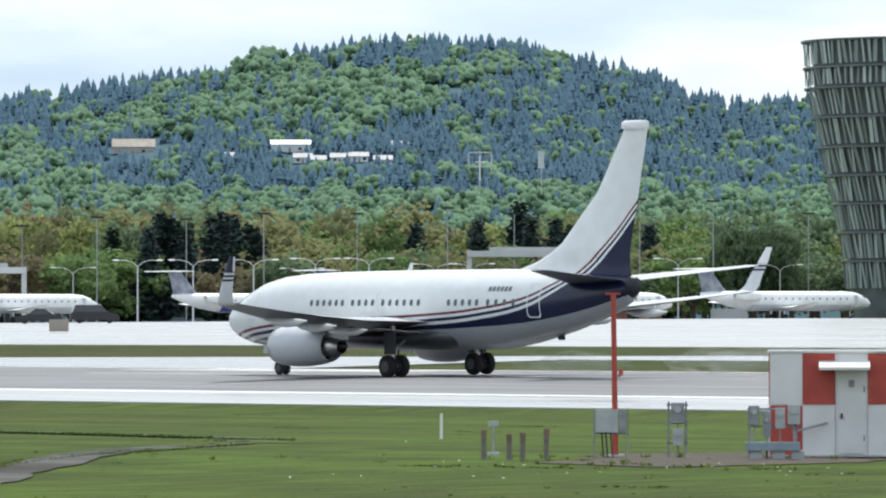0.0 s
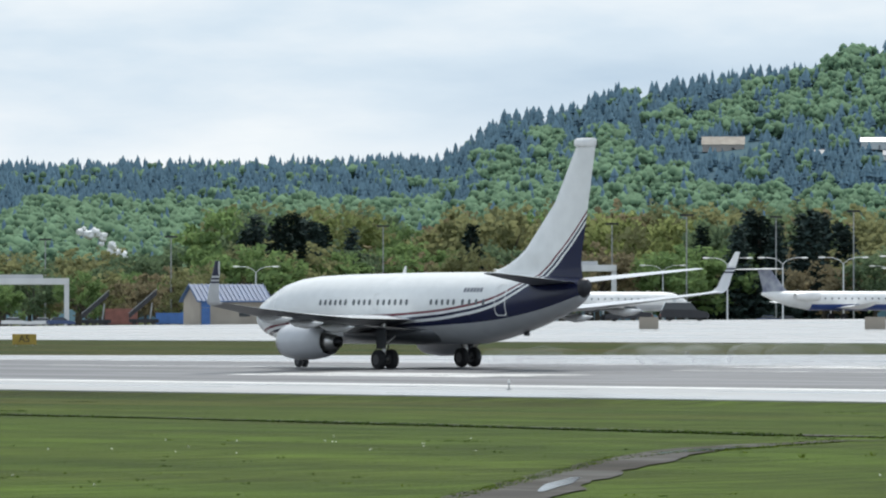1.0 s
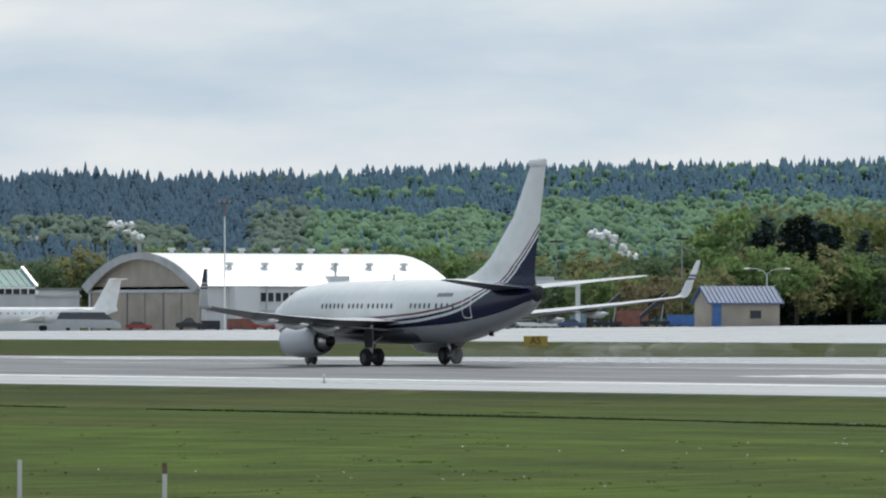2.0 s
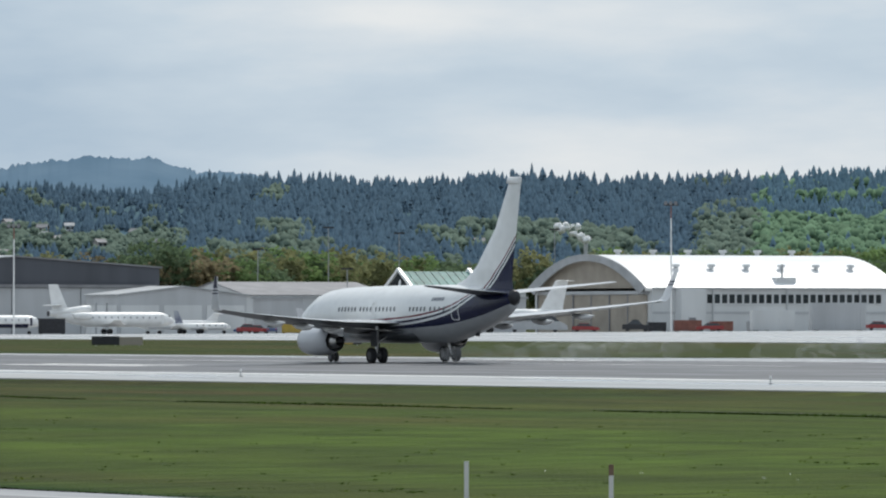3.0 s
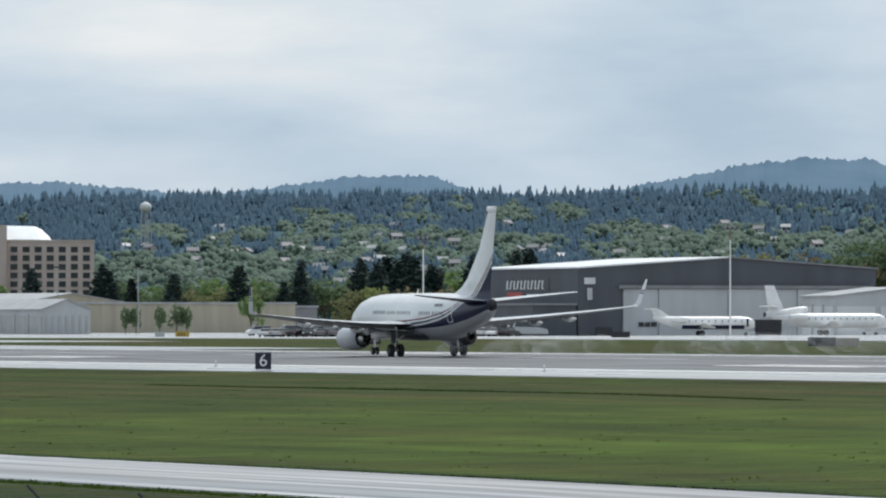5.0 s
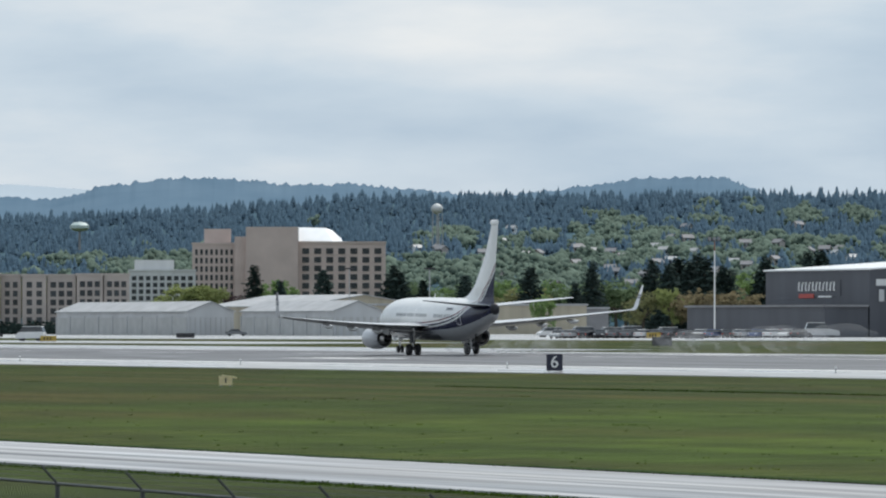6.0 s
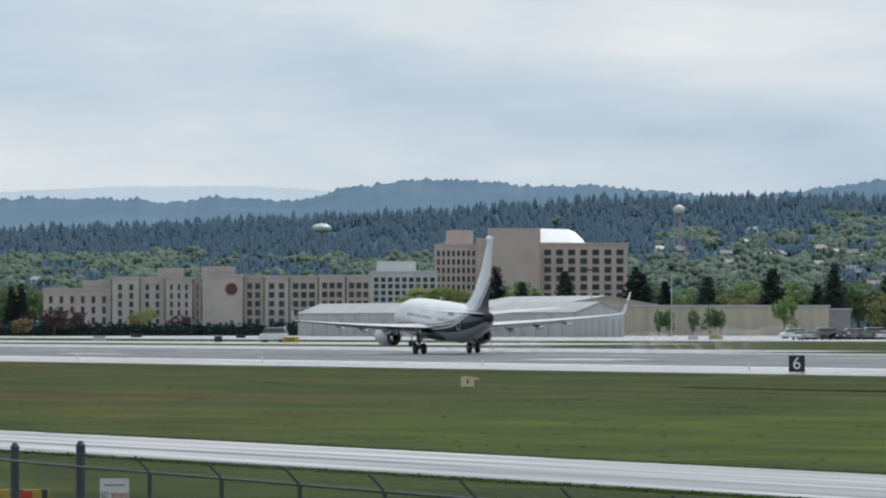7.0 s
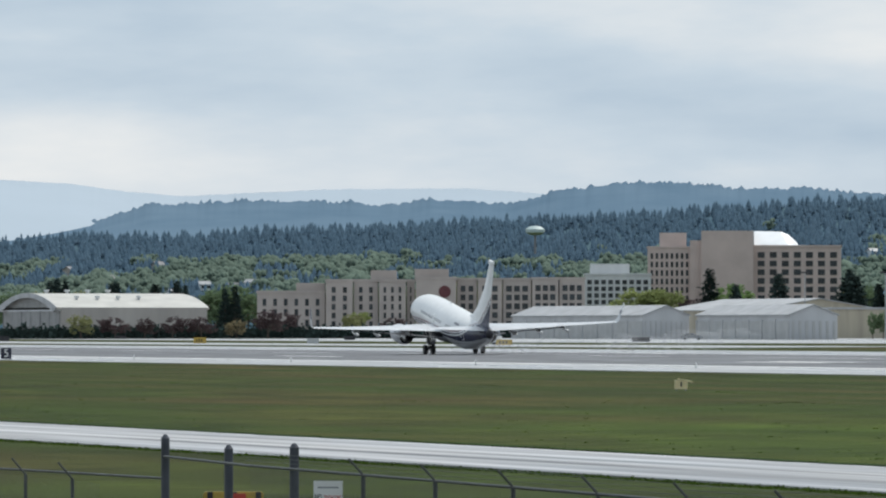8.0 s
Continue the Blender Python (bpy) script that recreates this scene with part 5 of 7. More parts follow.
def shelter():
    d = 178.0
    s = thing("equipment_shelter", "red and white chequered equipment shelter with a steel door", "shelter", stand(1362, d))
    w, h, dep, q = 4.0, 2.56, 2.6, 0.8
    part("body", box(0, w, 0, dep, 0.0, h), SHELTER_WHITE, s)
    for i in range(5):
        for j in range(2):
            if i == 2:
                continue
            part("chequer_panel", box(q * i + 0.005, q * i + q - 0.005, -0.03, -0.004, 1.28 * j + 0.02, 1.28 * j + 1.27), RED_ORANGE if (i + j) % 2 == 0 and i else SHELTER_WHITE if i else (SHELTER_WHITE if j else RED_ORANGE), s)
    for j in range(2):
        for k in range(3):
            part("chequer_panel", box(-0.03, -0.004, dep / 3 * k + 0.005, dep / 3 * (k + 1) - 0.005, 1.28 * j + 0.02, 1.28 * j + 1.27), RED_ORANGE if (k + j) % 2 else SHELTER_WHITE, s)
    part("roof", box(-0.06, w + 0.06, -0.06, dep + 0.06, h, h + 0.07, 0.02), SHELTER_WHITE, s)
    part("door_frame", box(1.62, 2.38, -0.05, -0.006, 0.06, 2.14), SHELTER_WHITE, s)
    dr = part("door", box(1.68, 2.32, -0.085, -0.05, 0.1, 2.08), SHELTER_WHITE, s, "white steel door")
    part("vent", box(1.93, 2.07, -0.1, -0.085, 1.72, 1.9), MID_GREY, dr)
    part("handle", box(1.73, 1.78, -0.13, -0.085, 0.95, 1.08), BLACK, dr)
    part("hinge", box(2.29, 2.33, -0.1, -0.085, 1.6, 1.75), MID_GREY, dr)
    part("hinge", box(2.29, 2.33, -0.1, -0.085, 0.4, 0.55), MID_GREY, dr)
    bm = loft([[(x, 0.0, 2.38), (x, -0.75, 2.22), (x, -0.75, 2.15), (x, 0.0, 2.15)] for x in (1.2, 2.45)])
    part("canopy", bm, SHELTER_WHITE, s, "small white hood over the door")
    part("base_rail", box(-0.05, w, -0.1, 0, -0.1, 0.06), GREYBOX, s)
    part("conduit", tube((0.55, -0.4, 0.62), (1.42, -0.1, 0.86), 0.025, 0.025, 8), MID_GREY, s)


shelter()


def meter_rack(u, d, w, h, boxes, label, base=False):
    r = thing("meter_rack", label, "equipment rack", stand(u, d))
    for x in (0, w):
        part("post", box(x - 0.025, x + 0.025, -0.025, 0.025, 0, h), MID_GREY, r)
        for k in range(6):
            z = h * (0.12 + 0.14 * k)
            part("rung", box(x - 0.06, x + 0.06, -0.04, -0.02, z, z + 0.02), MID_GREY, r)
    for z in (0.35, h * 0.6, h * 0.92):
        part("rail", box(-0.05, w + 0.05, -0.02, 0.02, z, z + 0.05), MID_GREY, r)
    for bx, bz, bw, bh, m_ in boxes:
        b = part("meter_box", box(bx, bx + bw, -0.22, -0.026, bz, bz + bh, 0.012), m_, r)
        part("dial", tube((bx + bw / 2, -0.22, bz + bh * 0.68), (bx + bw / 2, -0.29, bz + bh * 0.68), min(bw, bh) * 0.26, None, 14), GREYBOX, b)
        part("conduit", tube((bx + bw / 2, -0.1, bz), (bx + bw / 2, -0.1, 0), 0.02, None, 6), MID_GREY, b)
    if base:
        part("platform", box(-0.1, w + 0.1, -0.45, 0.15, 0.22, 0.42, 0.01), mat("blue_grey_steel", (0.22, 0.28, 0.32), 0.5, noise_scale=3, vary=0.15), r)
        for x in (0.0, w * 0.5, w - 0.1):
            part("block", box(x, x + 0.3, -0.35, 0.05, 0, 0.22, 0.01), GREYBOX, r)
    return r


meter_rack(1183, 177, 0.42, 1.38, [(0.06, 0.85, 0.32, 0.5, MID_GREY), (0.1, 0.3, 0.26, 0.42, GREYBOX)], "upright steel rack with two round meters")
meter_rack(1326, 175, 1.12, 1.3, [(0.0, 0.85, 0.24, 0.45, MID_GREY), (0.32, 0.55, 0.2, 0.6, MID_GREY), (0.62, 0.75, 0.24, 0.5, GREYBOX), (0.92, 0.85, 0.3, 0.48, GREYBOX)], "wide steel rack of electric meters on a platform", True)


def mast():
    m = thing("obstruction_mast", "slim red-orange obstruction mast with a side lamp", "mast", stand(1089, 178))
    part("pole", tube((0, 0, 0), (-0.05, 0, 4.0), 0.075, 0.065, 14), RED_ORANGE, m)
    part("cap", box(-0.25, 0.12, -0.06, 0.06, 3.99, 4.04), RED_ORANGE, m)
    lamp = part("side_lamp", tube((0.13, -0.05, 2.0), (0.13, -0.05, 2.16), 0.06, 0.05, 12), RED, m)
    part("bracket", box(0.03, 0.14, -0.03, 0.0, 1.97, 2.0), MID_GREY, lamp)
    part("foot", box(-0.22, 0.22, -0.22, 0.22, -0.05, 0.06, 0.01), GREYBOX, m)
    c = thing("control_cabinet", "pale grey control cabinet on a steel frame", "cabinet", stand(1050, 176.5))
    part("body", box(0.05, 0.6, -0.25, 0.0, 0.62, 1.18, 0.012), GREYBOX, c)
    part("side_unit", box(0.62, 0.8, -0.2, 0.0, 0.6, 1.16, 0.01), MID_GREY, c)
    for x in (0.0, 0.82):
        part("leg", box(x, x + 0.035, -0.03, 0.0, 0, 1.22), MID_GREY, c)
    part("rail", box(0, 0.85, -0.02, 0.0, 0.58, 0.62), MID_GREY, c)
    for x in (0.2, 0.3, 0.42):
        part("conduit", tube((x, -0.1, 0.62), (x + 0.05, -0.08, 0), 0.018, None, 6), BLACK, c)


mast()


def post(u, d, h, r, material, label, cap=None, name="marker_post"):
    p = thing(name, label, "post", stand(u, d, 0.02))
    part("shaft", tube((0, 0, 0), (0, 0, h), r, r * 0.92, 10), material, p)
    if cap:
        part("cap", tube((0, 0, h - 0.12), (0, 0, h + 0.02), r * 1.15, r * 1.1, 10), cap, p)
    return p


RUSTY = mat("rusty_cap", (0.19, 0.12, 0.085), 0.8, noise_scale=5, vary=0.3)
post(781, 214, 0.78, 0.045, WHITE, "white marker post standing in the grass")
for u, h in ((856, 0.72), (901, 0.62), (925, 0.66), (967, 0.74)):
    post(u, 174, h, 0.065, WOOD_GREY, "short weathered grey post with a rusty top", RUSTY, "bollard")
lf = thing("approach_light", "small pale airfield lamp on a thin stem", "lamp", stand(873, 180))
part("stem", tube((0, 0, 0), (0, 0, 0.75), 0.03, None, 8), METAL, lf)
part("head", box(-0.14, 0.14, -0.1, 0.1, 0.72, 0.86, 0.02), GREYBOX, lf)
part("foot", box(-0.15, 0.15, -0.15, 0.15, 0, 0.08), GREYBOX, lf)
for u, d in ((-1655, 100), (-1911, 103)):
    s = thing("grass_stake", "thin white stake with a dark red top", "stake", stand(u, d))
    part("shaft", box(-0.032, 0.032, -0.025, 0.025, -0.05, 1.86), SHELTER_WHITE, s)
    if u > -1800:
        part("band", box(-0.034, 0.034, -0.029, 0.029, 1.72, 1.87), RUSTY, s)


def edge_light(x, y):
    e = thing("edge_light", "small white runway edge light on a stem", "lamp", pose(x, y, ground_z(x, y) + 0.05), "runway edge lights")
    part("stem", tube((0, 0, 0), (0, 0, 0.32), 0.03, None, 8), METAL, e)
    part("globe", tube((0, 0, 0.32), (0, 0, 0.46), 0.07, 0.04, 10), WHITE, e)
    part("base", tube((0, 0, 0), (0, 0, 0.04), 0.12, None, 12), MID_GREY, e)
    return e


first_light = edge_light(-265, 199.0)
for k in range(1, 18):
    x = -265 - 61 * k
    copy_thing(first_light, pose(x, 199.0, ground_z(x, 199.0) + 0.05))
copy_thing(first_light, pose(-204, 199.0, ground_z(-204, 199.0) + 0.05))


def board(u, d, w, h, material, label, text="", ink=None, legs=0.25, name="airfield_sign", text_size=None, split=None):
    b = thing(name, label, "sign", stand(u, d), "airfield signs")
    part("panel", box(-w / 2, w / 2, -0.15, 0.15, legs, legs + h, 0.02), material, b)
    for x in (-w * 0.35, w * 0.35):
        part("leg", box(x - 0.04, x + 0.04, -0.04, 0.04, -0.05, legs), METAL, b)
    if text:
        me = text_mesh(text, text_size or h * 0.95, 0.01)
        me.materials.append(ink)
        t = new("lettering", me)
        t.parent = b
        t.matrix_basis = pose(0, -0.165, legs + h / 2, 90, 0, 0)
    if split:
        part("dark_panel", box(w / 2 - w * split, w / 2 + 0.01, -0.17, -0.14, legs, legs + h), BLACK, b)
    if material is YELLOW and not text:
        for k in range(3):
            part("dark_bar", box(-w * 0.3 + w * 0.2 * k, -w * 0.3 + w * 0.2 * k + w * 0.09, -0.165, -0.151, legs + h * 0.25, legs + h * 0.75), BLACK, b)
    return b


NAVY_SIGN = mat("navy_sign", (0.012, 0.014, 0.035), 0.45, noise_scale=2, vary=0.2)
CREAM = mat("cream_paint", (0.74, 0.62, 0.36), 0.6, noise_scale=2, vary=0.12)
board(-3537, 529, 1.18, 1.22, NAVY_SIGN, "dark distance board with a white figure six", "6", WHITE, 0.12, "distance_board", 1.25)
board(-5312, 820, 1.18, 1.22, NAVY_SIGN, "dark distance board with a white figure five", "5", WHITE, 0.12, "distance_board", 1.25)
m4 = board(-4119, 398, 0.72, 0.52, CREAM, "small cream marker board with a slanted top", name="marker_board", legs=0.06)
part("hood", loft([[(-0.2, y, 0.57), (0.62, y, 0.45), (0.62, y, 0.52), (-0.2, y, 0.66)] for y in (-0.2, 0.2)]), CREAM, m4)
part("dark_bar", box(-0.03, 0.05, -0.17, -0.14, 0.2, 0.45), BLACK, m4)


def far_u(u, y):
    """The distance at which bearing u meets the line y."""
    return y / math.sin(bearing(u))


board(-999, far_u(-999, 345), 2.1, 0.9, YELLOW, "yellow taxiway sign with black lettering", "A5", BLACK, 0.15)
board(-2122, far_u(-2122, 345), 2.9, 0.85, YELLOW, "yellow taxiway sign with a dark end panel", legs=0.15, split=0.3)
for u, y, w, h, m_ in ((-2549, 330, 2.9, 0.9, BLACK), (-2504, 330, 2.4, 0.85, TAN), (-2905, 420, 2.6, 0.8, BLACK), (-3347, 320, 2.3, 1.0, BLACK), (-3290, 420, 2.9, 0.8, BLACK), (-3362, 430, 2.2, 0.9, YELLOW), (-3680, 430, 2.3, 0.9, YELLOW),
                       (-3720, 430, 1.6, 0.8, GREYBOX), (-4432, 330, 2.4, 0.8, YELLOW), (-4560, 330, 1.2, 0.9, BLACK), (-4190, 420, 3.3, 0.8, BLACK), (-4770, 345, 2.0, 0.8, GREYBOX),
                       (-4970, 330, 2.2, 1.0, YELLOW), (-4705, 420, 2.2, 0.8, BLACK), (-5110, 420, 2.6, 0.7, BLACK), (-5318, 345, 2.6, 1.0, BLACK), (105, 480, 2.1, 1.3, TAN), (505, 480, 2.2, 1.3, TAN), (704, 345, 1.7, 0.55, ROOF_GREY),
                       (740, 345, 1.1, 0.55, ROOF_GREY), (-4520, 420, 1.8, 0.7, BLACK)):
    kind = "dark" if m_ in (BLACK, ROOF_GREY) else "yellow" if m_ is YELLOW else "drab"
    board(u, far_u(u, y), w, h, m_, f"{kind} airfield sign panel on short legs beside a taxiway", legs=0.12)


# ---- the boundary fence ----
def fence():
    f = thing("boundary_fence", "chain-link boundary fence with barbed wire arms", "fence", pose(0, 0, 0))
    Y = lambda x: 21.5 - 0.05 * (x + 68)
    gz = lambda x: ground_z(x, Y(x))
    top = 1.17
    xs = [-78.97 + 3.05 * i for i in range(2, 12)]
    for x in xs:
        p = part("post", tube((x, Y(x), gz(x) - 0.1), (x, Y(x), top), 0.024, None, 10), FENCE_STEEL, f)
        part("barb_arm", tube((x, Y(x), top), (x - 0.04, Y(x) - 0.15, top + 0.17), 0.014, None, 6), FENCE_STEEL, p)
    x0, x1 = -78.2, xs[-1]
    part("top_rail", tube((x0, Y(x0), top), (x1, Y(x1), top), 0.016, None, 8), FENCE_STEEL, f)
    part("gate_rail", tube((-86, 23.1, top - 0.03), (x0, Y(x0), top), 0.016, None, 8), FENCE_STEEL, f)
    part("bottom_wire", tube((-110, Y(-110), -0.95), (x1, Y(x1), -0.95), 0.006, None, 4), FENCE_STEEL, f)
    for k in range(3):
        dy, dz = -0.05 - 0.045 * k, 0.06 + 0.05 * k
        part("barbed_wire", tube((x0, Y(x0) + dy, top + dz), (x1, Y(x1) + dy, top + dz), 0.0025, None, 4), FENCE_STEEL, f)
    # gate posts
    for u, d, h in ((-5031, 89, 1.36), (-4919, 84, 1.31), (-4803, 79.5, 1.40)):
        p = site(u, d)
        g = part("gate_post", tube((p.x, p.y, -1.3), (p.x, p.y, h), 0.052, None, 14), GATE_POST, f, "dark steel gate post")
        part("post_cap", tube((p.x, p.y, h), (p.x, p.y, h + 0.05), 0.056, 0.02, 14), GATE_POST, g)
    part("left_rail", tube((-112, Y(-112), 0.72), (-86, 23.1, 0.87), 0.016, None, 8), FENCE_STEEL, f)
    for x in (-88.2, -91.25, -94.3, -97.35, -100.4, -103.45, -106.5):
        p = part("post", tube((x, Y(x), -1.3), (x, Y(x), 0.82), 0.024, None, 10), FENCE_STEEL, f)
        part("barb_arm", tube((x, Y(x), 0.82), (x - 0.06, Y(x) - 0.17, 1.03), 0.014, None, 6), FENCE_STEEL, p)
    # woven mesh
    bm = bmesh.new()
    step = 0.11
    for a, b, tp in ((-108.0, -86.5, 0.80), (-78.2, xs[-1], 1.15)):
        h = tp + 1.05
        n = int((b - a + h) / step)
        for i in range(n):
            for sgn in (1, -1):
                s0 = a - h + i * step if sgn == 1 else a + i * step
                pts = []
                for t in (0.0, 1.0):
                    xx = s0 + sgn * h * t if sgn == 1 else s0 - h * t
                    pts.append([xx, -1.05 + h * t])
                (xa, za), (xb, zb) = pts
                if sgn == -1:
                    (xa, za), (xb, zb) = (xb, zb), (xa, za)
                if xb <= a or xa >= b:
                    continue
                if xa < a:
                    za, xa = za + (zb - za) * (a - xa) / (xb - xa), a
                if xb > b:
                    zb, xb = za + (zb - za) * (b - xa) / (xb - xa), b
                y1, y2, w = Y(xa), Y(xb), 0.0040
                bm.faces.new([bm.verts.new(q) for q in ((xa, y1, za - w), (xb, y2, zb - w), (xb, y2, zb + w), (xa, y1, za + w))])
    tagged(part("wire_mesh", bm, MESH_WIRE, f), kind="stuff")
    # notice
    p = site(-4724, 77)
    s = thing("notice_board", "white warning notice wired to the fence", "sign", pose(p.x, p.y - 0.12, 0.0, 0, 0, facing(-4742)))
    part("plate", box(-0.155, 0.155, -0.008, 0.0, 0.65, 1.09), SHELTER_WHITE, s)
    for k, (txt, m_, z, sz) in enumerate((("NO", BLACK, 0.905, 0.075), ("TRESPASSING", RED, 0.905, 0.05))):
        me = text_mesh(txt, sz, 0.001)
        me.materials.append(m_)
        t = new("lettering", me)
        t.parent = s
        t.matrix_basis = pose(-0.105 if k == 0 else 0.05, -0.011, z, 90, 0, 0) @ Matrix.Diagonal((0.62, 1.6, 1, 1))
    part("dark_bar", box(-0.11, 0.11, -0.011, -0.0085, 1.01, 1.028), MID_GREY, s)
    part("wire_tie", box(-0.1, 0.1, 0.0, 0.12, 1.05, 1.06), METAL, s)
    # a yellow barrier behind the gate
    b = thing("yellow_barrier", "yellow barrier with black stripes behind the gate", "barrier", stand(-4900, 90))
    part("beam", box(-0.45, 0.3, -0.08, 0.08, 1.72, 1.89, 0.02), YELLOW, b)
    for k in range(3):
        part("stripe", box(-0.4 + 0.3 * k, -0.33 + 0.3 * k, -0.085, -0.06, 1.72, 1.89), BLACK, b)
    for x in (-0.4, 0.25):
        part("leg", box(x - 0.03, x + 0.03, -0.03, 0.03, -0.05, 1.73), YELLOW, b)
    part("red_panel", box(-0.12, 0.08, -0.1, -0.082, 1.70, 1.87), RED, b)


FENCE_STEEL = mat("fence_steel", (0.075, 0.08, 0.08), 0.6, metal=0.2, noise_scale=4, vary=0.2)
GATE_POST = mat("gate_post_steel", (0.06, 0.065, 0.08), 0.5, metal=0.3, noise_scale=4, vary=0.2)
MESH_WIRE = mat("fence_wire", (0.10, 0.105, 0.10), 0.7)
fence()


# ---- parked aircraft ----
def jet(name, label, m, length, r, tail_mat, belly_mat, t_tail=True, tail_h=None, span=None, engines="rear", group="", trijet=False):
    """A parked jet, nose towards +x, its wheels on z 0."""
    j = thing(name, label, "airplane", m, group)
    L, zc = length, r * 2.0
    secs = [(0.5, 0.02, -0.3), (0.485, 0.35, -0.22), (0.45, 0.68, -0.1), (0.40, 0.92, 0.0), (0.34, 1.0, 0), (0.0, 1.0, 0), (-0.2, 1.0, 0), (-0.32, 0.8, 0.2), (-0.42, 0.45, 0.5), (-0.48, 0.15, 0.7)]
    part("fuselage", loft([ring_x(L * x, zc + r * dz, r * k, r * k, 20) for x, k, dz in secs]), WHITE, j, smooth=60)
    part("belly_paint", loft([[(L * x, 1.012 * r * math.sin(a), zc + 1.012 * r * math.cos(a)) for a in [math.pi * (0.62 + 0.76 * i / 12) for i in range(13)]] for x in (0.36, 0.0, -0.22)], cap=False), belly_mat, j, smooth=60)
    for s in (1, -1):
        n = int(L * 0.5)
        for i in range(n):
            x = L * 0.33 - L * 0.55 * i / n
            part("window", box(x - 0.09, x + 0.09, s * r * 0.985 - 0.03, s * r * 0.985 + 0.03, zc + 0.14 * r, zc + 0.14 * r + 0.24), CABIN_PANE, j)
        part("door", box(L * 0.375, L * 0.395, s * r * 0.9 - 0.06, s * r * 0.9 + 0.09, zc - 0.6 * r, zc + 0.6 * r), belly_mat, j)
        part("cockpit_window", box(L * 0.438, L * 0.455, s * r * 0.42 - 0.1, s * r * 0.42 + 0.22, zc + 0.25 * r, zc + 0.52 * r), GLASS_DARK, j)
        sp = (span or L * 0.85) / 2
        part("wing", loft([airfoil(x, c, s * y, z, 0.11) for y, x, c, z in ((r * 0.5, L * 0.10, L * 0.17, zc - r * 0.75), (sp * 0.4, 0.03 * L, L * 0.11, zc - r * 0.6), (sp, -L * 0.09, L * 0.05, zc - r * 0.1))]), WHITE, j, smooth=50)
        ts = sp * 0.42
        zt = (tail_h or L * 0.24) if t_tail else zc + r * (1.9 if trijet else 0.5)
        xt = -L * 0.43 if t_tail else -L * (0.40 if trijet else 0.38)
        part("tailplane", loft([airfoil(xt + dx, c, s * y, zt, 0.09) for y, dx, c in ((0.05, 0, L * 0.075), (ts, -L * 0.05, L * 0.04))]), WHITE, j, smooth=50)
        if engines == "rear":
            e = part("engine", revolve_x([(-L * 0.20, 0.3 * r), (-L * 0.195, 0.44 * r), (-L * 0.25, 0.52 * r), (-L * 0.31, 0.42 * r), (-L * 0.335, 0.3 * r), (-L * 0.30, 0.2 * r)], 20, s * r * 1.45, zc + r * 0.45), WHITE, j, smooth=60)
            part("inlet", loft([ring_x(-L * 0.205, zc + r * 0.45, 0.4 * r, 0.4 * r, 20, s * r * 1.45), ring_x(-L * 0.21, zc + r * 0.45, 0.4 * r, 0.4 * r, 20, s * r * 1.45)]), DARK, e)
        part("main_strut", tube((-L * 0.04, s * r * 1.2, 0.4), (-L * 0.04, s * r * 1.1, zc - r * 0.6), 0.1, None, 8), STEEL, j)
        w = part("main_wheel", loft([[(-L * 0.04 + 0.45 * math.sin(2 * math.pi * i / 16), s * r * 1.2 + y, 0.45 + 0.45 * math.cos(2 * math.pi * i / 16)) for i in range(16)] for y in (-0.25, 0.25)]), TYRE, j)
    part("nose_strut", tube((L * 0.38, 0, 0.3), (L * 0.38, 0, zc - r * 0.7), 0.08, None, 8), STEEL, j)
    part("nose_wheel", loft([[(L * 0.38 + 0.3 * math.sin(2 * math.pi * i / 16), y, 0.3 + 0.3 * math.cos(2 * math.pi * i / 16)) for i in range(16)] for y in (-0.2, 0.2)]), TYRE, j)
    if trijet:
        mid = part("centre_engine", loft([ring_x(L * x, zc + r * dz, r * k, r * k, 20) for x, k, dz in ((-0.17, 0.36, 1.45), (-0.18, 0.5, 1.42), (-0.24, 0.56, 1.3), (-0.34, 0.52, 1.05), (-0.44, 0.46, 0.85), (-0.5, 0.4, 0.8))]), WHITE, j, smooth=60)
        part("inlet", loft([ring_x(-L * 0.1695, zc + r * 1.45, 0.34 * r, 0.34 * r, 20), ring_x(-L * 0.172, zc + r * 1.45, 0.34 * r, 0.34 * r, 20)]), DARK, mid)
        part("exhaust", loft([ring_x(-L * 0.5 - 0.01, zc + r * 0.8, 0.36 * r, 0.36 * r, 20), ring_x(-L * 0.5 - 0.25, zc + r * 0.8, 0.3 * r, 0.3 * r, 20)]), DARK, mid)
    top = tail_h or L * 0.24
    part("fin", loft([fin_section(x, c, z, 0.09) for z, x, c in ((zc + r * 0.5, -L * 0.31, L * 0.17), (zc + r * 1.2, -L * 0.345, L * 0.13), (top, -L * 0.43, L * 0.075))]), tail_mat, j, smooth=50)
    return j


def park(u, d, turn=0.0):
    """On the apron at bearing u, nose to the right of the eye's line when turn is 0."""
    p = site(u, d)
    return pose(p.x, p.y, ground_z(p.x, p.y) + 0.05, 0, 0, facing(u) + turn)


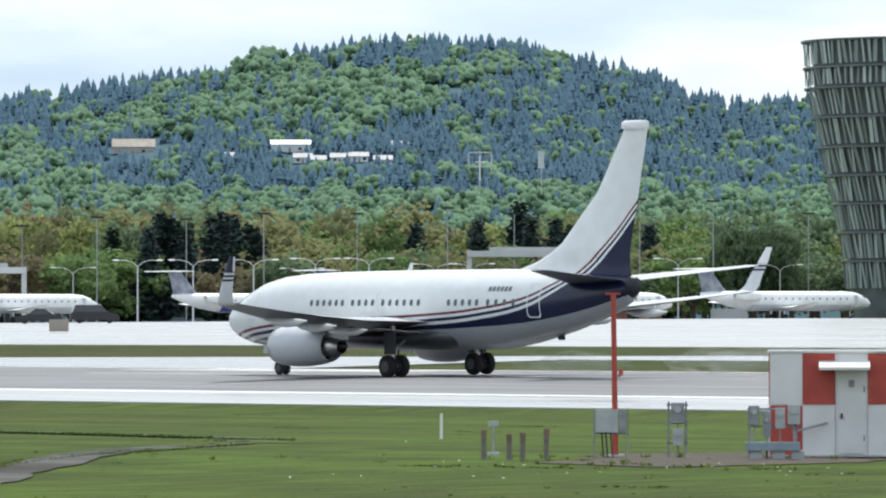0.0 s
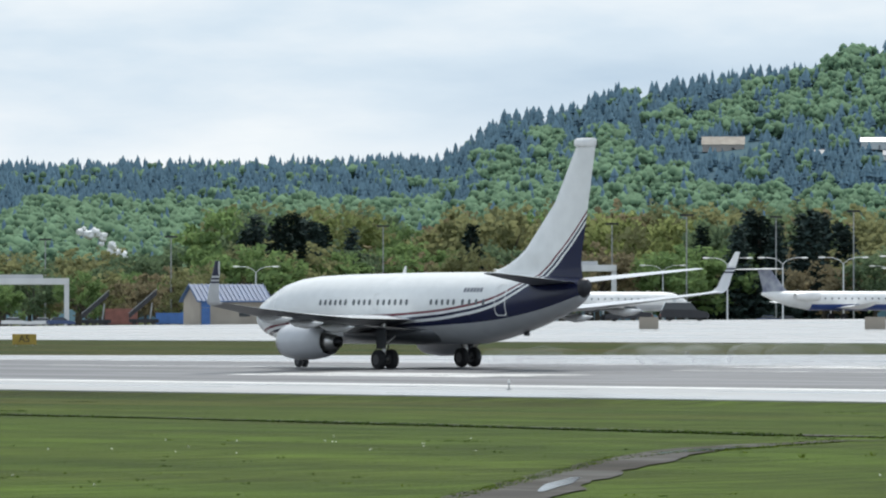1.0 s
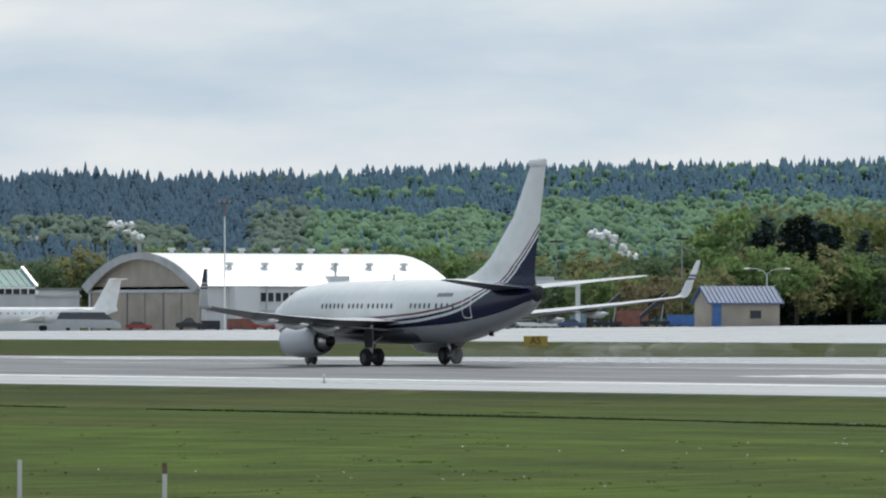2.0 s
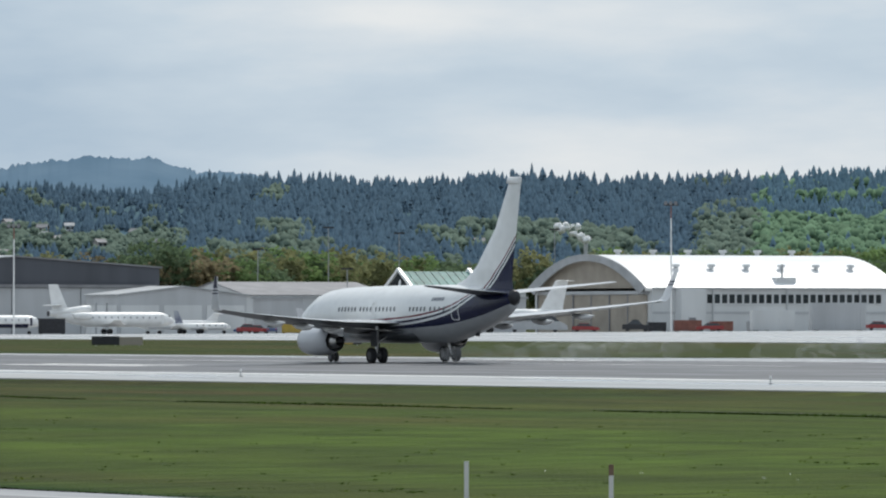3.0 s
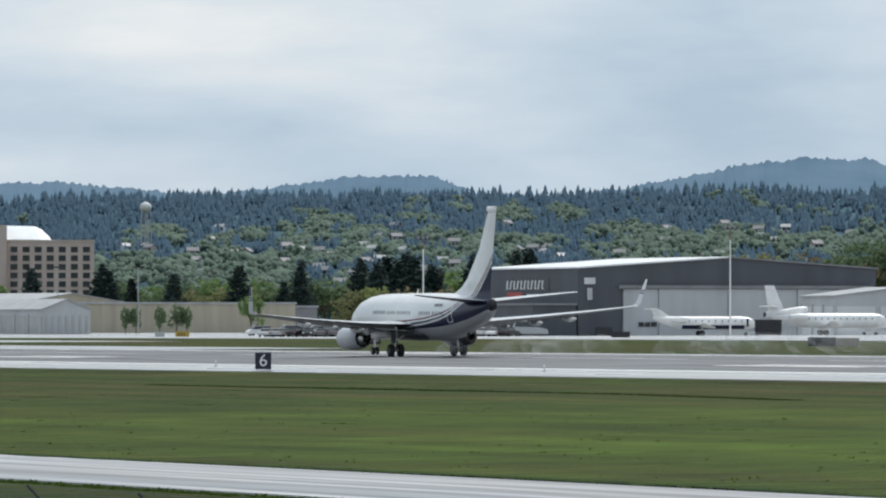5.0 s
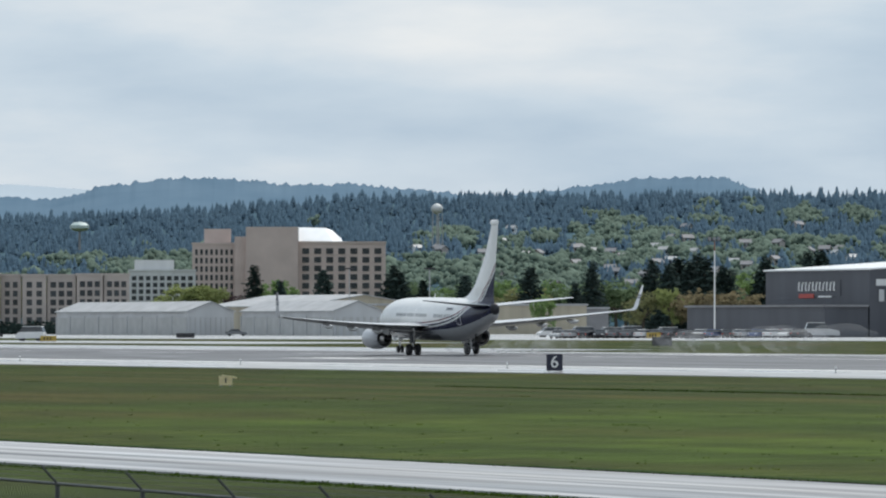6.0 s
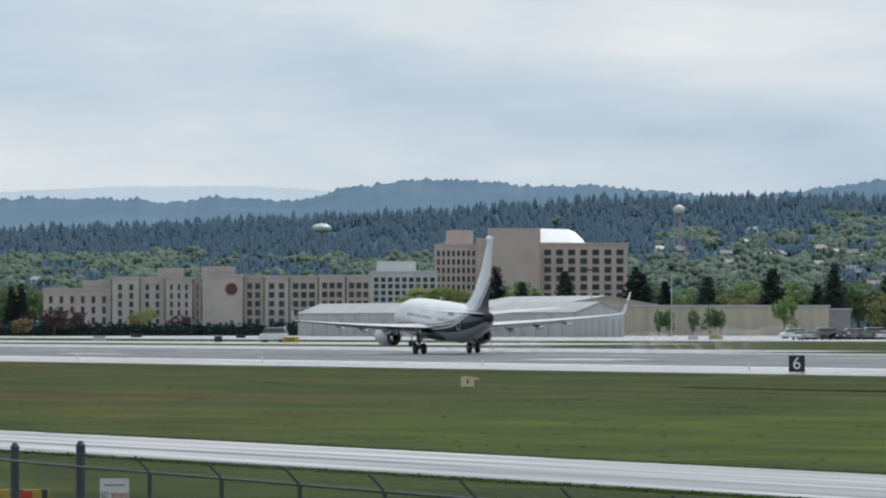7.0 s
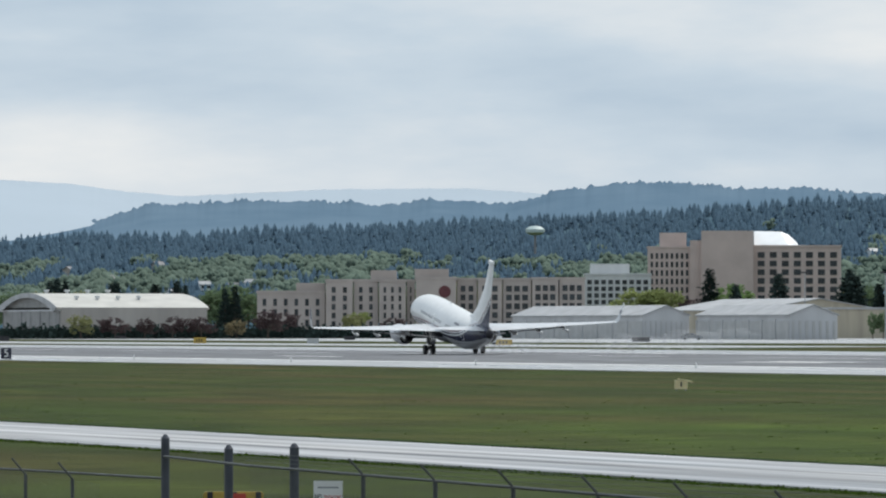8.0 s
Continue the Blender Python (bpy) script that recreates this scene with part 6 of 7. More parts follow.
PALE_BELLY = mat("pale_grey_belly", (0.55, 0.56, 0.58), 0.35, noise_scale=0.5, vary=0.08)
BLUE_TAIL = mat("blue_tail_paint", (0.02, 0.05, 0.20), 0.35, noise_scale=0.6, color2=(0.03, 0.07, 0.26))
GREY_TAIL = mat("grey_blue_tail", (0.10, 0.11, 0.18), 0.4, noise_scale=0.7, color2=(0.40, 0.42, 0.46))
for u, tail, belly, d in ((25, BLUE_TAIL, PALE_BELLY, 1015), (450, GREY_TAIL, BLUE_TAIL, 1020), (712, BLUE_TAIL, PALE_BELLY, 1010), (1040, BLUE_TAIL, PALE_BELLY, 1010), (1388, GREY_TAIL, PALE_BELLY, 1000)):
    jet("regional_jet", "white regional jet with a dark blue tail parked on the apron", park(u, d, 36), 29.5, 1.35, tail, belly, group="parked regional jets")
jet("business_jet", "large white business jet with a pointed nose", park(-1882, 1150, 172), 27, 1.25, WHITE, WHITE, True, 8.2, 26, group="parked business jets")
jet("business_jet", "small white business jet with a dark stripe", park(-2756, 1210, 14), 18.5, 1.08, WHITE, NAVY, group="parked business jets")
jet("business_jet", "tall-tailed white three-engined business jet beside the hangar", park(-2538, 1195, 20), 22, 1.22, WHITE, WHITE, False, 8.2, 19, group="parked business jets", trijet=True)
jet("business_jet", "small white propeller twin with a dark-tipped fin", park(-2378, 1230, 15), 10.0, 0.62, GREY_TAIL, PALE_BELLY, False, 3.9, 11, "none", group="parked business jets")
jet("business_jet", "small white twin with a striped fin", park(-2140, 1230, 8), 14.0, 0.75, PALE_BELLY, PALE_BELLY, False, 4.3, 16, "none", group="parked business jets")
jet("business_jet", "white business jet nosed towards the hangar", park(-2420, 1260, 160), 15, 0.8, WHITE, PALE_BELLY, group="parked business jets")


# ---- vehicles ----
def car(name, label, m, paint, L=4.5, H=1.45, W=1.8, bonnet=0.25, boot=0.2, cabin_paint=None, group=""):
    c = thing(name, label, "vehicle", m, group)
    body = [(-0.5, 0.35), (-0.5, 0.62), (-0.5 + 0.03, 0.66), (-0.5 + boot, 0.68), (0.5 - bonnet, 0.66), (0.5 - 0.05, 0.58), (0.5, 0.5), (0.5, 0.32)]
    part("body", loft([[(L * x, y, 0.2 + (H - 0.2) * (z - 0.3) / 0.7 + 0.1) for x, z in body] for y in (-W / 2, W / 2)]), paint, c)
    zb = 0.3 + (H - 0.2) * 0.36 / 0.7
    cab = [(-0.5 + boot * 0.6, 0), (-0.5 + boot + 0.05, 1), (0.5 - bonnet - 0.14, 1), (0.5 - bonnet, 0)]
    part("glazing", loft([[(L * x, y * (0.5 - 0.08 * z) * W * 2 * 0.5, zb + (H - zb - 0.06) * z) for x, z in cab] for y in (-0.96, 0.96)]), GLASS_DARK, c)
    part("roof", loft([[(L * (-0.5 + boot + 0.03), y, H - 0.07), (L * (0.5 - bonnet - 0.12), y, H - 0.07), (L * (0.5 - bonnet - 0.15), y, H), (L * (-0.5 + boot + 0.07), y, H)] for y in (-W * 0.43, W * 0.43)]), cabin_paint or paint, c)
    for x in (-0.31, 0.31):
        for y in (-1, 1):
            part("wheel", loft([[(L * x + 0.33 * math.sin(2 * math.pi * i / 14), y * W * 0.42 + dy, 0.33 + 0.33 * math.cos(2 * math.pi * i / 14)) for i in range(14)] for dy in (-0.12, 0.13)]), TYRE, c)
    for y in (-0.36, 0.36):
        part("headlight", box(L * 0.5 - 0.05, L * 0.5 + 0.02, y * W * 2 * 0.5 - 0.15, y * W + 0.15, 0.62, 0.75), WHITE, c)
        part("tail_light", box(-L * 0.5 - 0.02, -L * 0.5 + 0.05, y * W - 0.12, y * W + 0.12, 0.65, 0.82), RED, c)
    return c


PAINTS = [mat("car_paint_" + n, c_, 0.25, noise_scale=1.5, vary=0.06) for n, c_ in (("white", (0.7, 0.7, 0.7)), ("silver", (0.42, 0.43, 0.44)), ("black", (0.02, 0.02, 0.025)), ("red", (0.28, 0.03, 0.03)), ("grey", (0.14, 0.15, 0.16)), ("blue", (0.05, 0.08, 0.18)))]
WORDS = ["white", "silver", "black", "dark red", "grey", "dark blue"]
car("pickup_truck", "black crew-cab truck parked on the apron", park(70, 955, 175), PAINTS[2], 6.2, 2.0, 2.0, 0.28, 0.3)
car("service_truck", "black service truck with a white top", park(168, 955, 4), PAINTS[2], 6.4, 2.5, 2.1, 0.24, 0.05, WHITE)
kinds = [car("parked_car", f"{WORDS[k]} parked car in a row behind the apron", park(-3515 + 27 * k, 1310, 70 + 180 * (k % 2)), PAINTS[k], group="parked cars") for k in range(6)]
rng = random.Random(11)
for i in range(52):
    u = -3530 + 8.4 * i + rng.uniform(-2, 2)
    copy_thing(kinds[rng.choice((0, 1, 0, 1, 2, 3, 4, 5, 1, 2))], park(u, 1180 + 42 * (i % 3), rng.choice((62, 70, 245, 252)) + rng.uniform(-6, 6)))
for u, dd, tn in ((-1015, 1150, 0), (-970, 1165, 180), (-935, 1150, 5), (-1100, 1160, 0), (-1060, 1170, 180), (-1180, 1150, 0), (320, 1150, 0), (345, 1160, 180), (-2280, 1220, 0), (-2255, 1215, 90), (-2300, 1225, 180), (-4100, 1480, 0), (-1700, 1180, 0), (-1480, 1175, 180)):
    copy_thing(kinds[rng.randrange(6)], park(u, dd, tn))
car("white_van", "small white van driving on the far taxiway", park(-4463, 1120, 165), PAINTS[0], 4.4, 2.3, 1.9, 0.12, 0.02, WHITE)
car("hangar_truck", "pale pickup with a white box body", park(-3065, 1230, 5), PAINTS[1], 6.0, 2.6, 2.1, 0.28, 0.05, WHITE)
car("red_car", "bright red compact car beside the small jets", park(-2295, 1190, 0), PAINTS[3], 4.2, 1.6)


def belt_loader(u, d, tn):
    b = thing("belt_loader", "dark belt loader with its conveyor raised", "loader", park(u, d, tn))
    part("chassis", box(-2.2, 2.2, -0.8, 0.8, 0.35, 0.9, 0.05), DARK, b)
    part("conveyor", loft([[(-2.2, y, 0.9), (1.9, y, 4.4), (1.9, y, 5.2), (-2.2, y, 1.7)] for y in (-0.7, 0.7)]), DARK, b)
    part("guard_rail", loft([[(-2.2, -0.78, 1.72), (1.9, -0.78, 5.22), (1.9, -0.78, 5.34), (-2.2, -0.78, 1.84)], [(-2.2, -0.71, 1.72), (1.9, -0.71, 5.22), (1.9, -0.71, 5.34), (-2.2, -0.71, 1.84)]]), METAL, b)
    part("prop", tube((0.9, 0, 0.9), (1.2, 0, 3.3), 0.1, None, 8), METAL, b)
    for x in (-1.4, 1.4):
        for y in (-0.75, 0.75):
            part("wheel", loft([[(x + 0.35 * math.sin(2 * math.pi * i / 12), y + dy, 0.35 + 0.35 * math.cos(2 * math.pi * i / 12)) for i in range(12)] for dy in (-0.12, 0.12)]), TYRE, b)


car("fuel_truck", "long pale fuel truck parked beside the business jet", park(-1790, 1110, 0), PAINTS[1], 10.0, 2.9, 2.3, 0.12, 0.02, WHITE)
car("tow_tractor", "low dark tow tractor on the apron", park(-1610, 1130, 0), PAINTS[2], 4.5, 1.9, 2.0, 0.3, 0.3)
for u, w, h in ((-3545, 4.6, 1.9), (-3490, 4.9, 2.0), (-3440, 4.6, 1.9), (-3405, 4.9, 2.1), (-3340, 4.6, 1.9)):
    car("parked_van", "white van among the parked cars", park(u, 1345, 30 if w > 5 else 200), PAINTS[0], w, h, 2.2, 0.14, 0.03, WHITE)
belt_loader(-872, 1080, 0)
belt_loader(-788, 1060, 0)


def container(u, d, w, h, m_, label, tn=0):
    c = thing("cargo_container", label, "container", park(u, d, tn))
    part("shell", box(-w / 2, w / 2, -1.2, 1.2, 0.15, h, 0.04), m_, c)
    for i in range(int(w / 0.6)):
        x = -w / 2 + 0.3 + 0.6 * i
        part("rib", box(x - 0.08, x + 0.08, -1.26, -1.2, 0.25, h - 0.1), m_, c)
    for x in (-w * 0.4, w * 0.4):
        part("skid", box(x - 0.2, x + 0.2, -1.1, 1.1, 0, 0.15), DARK, c)


container(-828, 1110, 5.0, 2.6, BRICK_RED, "rust-red ribbed cargo container")
container(-742, 1070, 4.2, 1.8, BLUE, "low blue ribbed equipment container")
container(-2935, 1240, 3.0, 1.5, DARK, "low dark equipment bin beside the hangar")
for u in (640, 690, 735, 1090, 1150):
    container(u, 1110, 3.6, 1.7, BRICK_RED, "low rust-red baggage cart on the apron")
for u, w, h, m_, lab in ((-1520, 4.4, 1.9, BRICK_RED, "faded red ground cart before the arched hangar"), (-1460, 3.6, 1.7, BRICK_RED, "faded red service cart before the arched hangar"), (-1395, 3.6, 1.7, ROOF_PALE, "pale equipment cart before the arched hangar"), (-1575, 3.0, 1.6, DARK, "dark tow cart before the arched hangar")):
    container(u, 1195, w, h, m_, lab, 8)
container(-2644, 1185, 4.4, 2.6, DARK, "dark box-shaped ground cart behind the trijet")
container(-2220, 1215, 3.4, 1.6, YELLOW, "yellow striped ground power cart")
container(-1370, 1180, 7.0, 3.4, WALL_WHITE, "white box trailer behind the apron", 12)
container(-1255, 1180, 9.0, 4.6, WALL_GREY, "pale grey box truck body behind the apron", 15)
container(1290, 1080, 5.5, 2.0, WALL_GREY, "pale service van body beside the jets")


# ---- lamps and poles ----
LAMP_GREY = mat("lamp_grey", (0.58, 0.60, 0.61), 0.5, noise_scale=2, vary=0.08)


def street_lamp(m, h=9.0):
    s = thing("street_lamp", "tall grey street lamp with two curved arms", "street lamp", m, "street lamps")
    part("pole", tube((0, 0, 0), (0, 0, h - 1.0), 0.13, 0.09, 10), LAMP_GREY, s)
    for k in (1, -1):
        bm = bmesh.new()
        pts = [(0, 0, h - 1.0), (k * 0.7, 0, h - 0.35), (k * 1.7, 0, h - 0.05), (k * 2.9, 0, h)]
        for a, b in zip(pts, pts[1:]):
            add_tube(bm, a, b, 0.05, 0.045, 8)
        arm = part("arm", bm, LAMP_GREY, s)
        part("lamp_head", loft([ring_x(x, h - 0.02, ry, rz, 10) for x, ry, rz in ((k * 2.7, 0.06, 0.04), (k * 3.0, 0.2, 0.11), (k * 3.5, 0.2, 0.12), (k * 3.8, 0.08, 0.05))]), WHITE, arm, "pale lamp head")
    return s


def on_site(u, d, z=None):
    p = site(u, d)
    return pose(p.x, p.y, ground_z(p.x, p.y) if z is None else z, 0, 0, facing(u))


lamp0 = street_lamp(on_site(244, 1090), 9.8)
for u, d in ((342, 1090), (449, 1090), (558, 1080), (653, 1080), (130, 1180), (535, 1200), (770, 1150), (835, 1150), (1200, 1100), (-590, 1180), (1380, 1180)):
    copy_thing(lamp0, on_site(u, d))


def tall_pole(u, d, v_top, label, red=False, heads=0):
    p = site(u, d)
    z = ground_z(p.x, p.y)
    h = up(v_top, d) - z
    t = thing("light_mast", label, "mast", pose(p.x, p.y, z, 0, 0, facing(u)), "light masts")
    part("pole", tube((0, 0, 0), (0, 0, h * (0.9 if red else 1)), 0.15, 0.10, 10), WHITE if red else METAL, t)
    if red:
        part("upper_pole", tube((0, 0, h * 0.9), (0, 0, h), 0.1, 0.1, 10), BRICK_RED, t)
    part("head_bar", box(-1.2, 1.2, -0.15, 0.15, h, h + 0.35), DARK, t)
    for k in range(heads):
        part("floodlight", box(-1.1 + 0.8 * k, -0.6 + 0.8 * k, -0.4, 0.2, h + 0.1, h + 0.7), ROOF_GREY, t)


for u, d, v in ((40, 1350, 402), (172, 1280, 387), (467, 1280, 380), (632, 1400, 380), (792, 1300, 370), (910, 1400, 380), (1132, 1300, 355), (1262, 1300, 358), (1430, 1400, 380), (-365, 1400, 406), (-740, 1350, 425), (-962, 1400, 430), (330, 1380, 390)):
    tall_pole(u, d, v, "slim dark pole with a crossbar head beside the trees")
for u, d, v in ((-1549, 1180, 362), (-2711, 1180, 402), (-3254, 1250, 420)):
    tall_pole(u, d, v, "tall white apron mast with a red top", True, 3)
for u, d, v in ((-2155, 1600, 402), (-2280, 1600, 440), (-2030, 1600, 412), (-2122, 1500, 475), (-1755, 1650, 405), (-3758, 1500, 470), (-3900, 1700, 470)):
    tall_pole(u, d, v, "thin pale lamp mast behind the buildings")


# ---- nearer trees ----
BARK = mat("bark", (0.09, 0.075, 0.06), 0.95, noise_scale=2, vary=0.3)
LEAVES = [mat("leaves_" + n, c_, 0.9, island=0.22, obj_random=0.0, spec=0.1) for n, c_ in (("olive", (0.225, 0.235, 0.115)), ("fresh_green", (0.17, 0.255, 0.10)), ("russet", (0.225, 0.195, 0.12)), ("dull_green", (0.145, 0.205, 0.115)), ("purple", (0.085, 0.062, 0.064)), ("yellow_green", (0.24, 0.28, 0.11)))]
for leaf in LEAVES:
    see_through(leaf, 0.5)
FIR = mat("fir_needles", (0.038, 0.058, 0.052), 0.95, island=0.45, spec=0.08)


def leaf_cards(rng, centres, size, per=5):
    """Crowded little leaf sprays round many centres."""
    v, f = [], []
    for c in centres:
        for _ in range(per):
            p = Vector(c) + Vector((rng.gauss(0, 1), rng.gauss(0, 1), rng.gauss(0, 0.8))) * size * 0.55
            a = Vector((rng.gauss(0, 1), rng.gauss(0, 1), rng.gauss(0, 1))).normalized()
            b = a.orthogonal().normalized()
            a, b = a * size * rng.uniform(0.35, 0.7), b * size * rng.uniform(0.25, 0.55)
            n = len(v)
            v += [p - a, p + b, p + a, p - b + a * 0.3]
            f += [(n, n + 1, n + 2), (n, n + 2, n + 3)]
    return v, f


def cards_mesh(name, v, f, material):
    me = bpy.data.meshes.new(name)
    me.from_pydata([tuple(p) for p in v], [], f)
    me.materials.append(material)
    return me


def broad_tree(seed, k, label, slim=1.0):
    rng = random.Random(seed)
    t = thing("tree", label, "tree")
    bm = bmesh.new()
    add_tube(bm, (0, 0, 0), (0.02, 0.01, 0.45), 0.03, 0.018, 8)
    centres = []
    for i in range(9):
        a, z = rng.uniform(0, 6.28), rng.uniform(0.35, 0.8)
        tip = Vector((0.3 * slim * math.cos(a), 0.3 * slim * math.sin(a), z))
        add_tube(bm, (0.015, 0, rng.uniform(0.22, 0.42)), tip, 0.012, 0.004, 5)
        r = rng.uniform(0.12, 0.22)
        for _ in range(16):
            d = Vector((rng.gauss(0, 1), rng.gauss(0, 1), rng.gauss(0, 1))).normalized() * r * rng.uniform(0.6, 1.05)
            centres.append(tip + Vector((d.x * slim, d.y * slim, d.z * 0.9)))
    for _ in range(40):
        d = Vector((rng.gauss(0, 1), rng.gauss(0, 1), rng.gauss(0, 1))).normalized() * rng.uniform(0.2, 0.3)
        centres.append(Vector((d.x * slim, d.y * slim, 0.66 + d.z * 1.1)))
    part("trunk", bm, BARK, t)
    v, f = leaf_cards(rng, centres, 0.052, 10)
    c = new("crown", cards_mesh("crown", v, f, LEAVES[k]))
    c.parent = t
    return t


def fir_tree(seed, label):
    rng = random.Random(seed)
    t = thing("fir_tree", label, "tree")
    part("trunk", tube((0, 0, 0), (0, 0, 0.9), 0.025, 0.004, 8), BARK, t)
    centres = []
    for i in range(34):
        z = 0.06 + 0.92 * (i / 34)
        r = (0.185 * (1 - z) + 0.004) * (0.70 + 0.45 * ((i * 0.37) % 1))
        for k in range(int(26 * (1 - z)) + 3):
            a = rng.uniform(0, 6.28)
            q = r * rng.uniform(0.45, 1.1)
            centres.append((q * math.cos(a), q * math.sin(a), z - 0.12 * q))
    v, f = leaf_cards(rng, centres, 0.028, 8)
    c = new("crown", cards_mesh("crown", v, f, FIR))
    c.parent = t
    return t


BROAD = [broad_tree(20 + k, k, lab, sl) for k, lab, sl in ((0, "olive broadleaf tree coming into leaf", 1.0), (1, "fresh green broadleaf tree behind the apron", 1.0), (2, "russet bare-looking tree in bud", 1.0), (3, "dull green broadleaf tree behind the buildings", 0.9), (4, "dark purple-leaved tree beside the hotel", 1.1), (5, "yellow-green spring tree in fresh leaf", 1.0))]
FIRS = [fir_tree(40 + k, "dark pointed fir tree behind the airfield") for k in range(3)]
used = set()


def plant(proto, u, d, v_top, width=1.0, v_base=None):
    """A tree at bearing u whose tip rises to v_top."""
    p = site(u, d)
    z = ground_z(p.x, p.y) if v_base is None else up(v_base, d)
    h = up(v_top, d) - z
    m = pose(p.x, p.y, z - 0.3, 0, 0, rng.uniform(0, 360))
    ob = proto if proto not in used else copy_thing(proto, m)
    used.add(proto)
    ob.matrix_basis = m @ Matrix.Diagonal((h * width, h * width, h, 1))
    return ob


# the belt behind the terminal
for i in range(105):
    u = -1090 + 26 * i + rng.uniform(-12, 12)
    if u > 1640:
        break
    low = u < -640
    k = rng.choice((3, 0, 1, 3) if low else (0, 0, 2, 0, 1, 5, 3) if u < 1120 else (1, 3, 1, 5))
    plant(BROAD[k], u, rng.uniform(1480, 1750), rng.uniform(352, 432) if not low else rng.uniform(430, 470), rng.uniform(0.8, 1.2))
    if rng.random() < 0.75:
        plant(BROAD[rng.choice((0, 3, 2, 1))], u + 12, rng.uniform(1400, 1470), rng.uniform(425, 465) if not low else rng.uniform(465, 500), rng.uniform(0.9, 1.4))
for u, v in ((285, 368), (310, 385), (262, 395), (392, 368), (415, 378), (440, 390), (735, 388), (845, 380), (920, 350), (940, 372), (985, 380), (-590, 378), (-560, 395), (-525, 374), (-500, 386), (-470, 395), (-420, 400), (-610, 405), (-210, 395), (1150, 390), (300, 375), (330, 392), (378, 376), (402, 372), (455, 396), (-545, 380), (-512, 380), (-485, 390), (200, 398), (1010, 392)):
    plant(rng.choice(FIRS), u, rng.uniform(1420, 1470), v, 1.6)
plant(BROAD[1], -583, 1380, 432, 1.25)
for u in (1292, 1312, 1336, 1360, 1378):
    plant(BROAD[3], u, 1400, rng.uniform(382, 395), 0.55)
# low woods behind the hangars
for i in range(150):
    u = -5500 + 30 * i + rng.uniform(-14, 14)
    if u > -1080:
        break
    v = float(np.interp(u, [-5500, -4900, -4300, -3700, -3100, -2400, -1800, -1100], [505, 500, 490, 500, 480, 440, 445, 440]))
    plant(BROAD[rng.choice((0, 3, 1, 2, 3, 0) if -3000 < u < -1500 else (1, 3, 0, 3) if u > -4000 else (3, 0, 2, 3))], u, rng.uniform(1900, 2050) if u > -3700 else rng.uniform(2650, 2800), v + rng.uniform(-14, 16), rng.uniform(0.9, 1.5))
for u, v, d in ((-3470, 450, 1850), (-3580, 462, 1850), (-3365, 448, 1850), (-3335, 455, 1830), (-3320, 446, 1850), (-3300, 452, 1840), (-3285, 436, 1850), (-3272, 445, 1830), (-3165, 442, 1850), (-3090, 432, 1850), (-3067, 432, 1860), (-3695, 476, 1850), (-3240, 458, 1840), (-3225, 465, 1840),
                (-4068, 458, 2050), (-3946, 466, 2050), (-3822, 458, 2050), (-3810, 470, 2050), (-4022, 486, 2050), (-3770, 485, 2000), (-3500, 490, 1900), (-5120, 482, 2300), (-5050, 486, 2350), (-5010, 480, 2350)):
    plant(rng.choice(FIRS), u, d, v, 1.15 * rng.uniform(1.35, 1.9))
for u, v, d, k, w in ((-2469, 412, 1900, 3, 1.15), (-3290, 500, 1700, 2, 1.3), (-3250, 505, 1700, 2, 1.3), (-3330, 498, 1700, 5, 0.9), (-3215, 500, 1700, 2, 1.2), (-3380, 505, 1700, 0, 1.0), (-3558, 512, 1560, 1, 0.7), (-3780, 535, 1560, 3, 0.6), (-3762, 533, 1560, 3, 0.6), (-3720, 533, 1570, 3, 0.55), (-3690, 530, 1560, 3, 0.8), (-3672, 535, 1560, 3, 0.6),
                      (-4190, 492, 2080, 5, 1.4), (-4150, 495, 2080, 5, 1.4), (-4125, 505, 2080, 4, 1.2), (-4030, 486, 2080, 1, 1.1), (-4824, 535, 1980, 4, 1.25), (-4700, 540, 2080, 0, 1.2), (-4690, 535, 2090, 5, 1.1), (-4630, 545, 2090, 4, 1.4), (-5180, 541, 1690, 0, 1.2), (-5120, 544, 1690, 4, 1.4), (-5068, 545, 1690, 4, 1.2), (-5018, 542, 1690, 4, 1.1), (-4968, 543, 1690, 4, 1.2), (-4905, 548, 1690, 2, 1.2), (-4850, 530, 1690, 4, 1.2),
                      (-2400, 445, 1900, 2, 1.2), (-2350, 450, 1900, 2, 1.2), (-2300, 452, 1900, 1, 1.2), (-1080, 470, 1350, 1, 1.0), (-980, 465, 1350, 3, 1.1), (-900, 480, 1300, 1, 1.0), (-1040, 505, 1300, 1, 1.2), (-860, 475, 1350, 0, 1.1), (-800, 490, 1300, 2, 1.1), (-700, 470, 1350, 0, 1.1)):
    plant(BROAD[k], u, d, v, w)


for u, v in ((-5235, 474), (-5222, 470), (-5208, 476), (-5128, 480), (-5116, 478), (-5012, 478), (-4996, 482), (-4925, 488), (-4908, 484)):
    plant(rng.choice(FIRS), u, 2300, v + 5, 1.35)


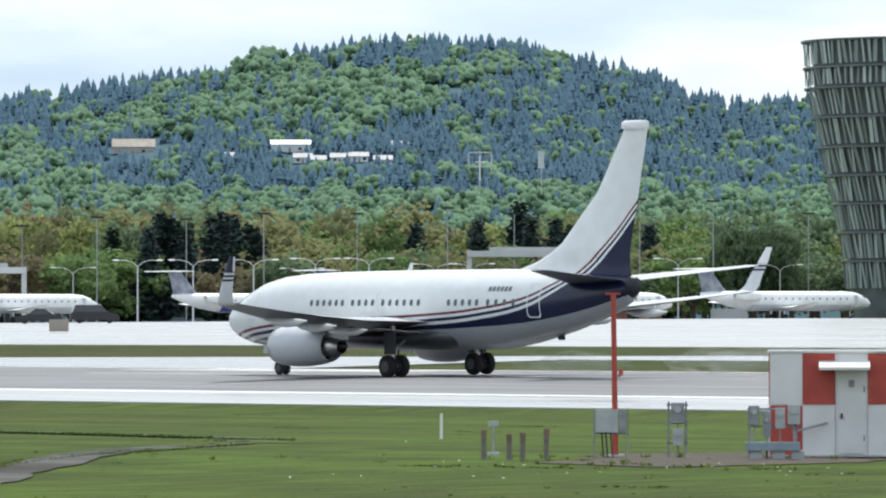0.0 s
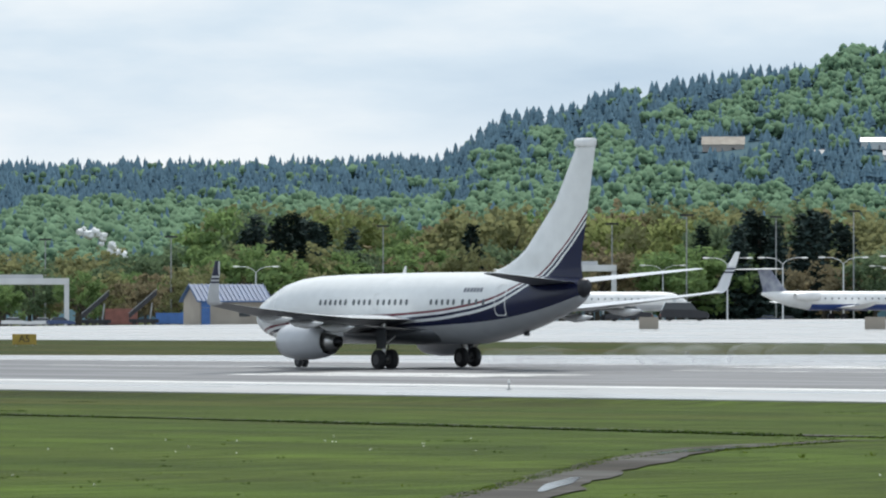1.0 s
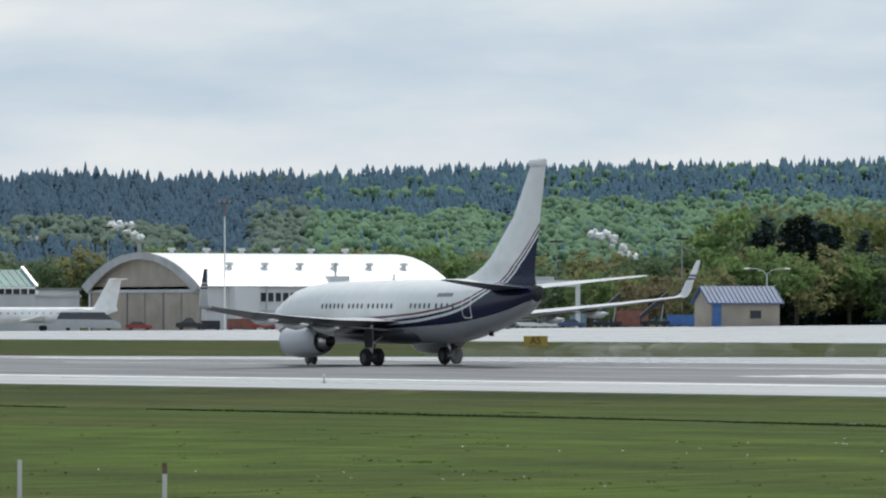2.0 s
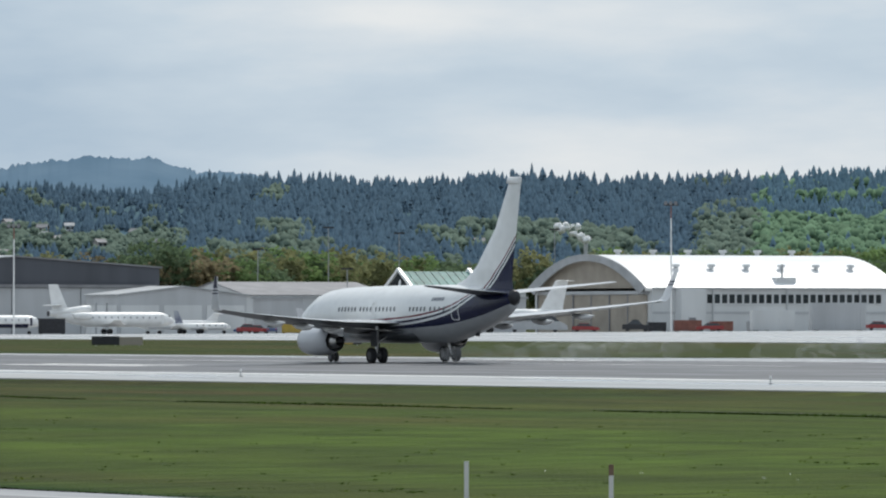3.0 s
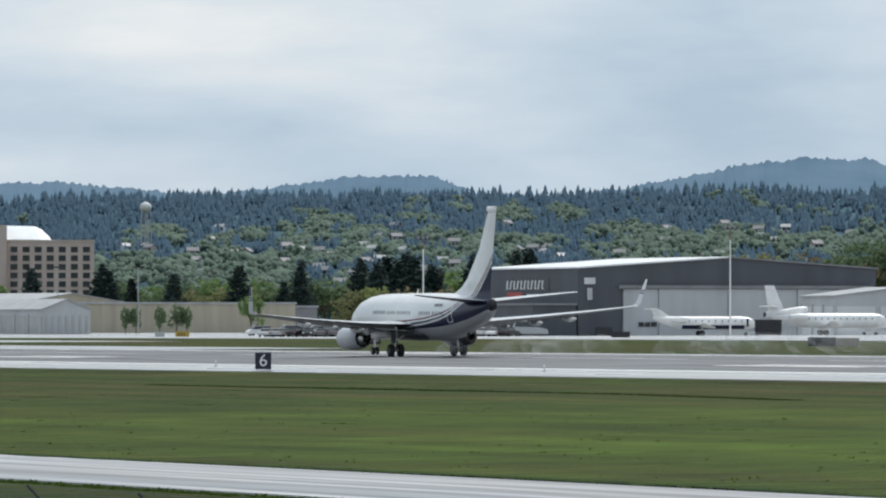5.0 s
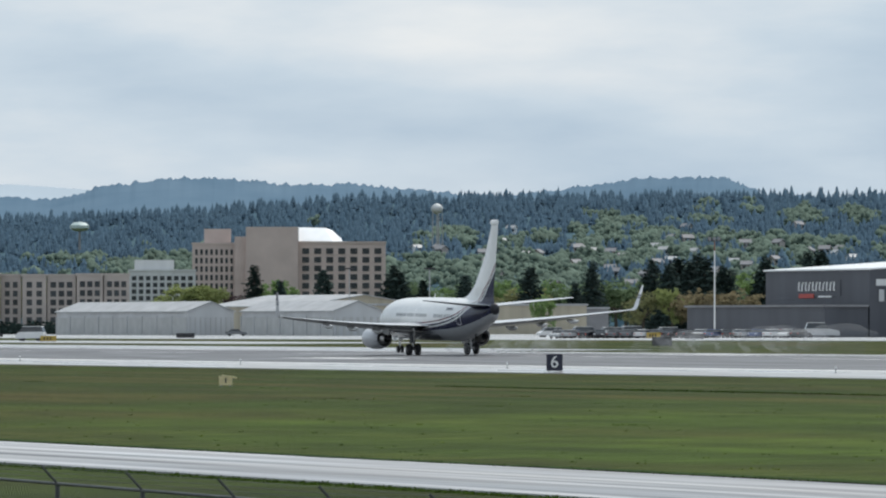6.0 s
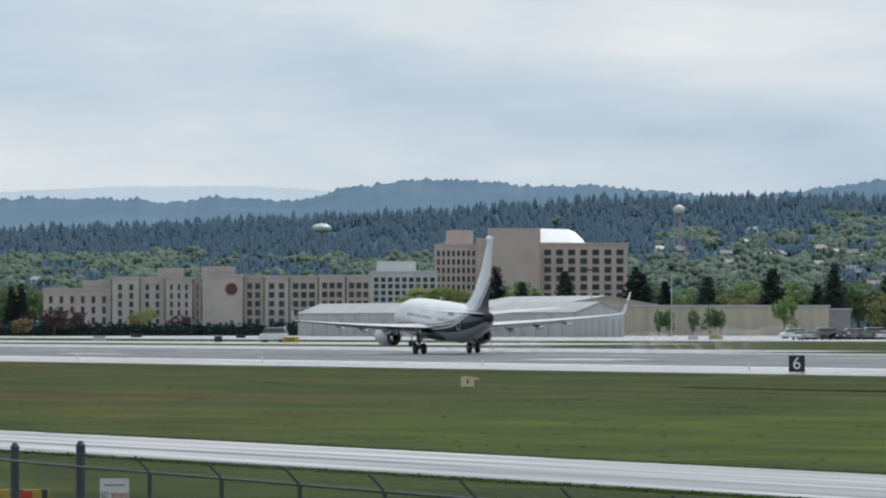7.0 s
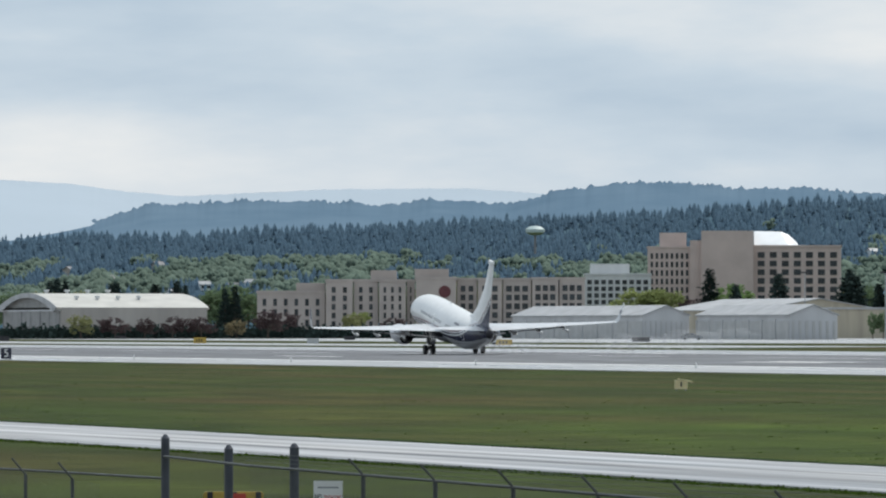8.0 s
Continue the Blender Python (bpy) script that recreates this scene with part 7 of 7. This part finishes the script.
def hedge(u0, u1, d, h):
    a, b = site(u0, d), site(u1, d)
    v, f = leaf_cards(random.Random(9), [(a.x + (b.x - a.x) * t, a.y + (b.y - a.y) * t, ground_z(a.x, a.y) + h * z) for t in [i / 260 for i in range(260)] for z in (0.15, 0.5, 0.85)], 1.1, 4)
    hd = tagged(new("hedge", cards_mesh("hedge", v, f, FIR)), "dark clipped hedge along the far boundary", "hedge")
    z = ground_z(a.x, a.y)
    part("hedge_core", loft([[(p.x, p.y - 0.5, z), (p.x, p.y + 0.5, z), (p.x, p.y + 0.5, z + h * 0.9), (p.x, p.y - 0.5, z + h * 0.9)] for p in (a, b)]), FIR, hd)


hedge(-5320, -4380, 1700, 2.6)


# ---- houses on the slopes ----
def house(m, label, wall, roof, w=11, d=8, e=3.2, r=5.2):
    h = thing("house", label, "house", m, "hillside houses")
    part("wall", gable(w, d, e, r), wall, h)
    for bm in roof_slab(w, d, e, r, "x", 0.5, 0.25):
        part("roof", bm, roof, h)
    part("door", box(w * 0.45, w * 0.45 + 1.0, -0.08, -0.01, 0, 2.1), ROOF_GREY, h)
    for x in (0.15, 0.7):
        part("window", box(w * x, w * x + 1.6, -0.08, -0.01, 1.0, 2.3), PANE, h)
    return h


def on_hill(u, s):
    p, d = hill_point(u, s)
    return pose(p.x, p.y, p.z + 1.2, 0, 0, facing(u) + rng.uniform(-70, 70))


hs = [house(on_hill(-3300, 0.4), "small pale house among trees on the hillside", WALL_WHITE, ROOF_PALE, 4.6, 3.6, 3.0, 4.2), house(on_hill(-3420, 0.35), "small house with a grey roof on the hillside", STUCCO, ROOF_GREY, 5.2, 4, 3.0, 4.4), house(on_hill(-2900, 0.5), "small tan house on the hillside", TAN, ROOF_GREY, 4.8, 4, 3.0, 4.4)]
for _ in range(95):
    u = rng.choice((rng.uniform(-4100, -2500), rng.uniform(-4100, -3000), rng.uniform(-5300, -1500)))
    copy_thing(hs[rng.randrange(3)], on_hill(u, rng.uniform(0.10, 0.66)))


def hs_m(u, d, v):
    """A place on the slope at elevation v, set clear of the ground."""
    p, q = hill_point(u, ((548 - v) / (534 - SKYLINE(u))) ** 1.25)
    return pose(p.x, p.y, p.z + 0.8, 0, 0, facing(u))


house(hs_m(200, 3780, 276), "large pale hall with a brown roof on the hill", STUCCO, TAN, 22, 12, 4, 8)
house(hs_m(480, 3780, 272), "long white lodge on the hill", WALL_WHITE, ROOF_WHITE, 20, 9, 4, 6)
for u, v in ((520, 292), (545, 296), (585, 292), (620, 290), (662, 296), (690, 270), (395, 290)):
    house(hs_m(u, 3760, v), "white house on the wooded hill", WALL_WHITE, ROOF_PALE, 9, 7, 3, 5)


def hill_sign(u0, u1, v0, v1, cross):
    d = 3300.0
    p = site(u0, d)
    s = thing("hillside_frame", "tall white frame with a cross on the hillside" if cross else "narrow white panel on the hillside", "landmark", pose(p.x, p.y, up(v1, d), 0, 0, facing(u0)))
    w, h = (u1 - u0) * d / F, (v1 - v0) * d / F
    if cross:
        for b in ((0, w, h - 0.6, h), (0, w, h * 0.15, h * 0.15 + 0.5), (0, 0.6, 0.0, h), (w - 0.6, w, 0.0, h)):
            part("beam", box(b[0], b[1], 0, 0.5, b[2], b[3]), WALL_WHITE, s)
        part("cross", box(w * 0.46, w * 0.46 + 0.7, -0.3, -0.01, -5, h * 0.8), WHITE, s)
        part("cross_arm", box(w * 0.3, w * 0.72, -0.3, -0.01, h * 0.4, h * 0.4 + 0.6), WHITE, s)
    else:
        part("panel", box(0, w, 0, 0.5, 0, h), WALL_WHITE, s)
    part("footing", box(w * 0.46, w * 0.46 + 0.5, 0.02, 0.4, -12, -0.01), WALL_GREY, s)


hill_sign(828, 871, 269, 301, True)
hill_sign(952, 963, 268, 298, False)


# ---- steam and spray ----
def mist(name, density, color=(0.9, 0.9, 0.9)):
    m = mat(name, color, 1.0, spec=0.0)
    nt = m.node_tree
    out, b = nt.nodes["Material Output"], nt.nodes["Principled BSDF"]
    mix, tr = nt.nodes.new("ShaderNodeMixShader"), nt.nodes.new("ShaderNodeBsdfTransparent")
    mix.inputs[0].default_value = density
    nt.links.new(tr.outputs[0], mix.inputs[1])
    nt.links.new(b.outputs[0], mix.inputs[2])
    nt.links.new(mix.outputs[0], out.inputs[0])
    return m


def puff(rng, r, flat=1.0):
    bm = bmesh.new()
    bmesh.ops.create_icosphere(bm, subdivisions=3, radius=1)
    o = Vector((rng.uniform(0, 90), rng.uniform(0, 90), 0))
    for v in bm.verts:
        v.co *= r * (1 + 0.45 * noise.noise(v.co * 1.6 + o) + 0.2 * noise.noise(v.co * 4 + o))
        v.co.z *= flat
    return bm


STEAM = mist("steam", 0.93, (0.95, 0.95, 0.95))
for u0, v0, u1, v1, n in ((-820, 462, -905, 400, 22), (-1700, 425, -1745, 388, 13)):
    base = site(u0, 2500)
    st = thing("steam_plume", "white steam plume drifting from a far chimney", "steam", pose(base.x, base.y, up(v0, 2500)))
    part("chimney", tube((0, 0, -22), (0, 0, 0), 0.8, 0.7, 10), WALL_GREY, st)
    sr = random.Random(int(-u0))
    for i in range(n):
        t = i / n
        q = site(u0 + (u1 - u0) * t + sr.uniform(-9, 9), 2500)
        pp = part("puff", puff(sr, sr.uniform(0.7, 1.9) * (1 - 0.2 * t)), STEAM, st, smooth=180)
        pp.location = (q.x - base.x, q.y - base.y, up(v0 + (v1 - v0) * t + 12 * math.sin(t * 9) * t + sr.uniform(-5, 5), 2500) - up(v0, 2500))

SPRAY_MIST = mist("spray_mist", 0.055, (0.93, 0.93, 0.93))
SPRAY = thing("wheel_spray", "thin grey spray and exhaust haze trailing the airliner", "spray")
sr = random.Random(2)
for i in range(22):
    back = 7 + 80 * (i / 22) ** 1.2
    bm = puff(sr, sr.uniform(0.45, 0.7) + 0.014 * back, 0.7)
    bmesh.ops.scale(bm, vec=(3.4, 1, 1), verts=bm.verts)
    bmesh.ops.delete(bm, geom=[v for v in bm.verts if v.co.y > 0.1], context="VERTS")
    pp = part("puff", bm, SPRAY_MIST, SPRAY, smooth=180)
    pp.location = (-back, sr.choice((-2.9, 2.9)) + sr.uniform(-0.8, 0.8), 0.4 + 0.012 * back)
    pp.rotation_euler = (0, 0, radians(180 + sr.uniform(-8, 8)))


# ---- rank grass, daisies and tufts ----
TUFT = mat("rank_grass", (0.045, 0.078, 0.014), 0.95, island=0.45, spec=0.05)
PALE_TUFT = mat("seeding_grass", (0.095, 0.135, 0.022), 0.95, island=0.4, spec=0.05)
see_through(TUFT, 0.5)
see_through(PALE_TUFT, 0.5)
DAISY = mat("daisy_petals", (0.75, 0.75, 0.72), 0.9, spec=0.05)


def tuft_shape(rng, n=7):
    v, f = [], []
    for k in range(n):
        a = rng.uniform(0, 6.28)
        c, s = math.cos(a), math.sin(a)
        b = len(v)
        lean, h = rng.uniform(0.2, 0.6), rng.uniform(0.6, 1.0)
        ox, oy = rng.uniform(-0.35, 0.35), rng.uniform(-0.35, 0.35)
        v += [(ox - s * 0.16, oy + c * 0.16, 0), (ox + s * 0.16, oy - c * 0.16, 0), (ox + c * lean, oy + s * lean, h)]
        f.append((b, b + 1, b + 2))
    return np.array(v, float), np.array(f, int)


def grass_stuff():
    r = random.Random(77)
    shapes = [tuft_shape(r) for _ in range(6)]

    def at(x, y, w, h):
        return (r.randrange(6), x, y, ground_z(x, y) - 0.01, w, h, r.uniform(0, 6.28))

    dark, pale = [], []
    for _ in range(900):
        b, y = radians(r.uniform(10.5, 45.5)), 72 + 46 * r.random() ** 1.5
        x = -y / math.tan(b)
        if x < -900:
            continue
        n = noise.noise((x * 0.05, y * 0.16, 2.0))
        (pale if n > 0.12 else dark).append(at(x, y, r.uniform(0.15, 0.4), r.uniform(0.02, 0.06)))
    drain = curve_of(sorted(DRAIN))
    for _ in range(2600):
        x = -r.uniform(162, 400)
        k = noise.noise((x * 0.045, 1.0, 5.0))
        if k > -0.4:
            dark.append(at(x, drain(x) + r.gauss(0.2, 0.35), r.uniform(0.2, 0.5), r.uniform(0.04, 0.11) * (1 + 0.6 * k)))
    # scattered coarse clumps
    for _ in range(40):
        b, y = radians(r.uniform(12, 45)), r.uniform(74, 185)
        x = -y / math.tan(b)
        for _ in range(14):
            dark.append(at(x + r.gauss(0, 0.7), y + r.gauss(0, 0.25), r.uniform(0.15, 0.35), r.uniform(0.02, 0.06)))
    for _ in range(2600):
        (xa, ya), (xb, yb) = r.choice((((-234, 149), (-197, 142)), ((-197, 142), (-158, 132)), ((-153, 126), (-137, 106)), ((-137, 106), (-114, 84)), ((-137, 106), (-114, 84)), ((-114, 84), (-102, 73))))
        t, w = r.random(), r.choice((-1, 1)) * (1.05 + abs(r.gauss(0, 0.45)))
        x, y = xa + (xb - xa) * t + w * 0.75, ya + (yb - ya) * t - w * 0.6
        (pale if r.random() < 0.6 else dark).append(at(x, y, r.uniform(0.15, 0.4), r.uniform(0.03, 0.08)))
    for _ in range(260):
        x, y = -r.uniform(108, 136), r.uniform(110, 134)
        if noise.noise((x * 0.12, y * 0.2, 4.0)) > 0.02:
            pale.append(at(x, y, r.uniform(0.12, 0.3), r.uniform(0.06, 0.17)))
    for _ in range(9000):
        x, y = -r.uniform(60, 520), r.choice((68.6, 58.0)) + abs(r.gauss(0, 0.3))
        dark.append(at(x, y, r.uniform(0.15, 0.35), r.uniform(0.04, 0.11)))
    for _ in range(6000):
        x, y = -r.uniform(50, 115), r.uniform(24, 54)
        (pale if r.random() < 0.5 else dark).append(at(x, y, r.uniform(0.1, 0.3), r.uniform(0.05, 0.14)))
    tagged(join_copies("grass_tufts", shapes, dark, TUFT), "dark green tufts of rank airfield grass", "grass", kind="stuff")
    tagged(join_copies("seeding_grass", shapes, pale, PALE_TUFT), "paler seeding tufts in the airfield grass", "grass", kind="stuff")
    dots = []
    for _ in range(330):
        x, y = -r.uniform(75, 165), r.uniform(84, 130)
        if noise.noise((x * 0.04, y * 0.07, 8.0)) > 0.08:
            dots.append((r.randrange(6), x, y, ground_z(x, y) + 0.05, 0.06, 0.04, r.uniform(0, 6.28)))
    tagged(join_copies("daisies", shapes, dots, DAISY), "scattered white daisies in the grass", "flowers", kind="stuff")


grass_stuff()


motions()
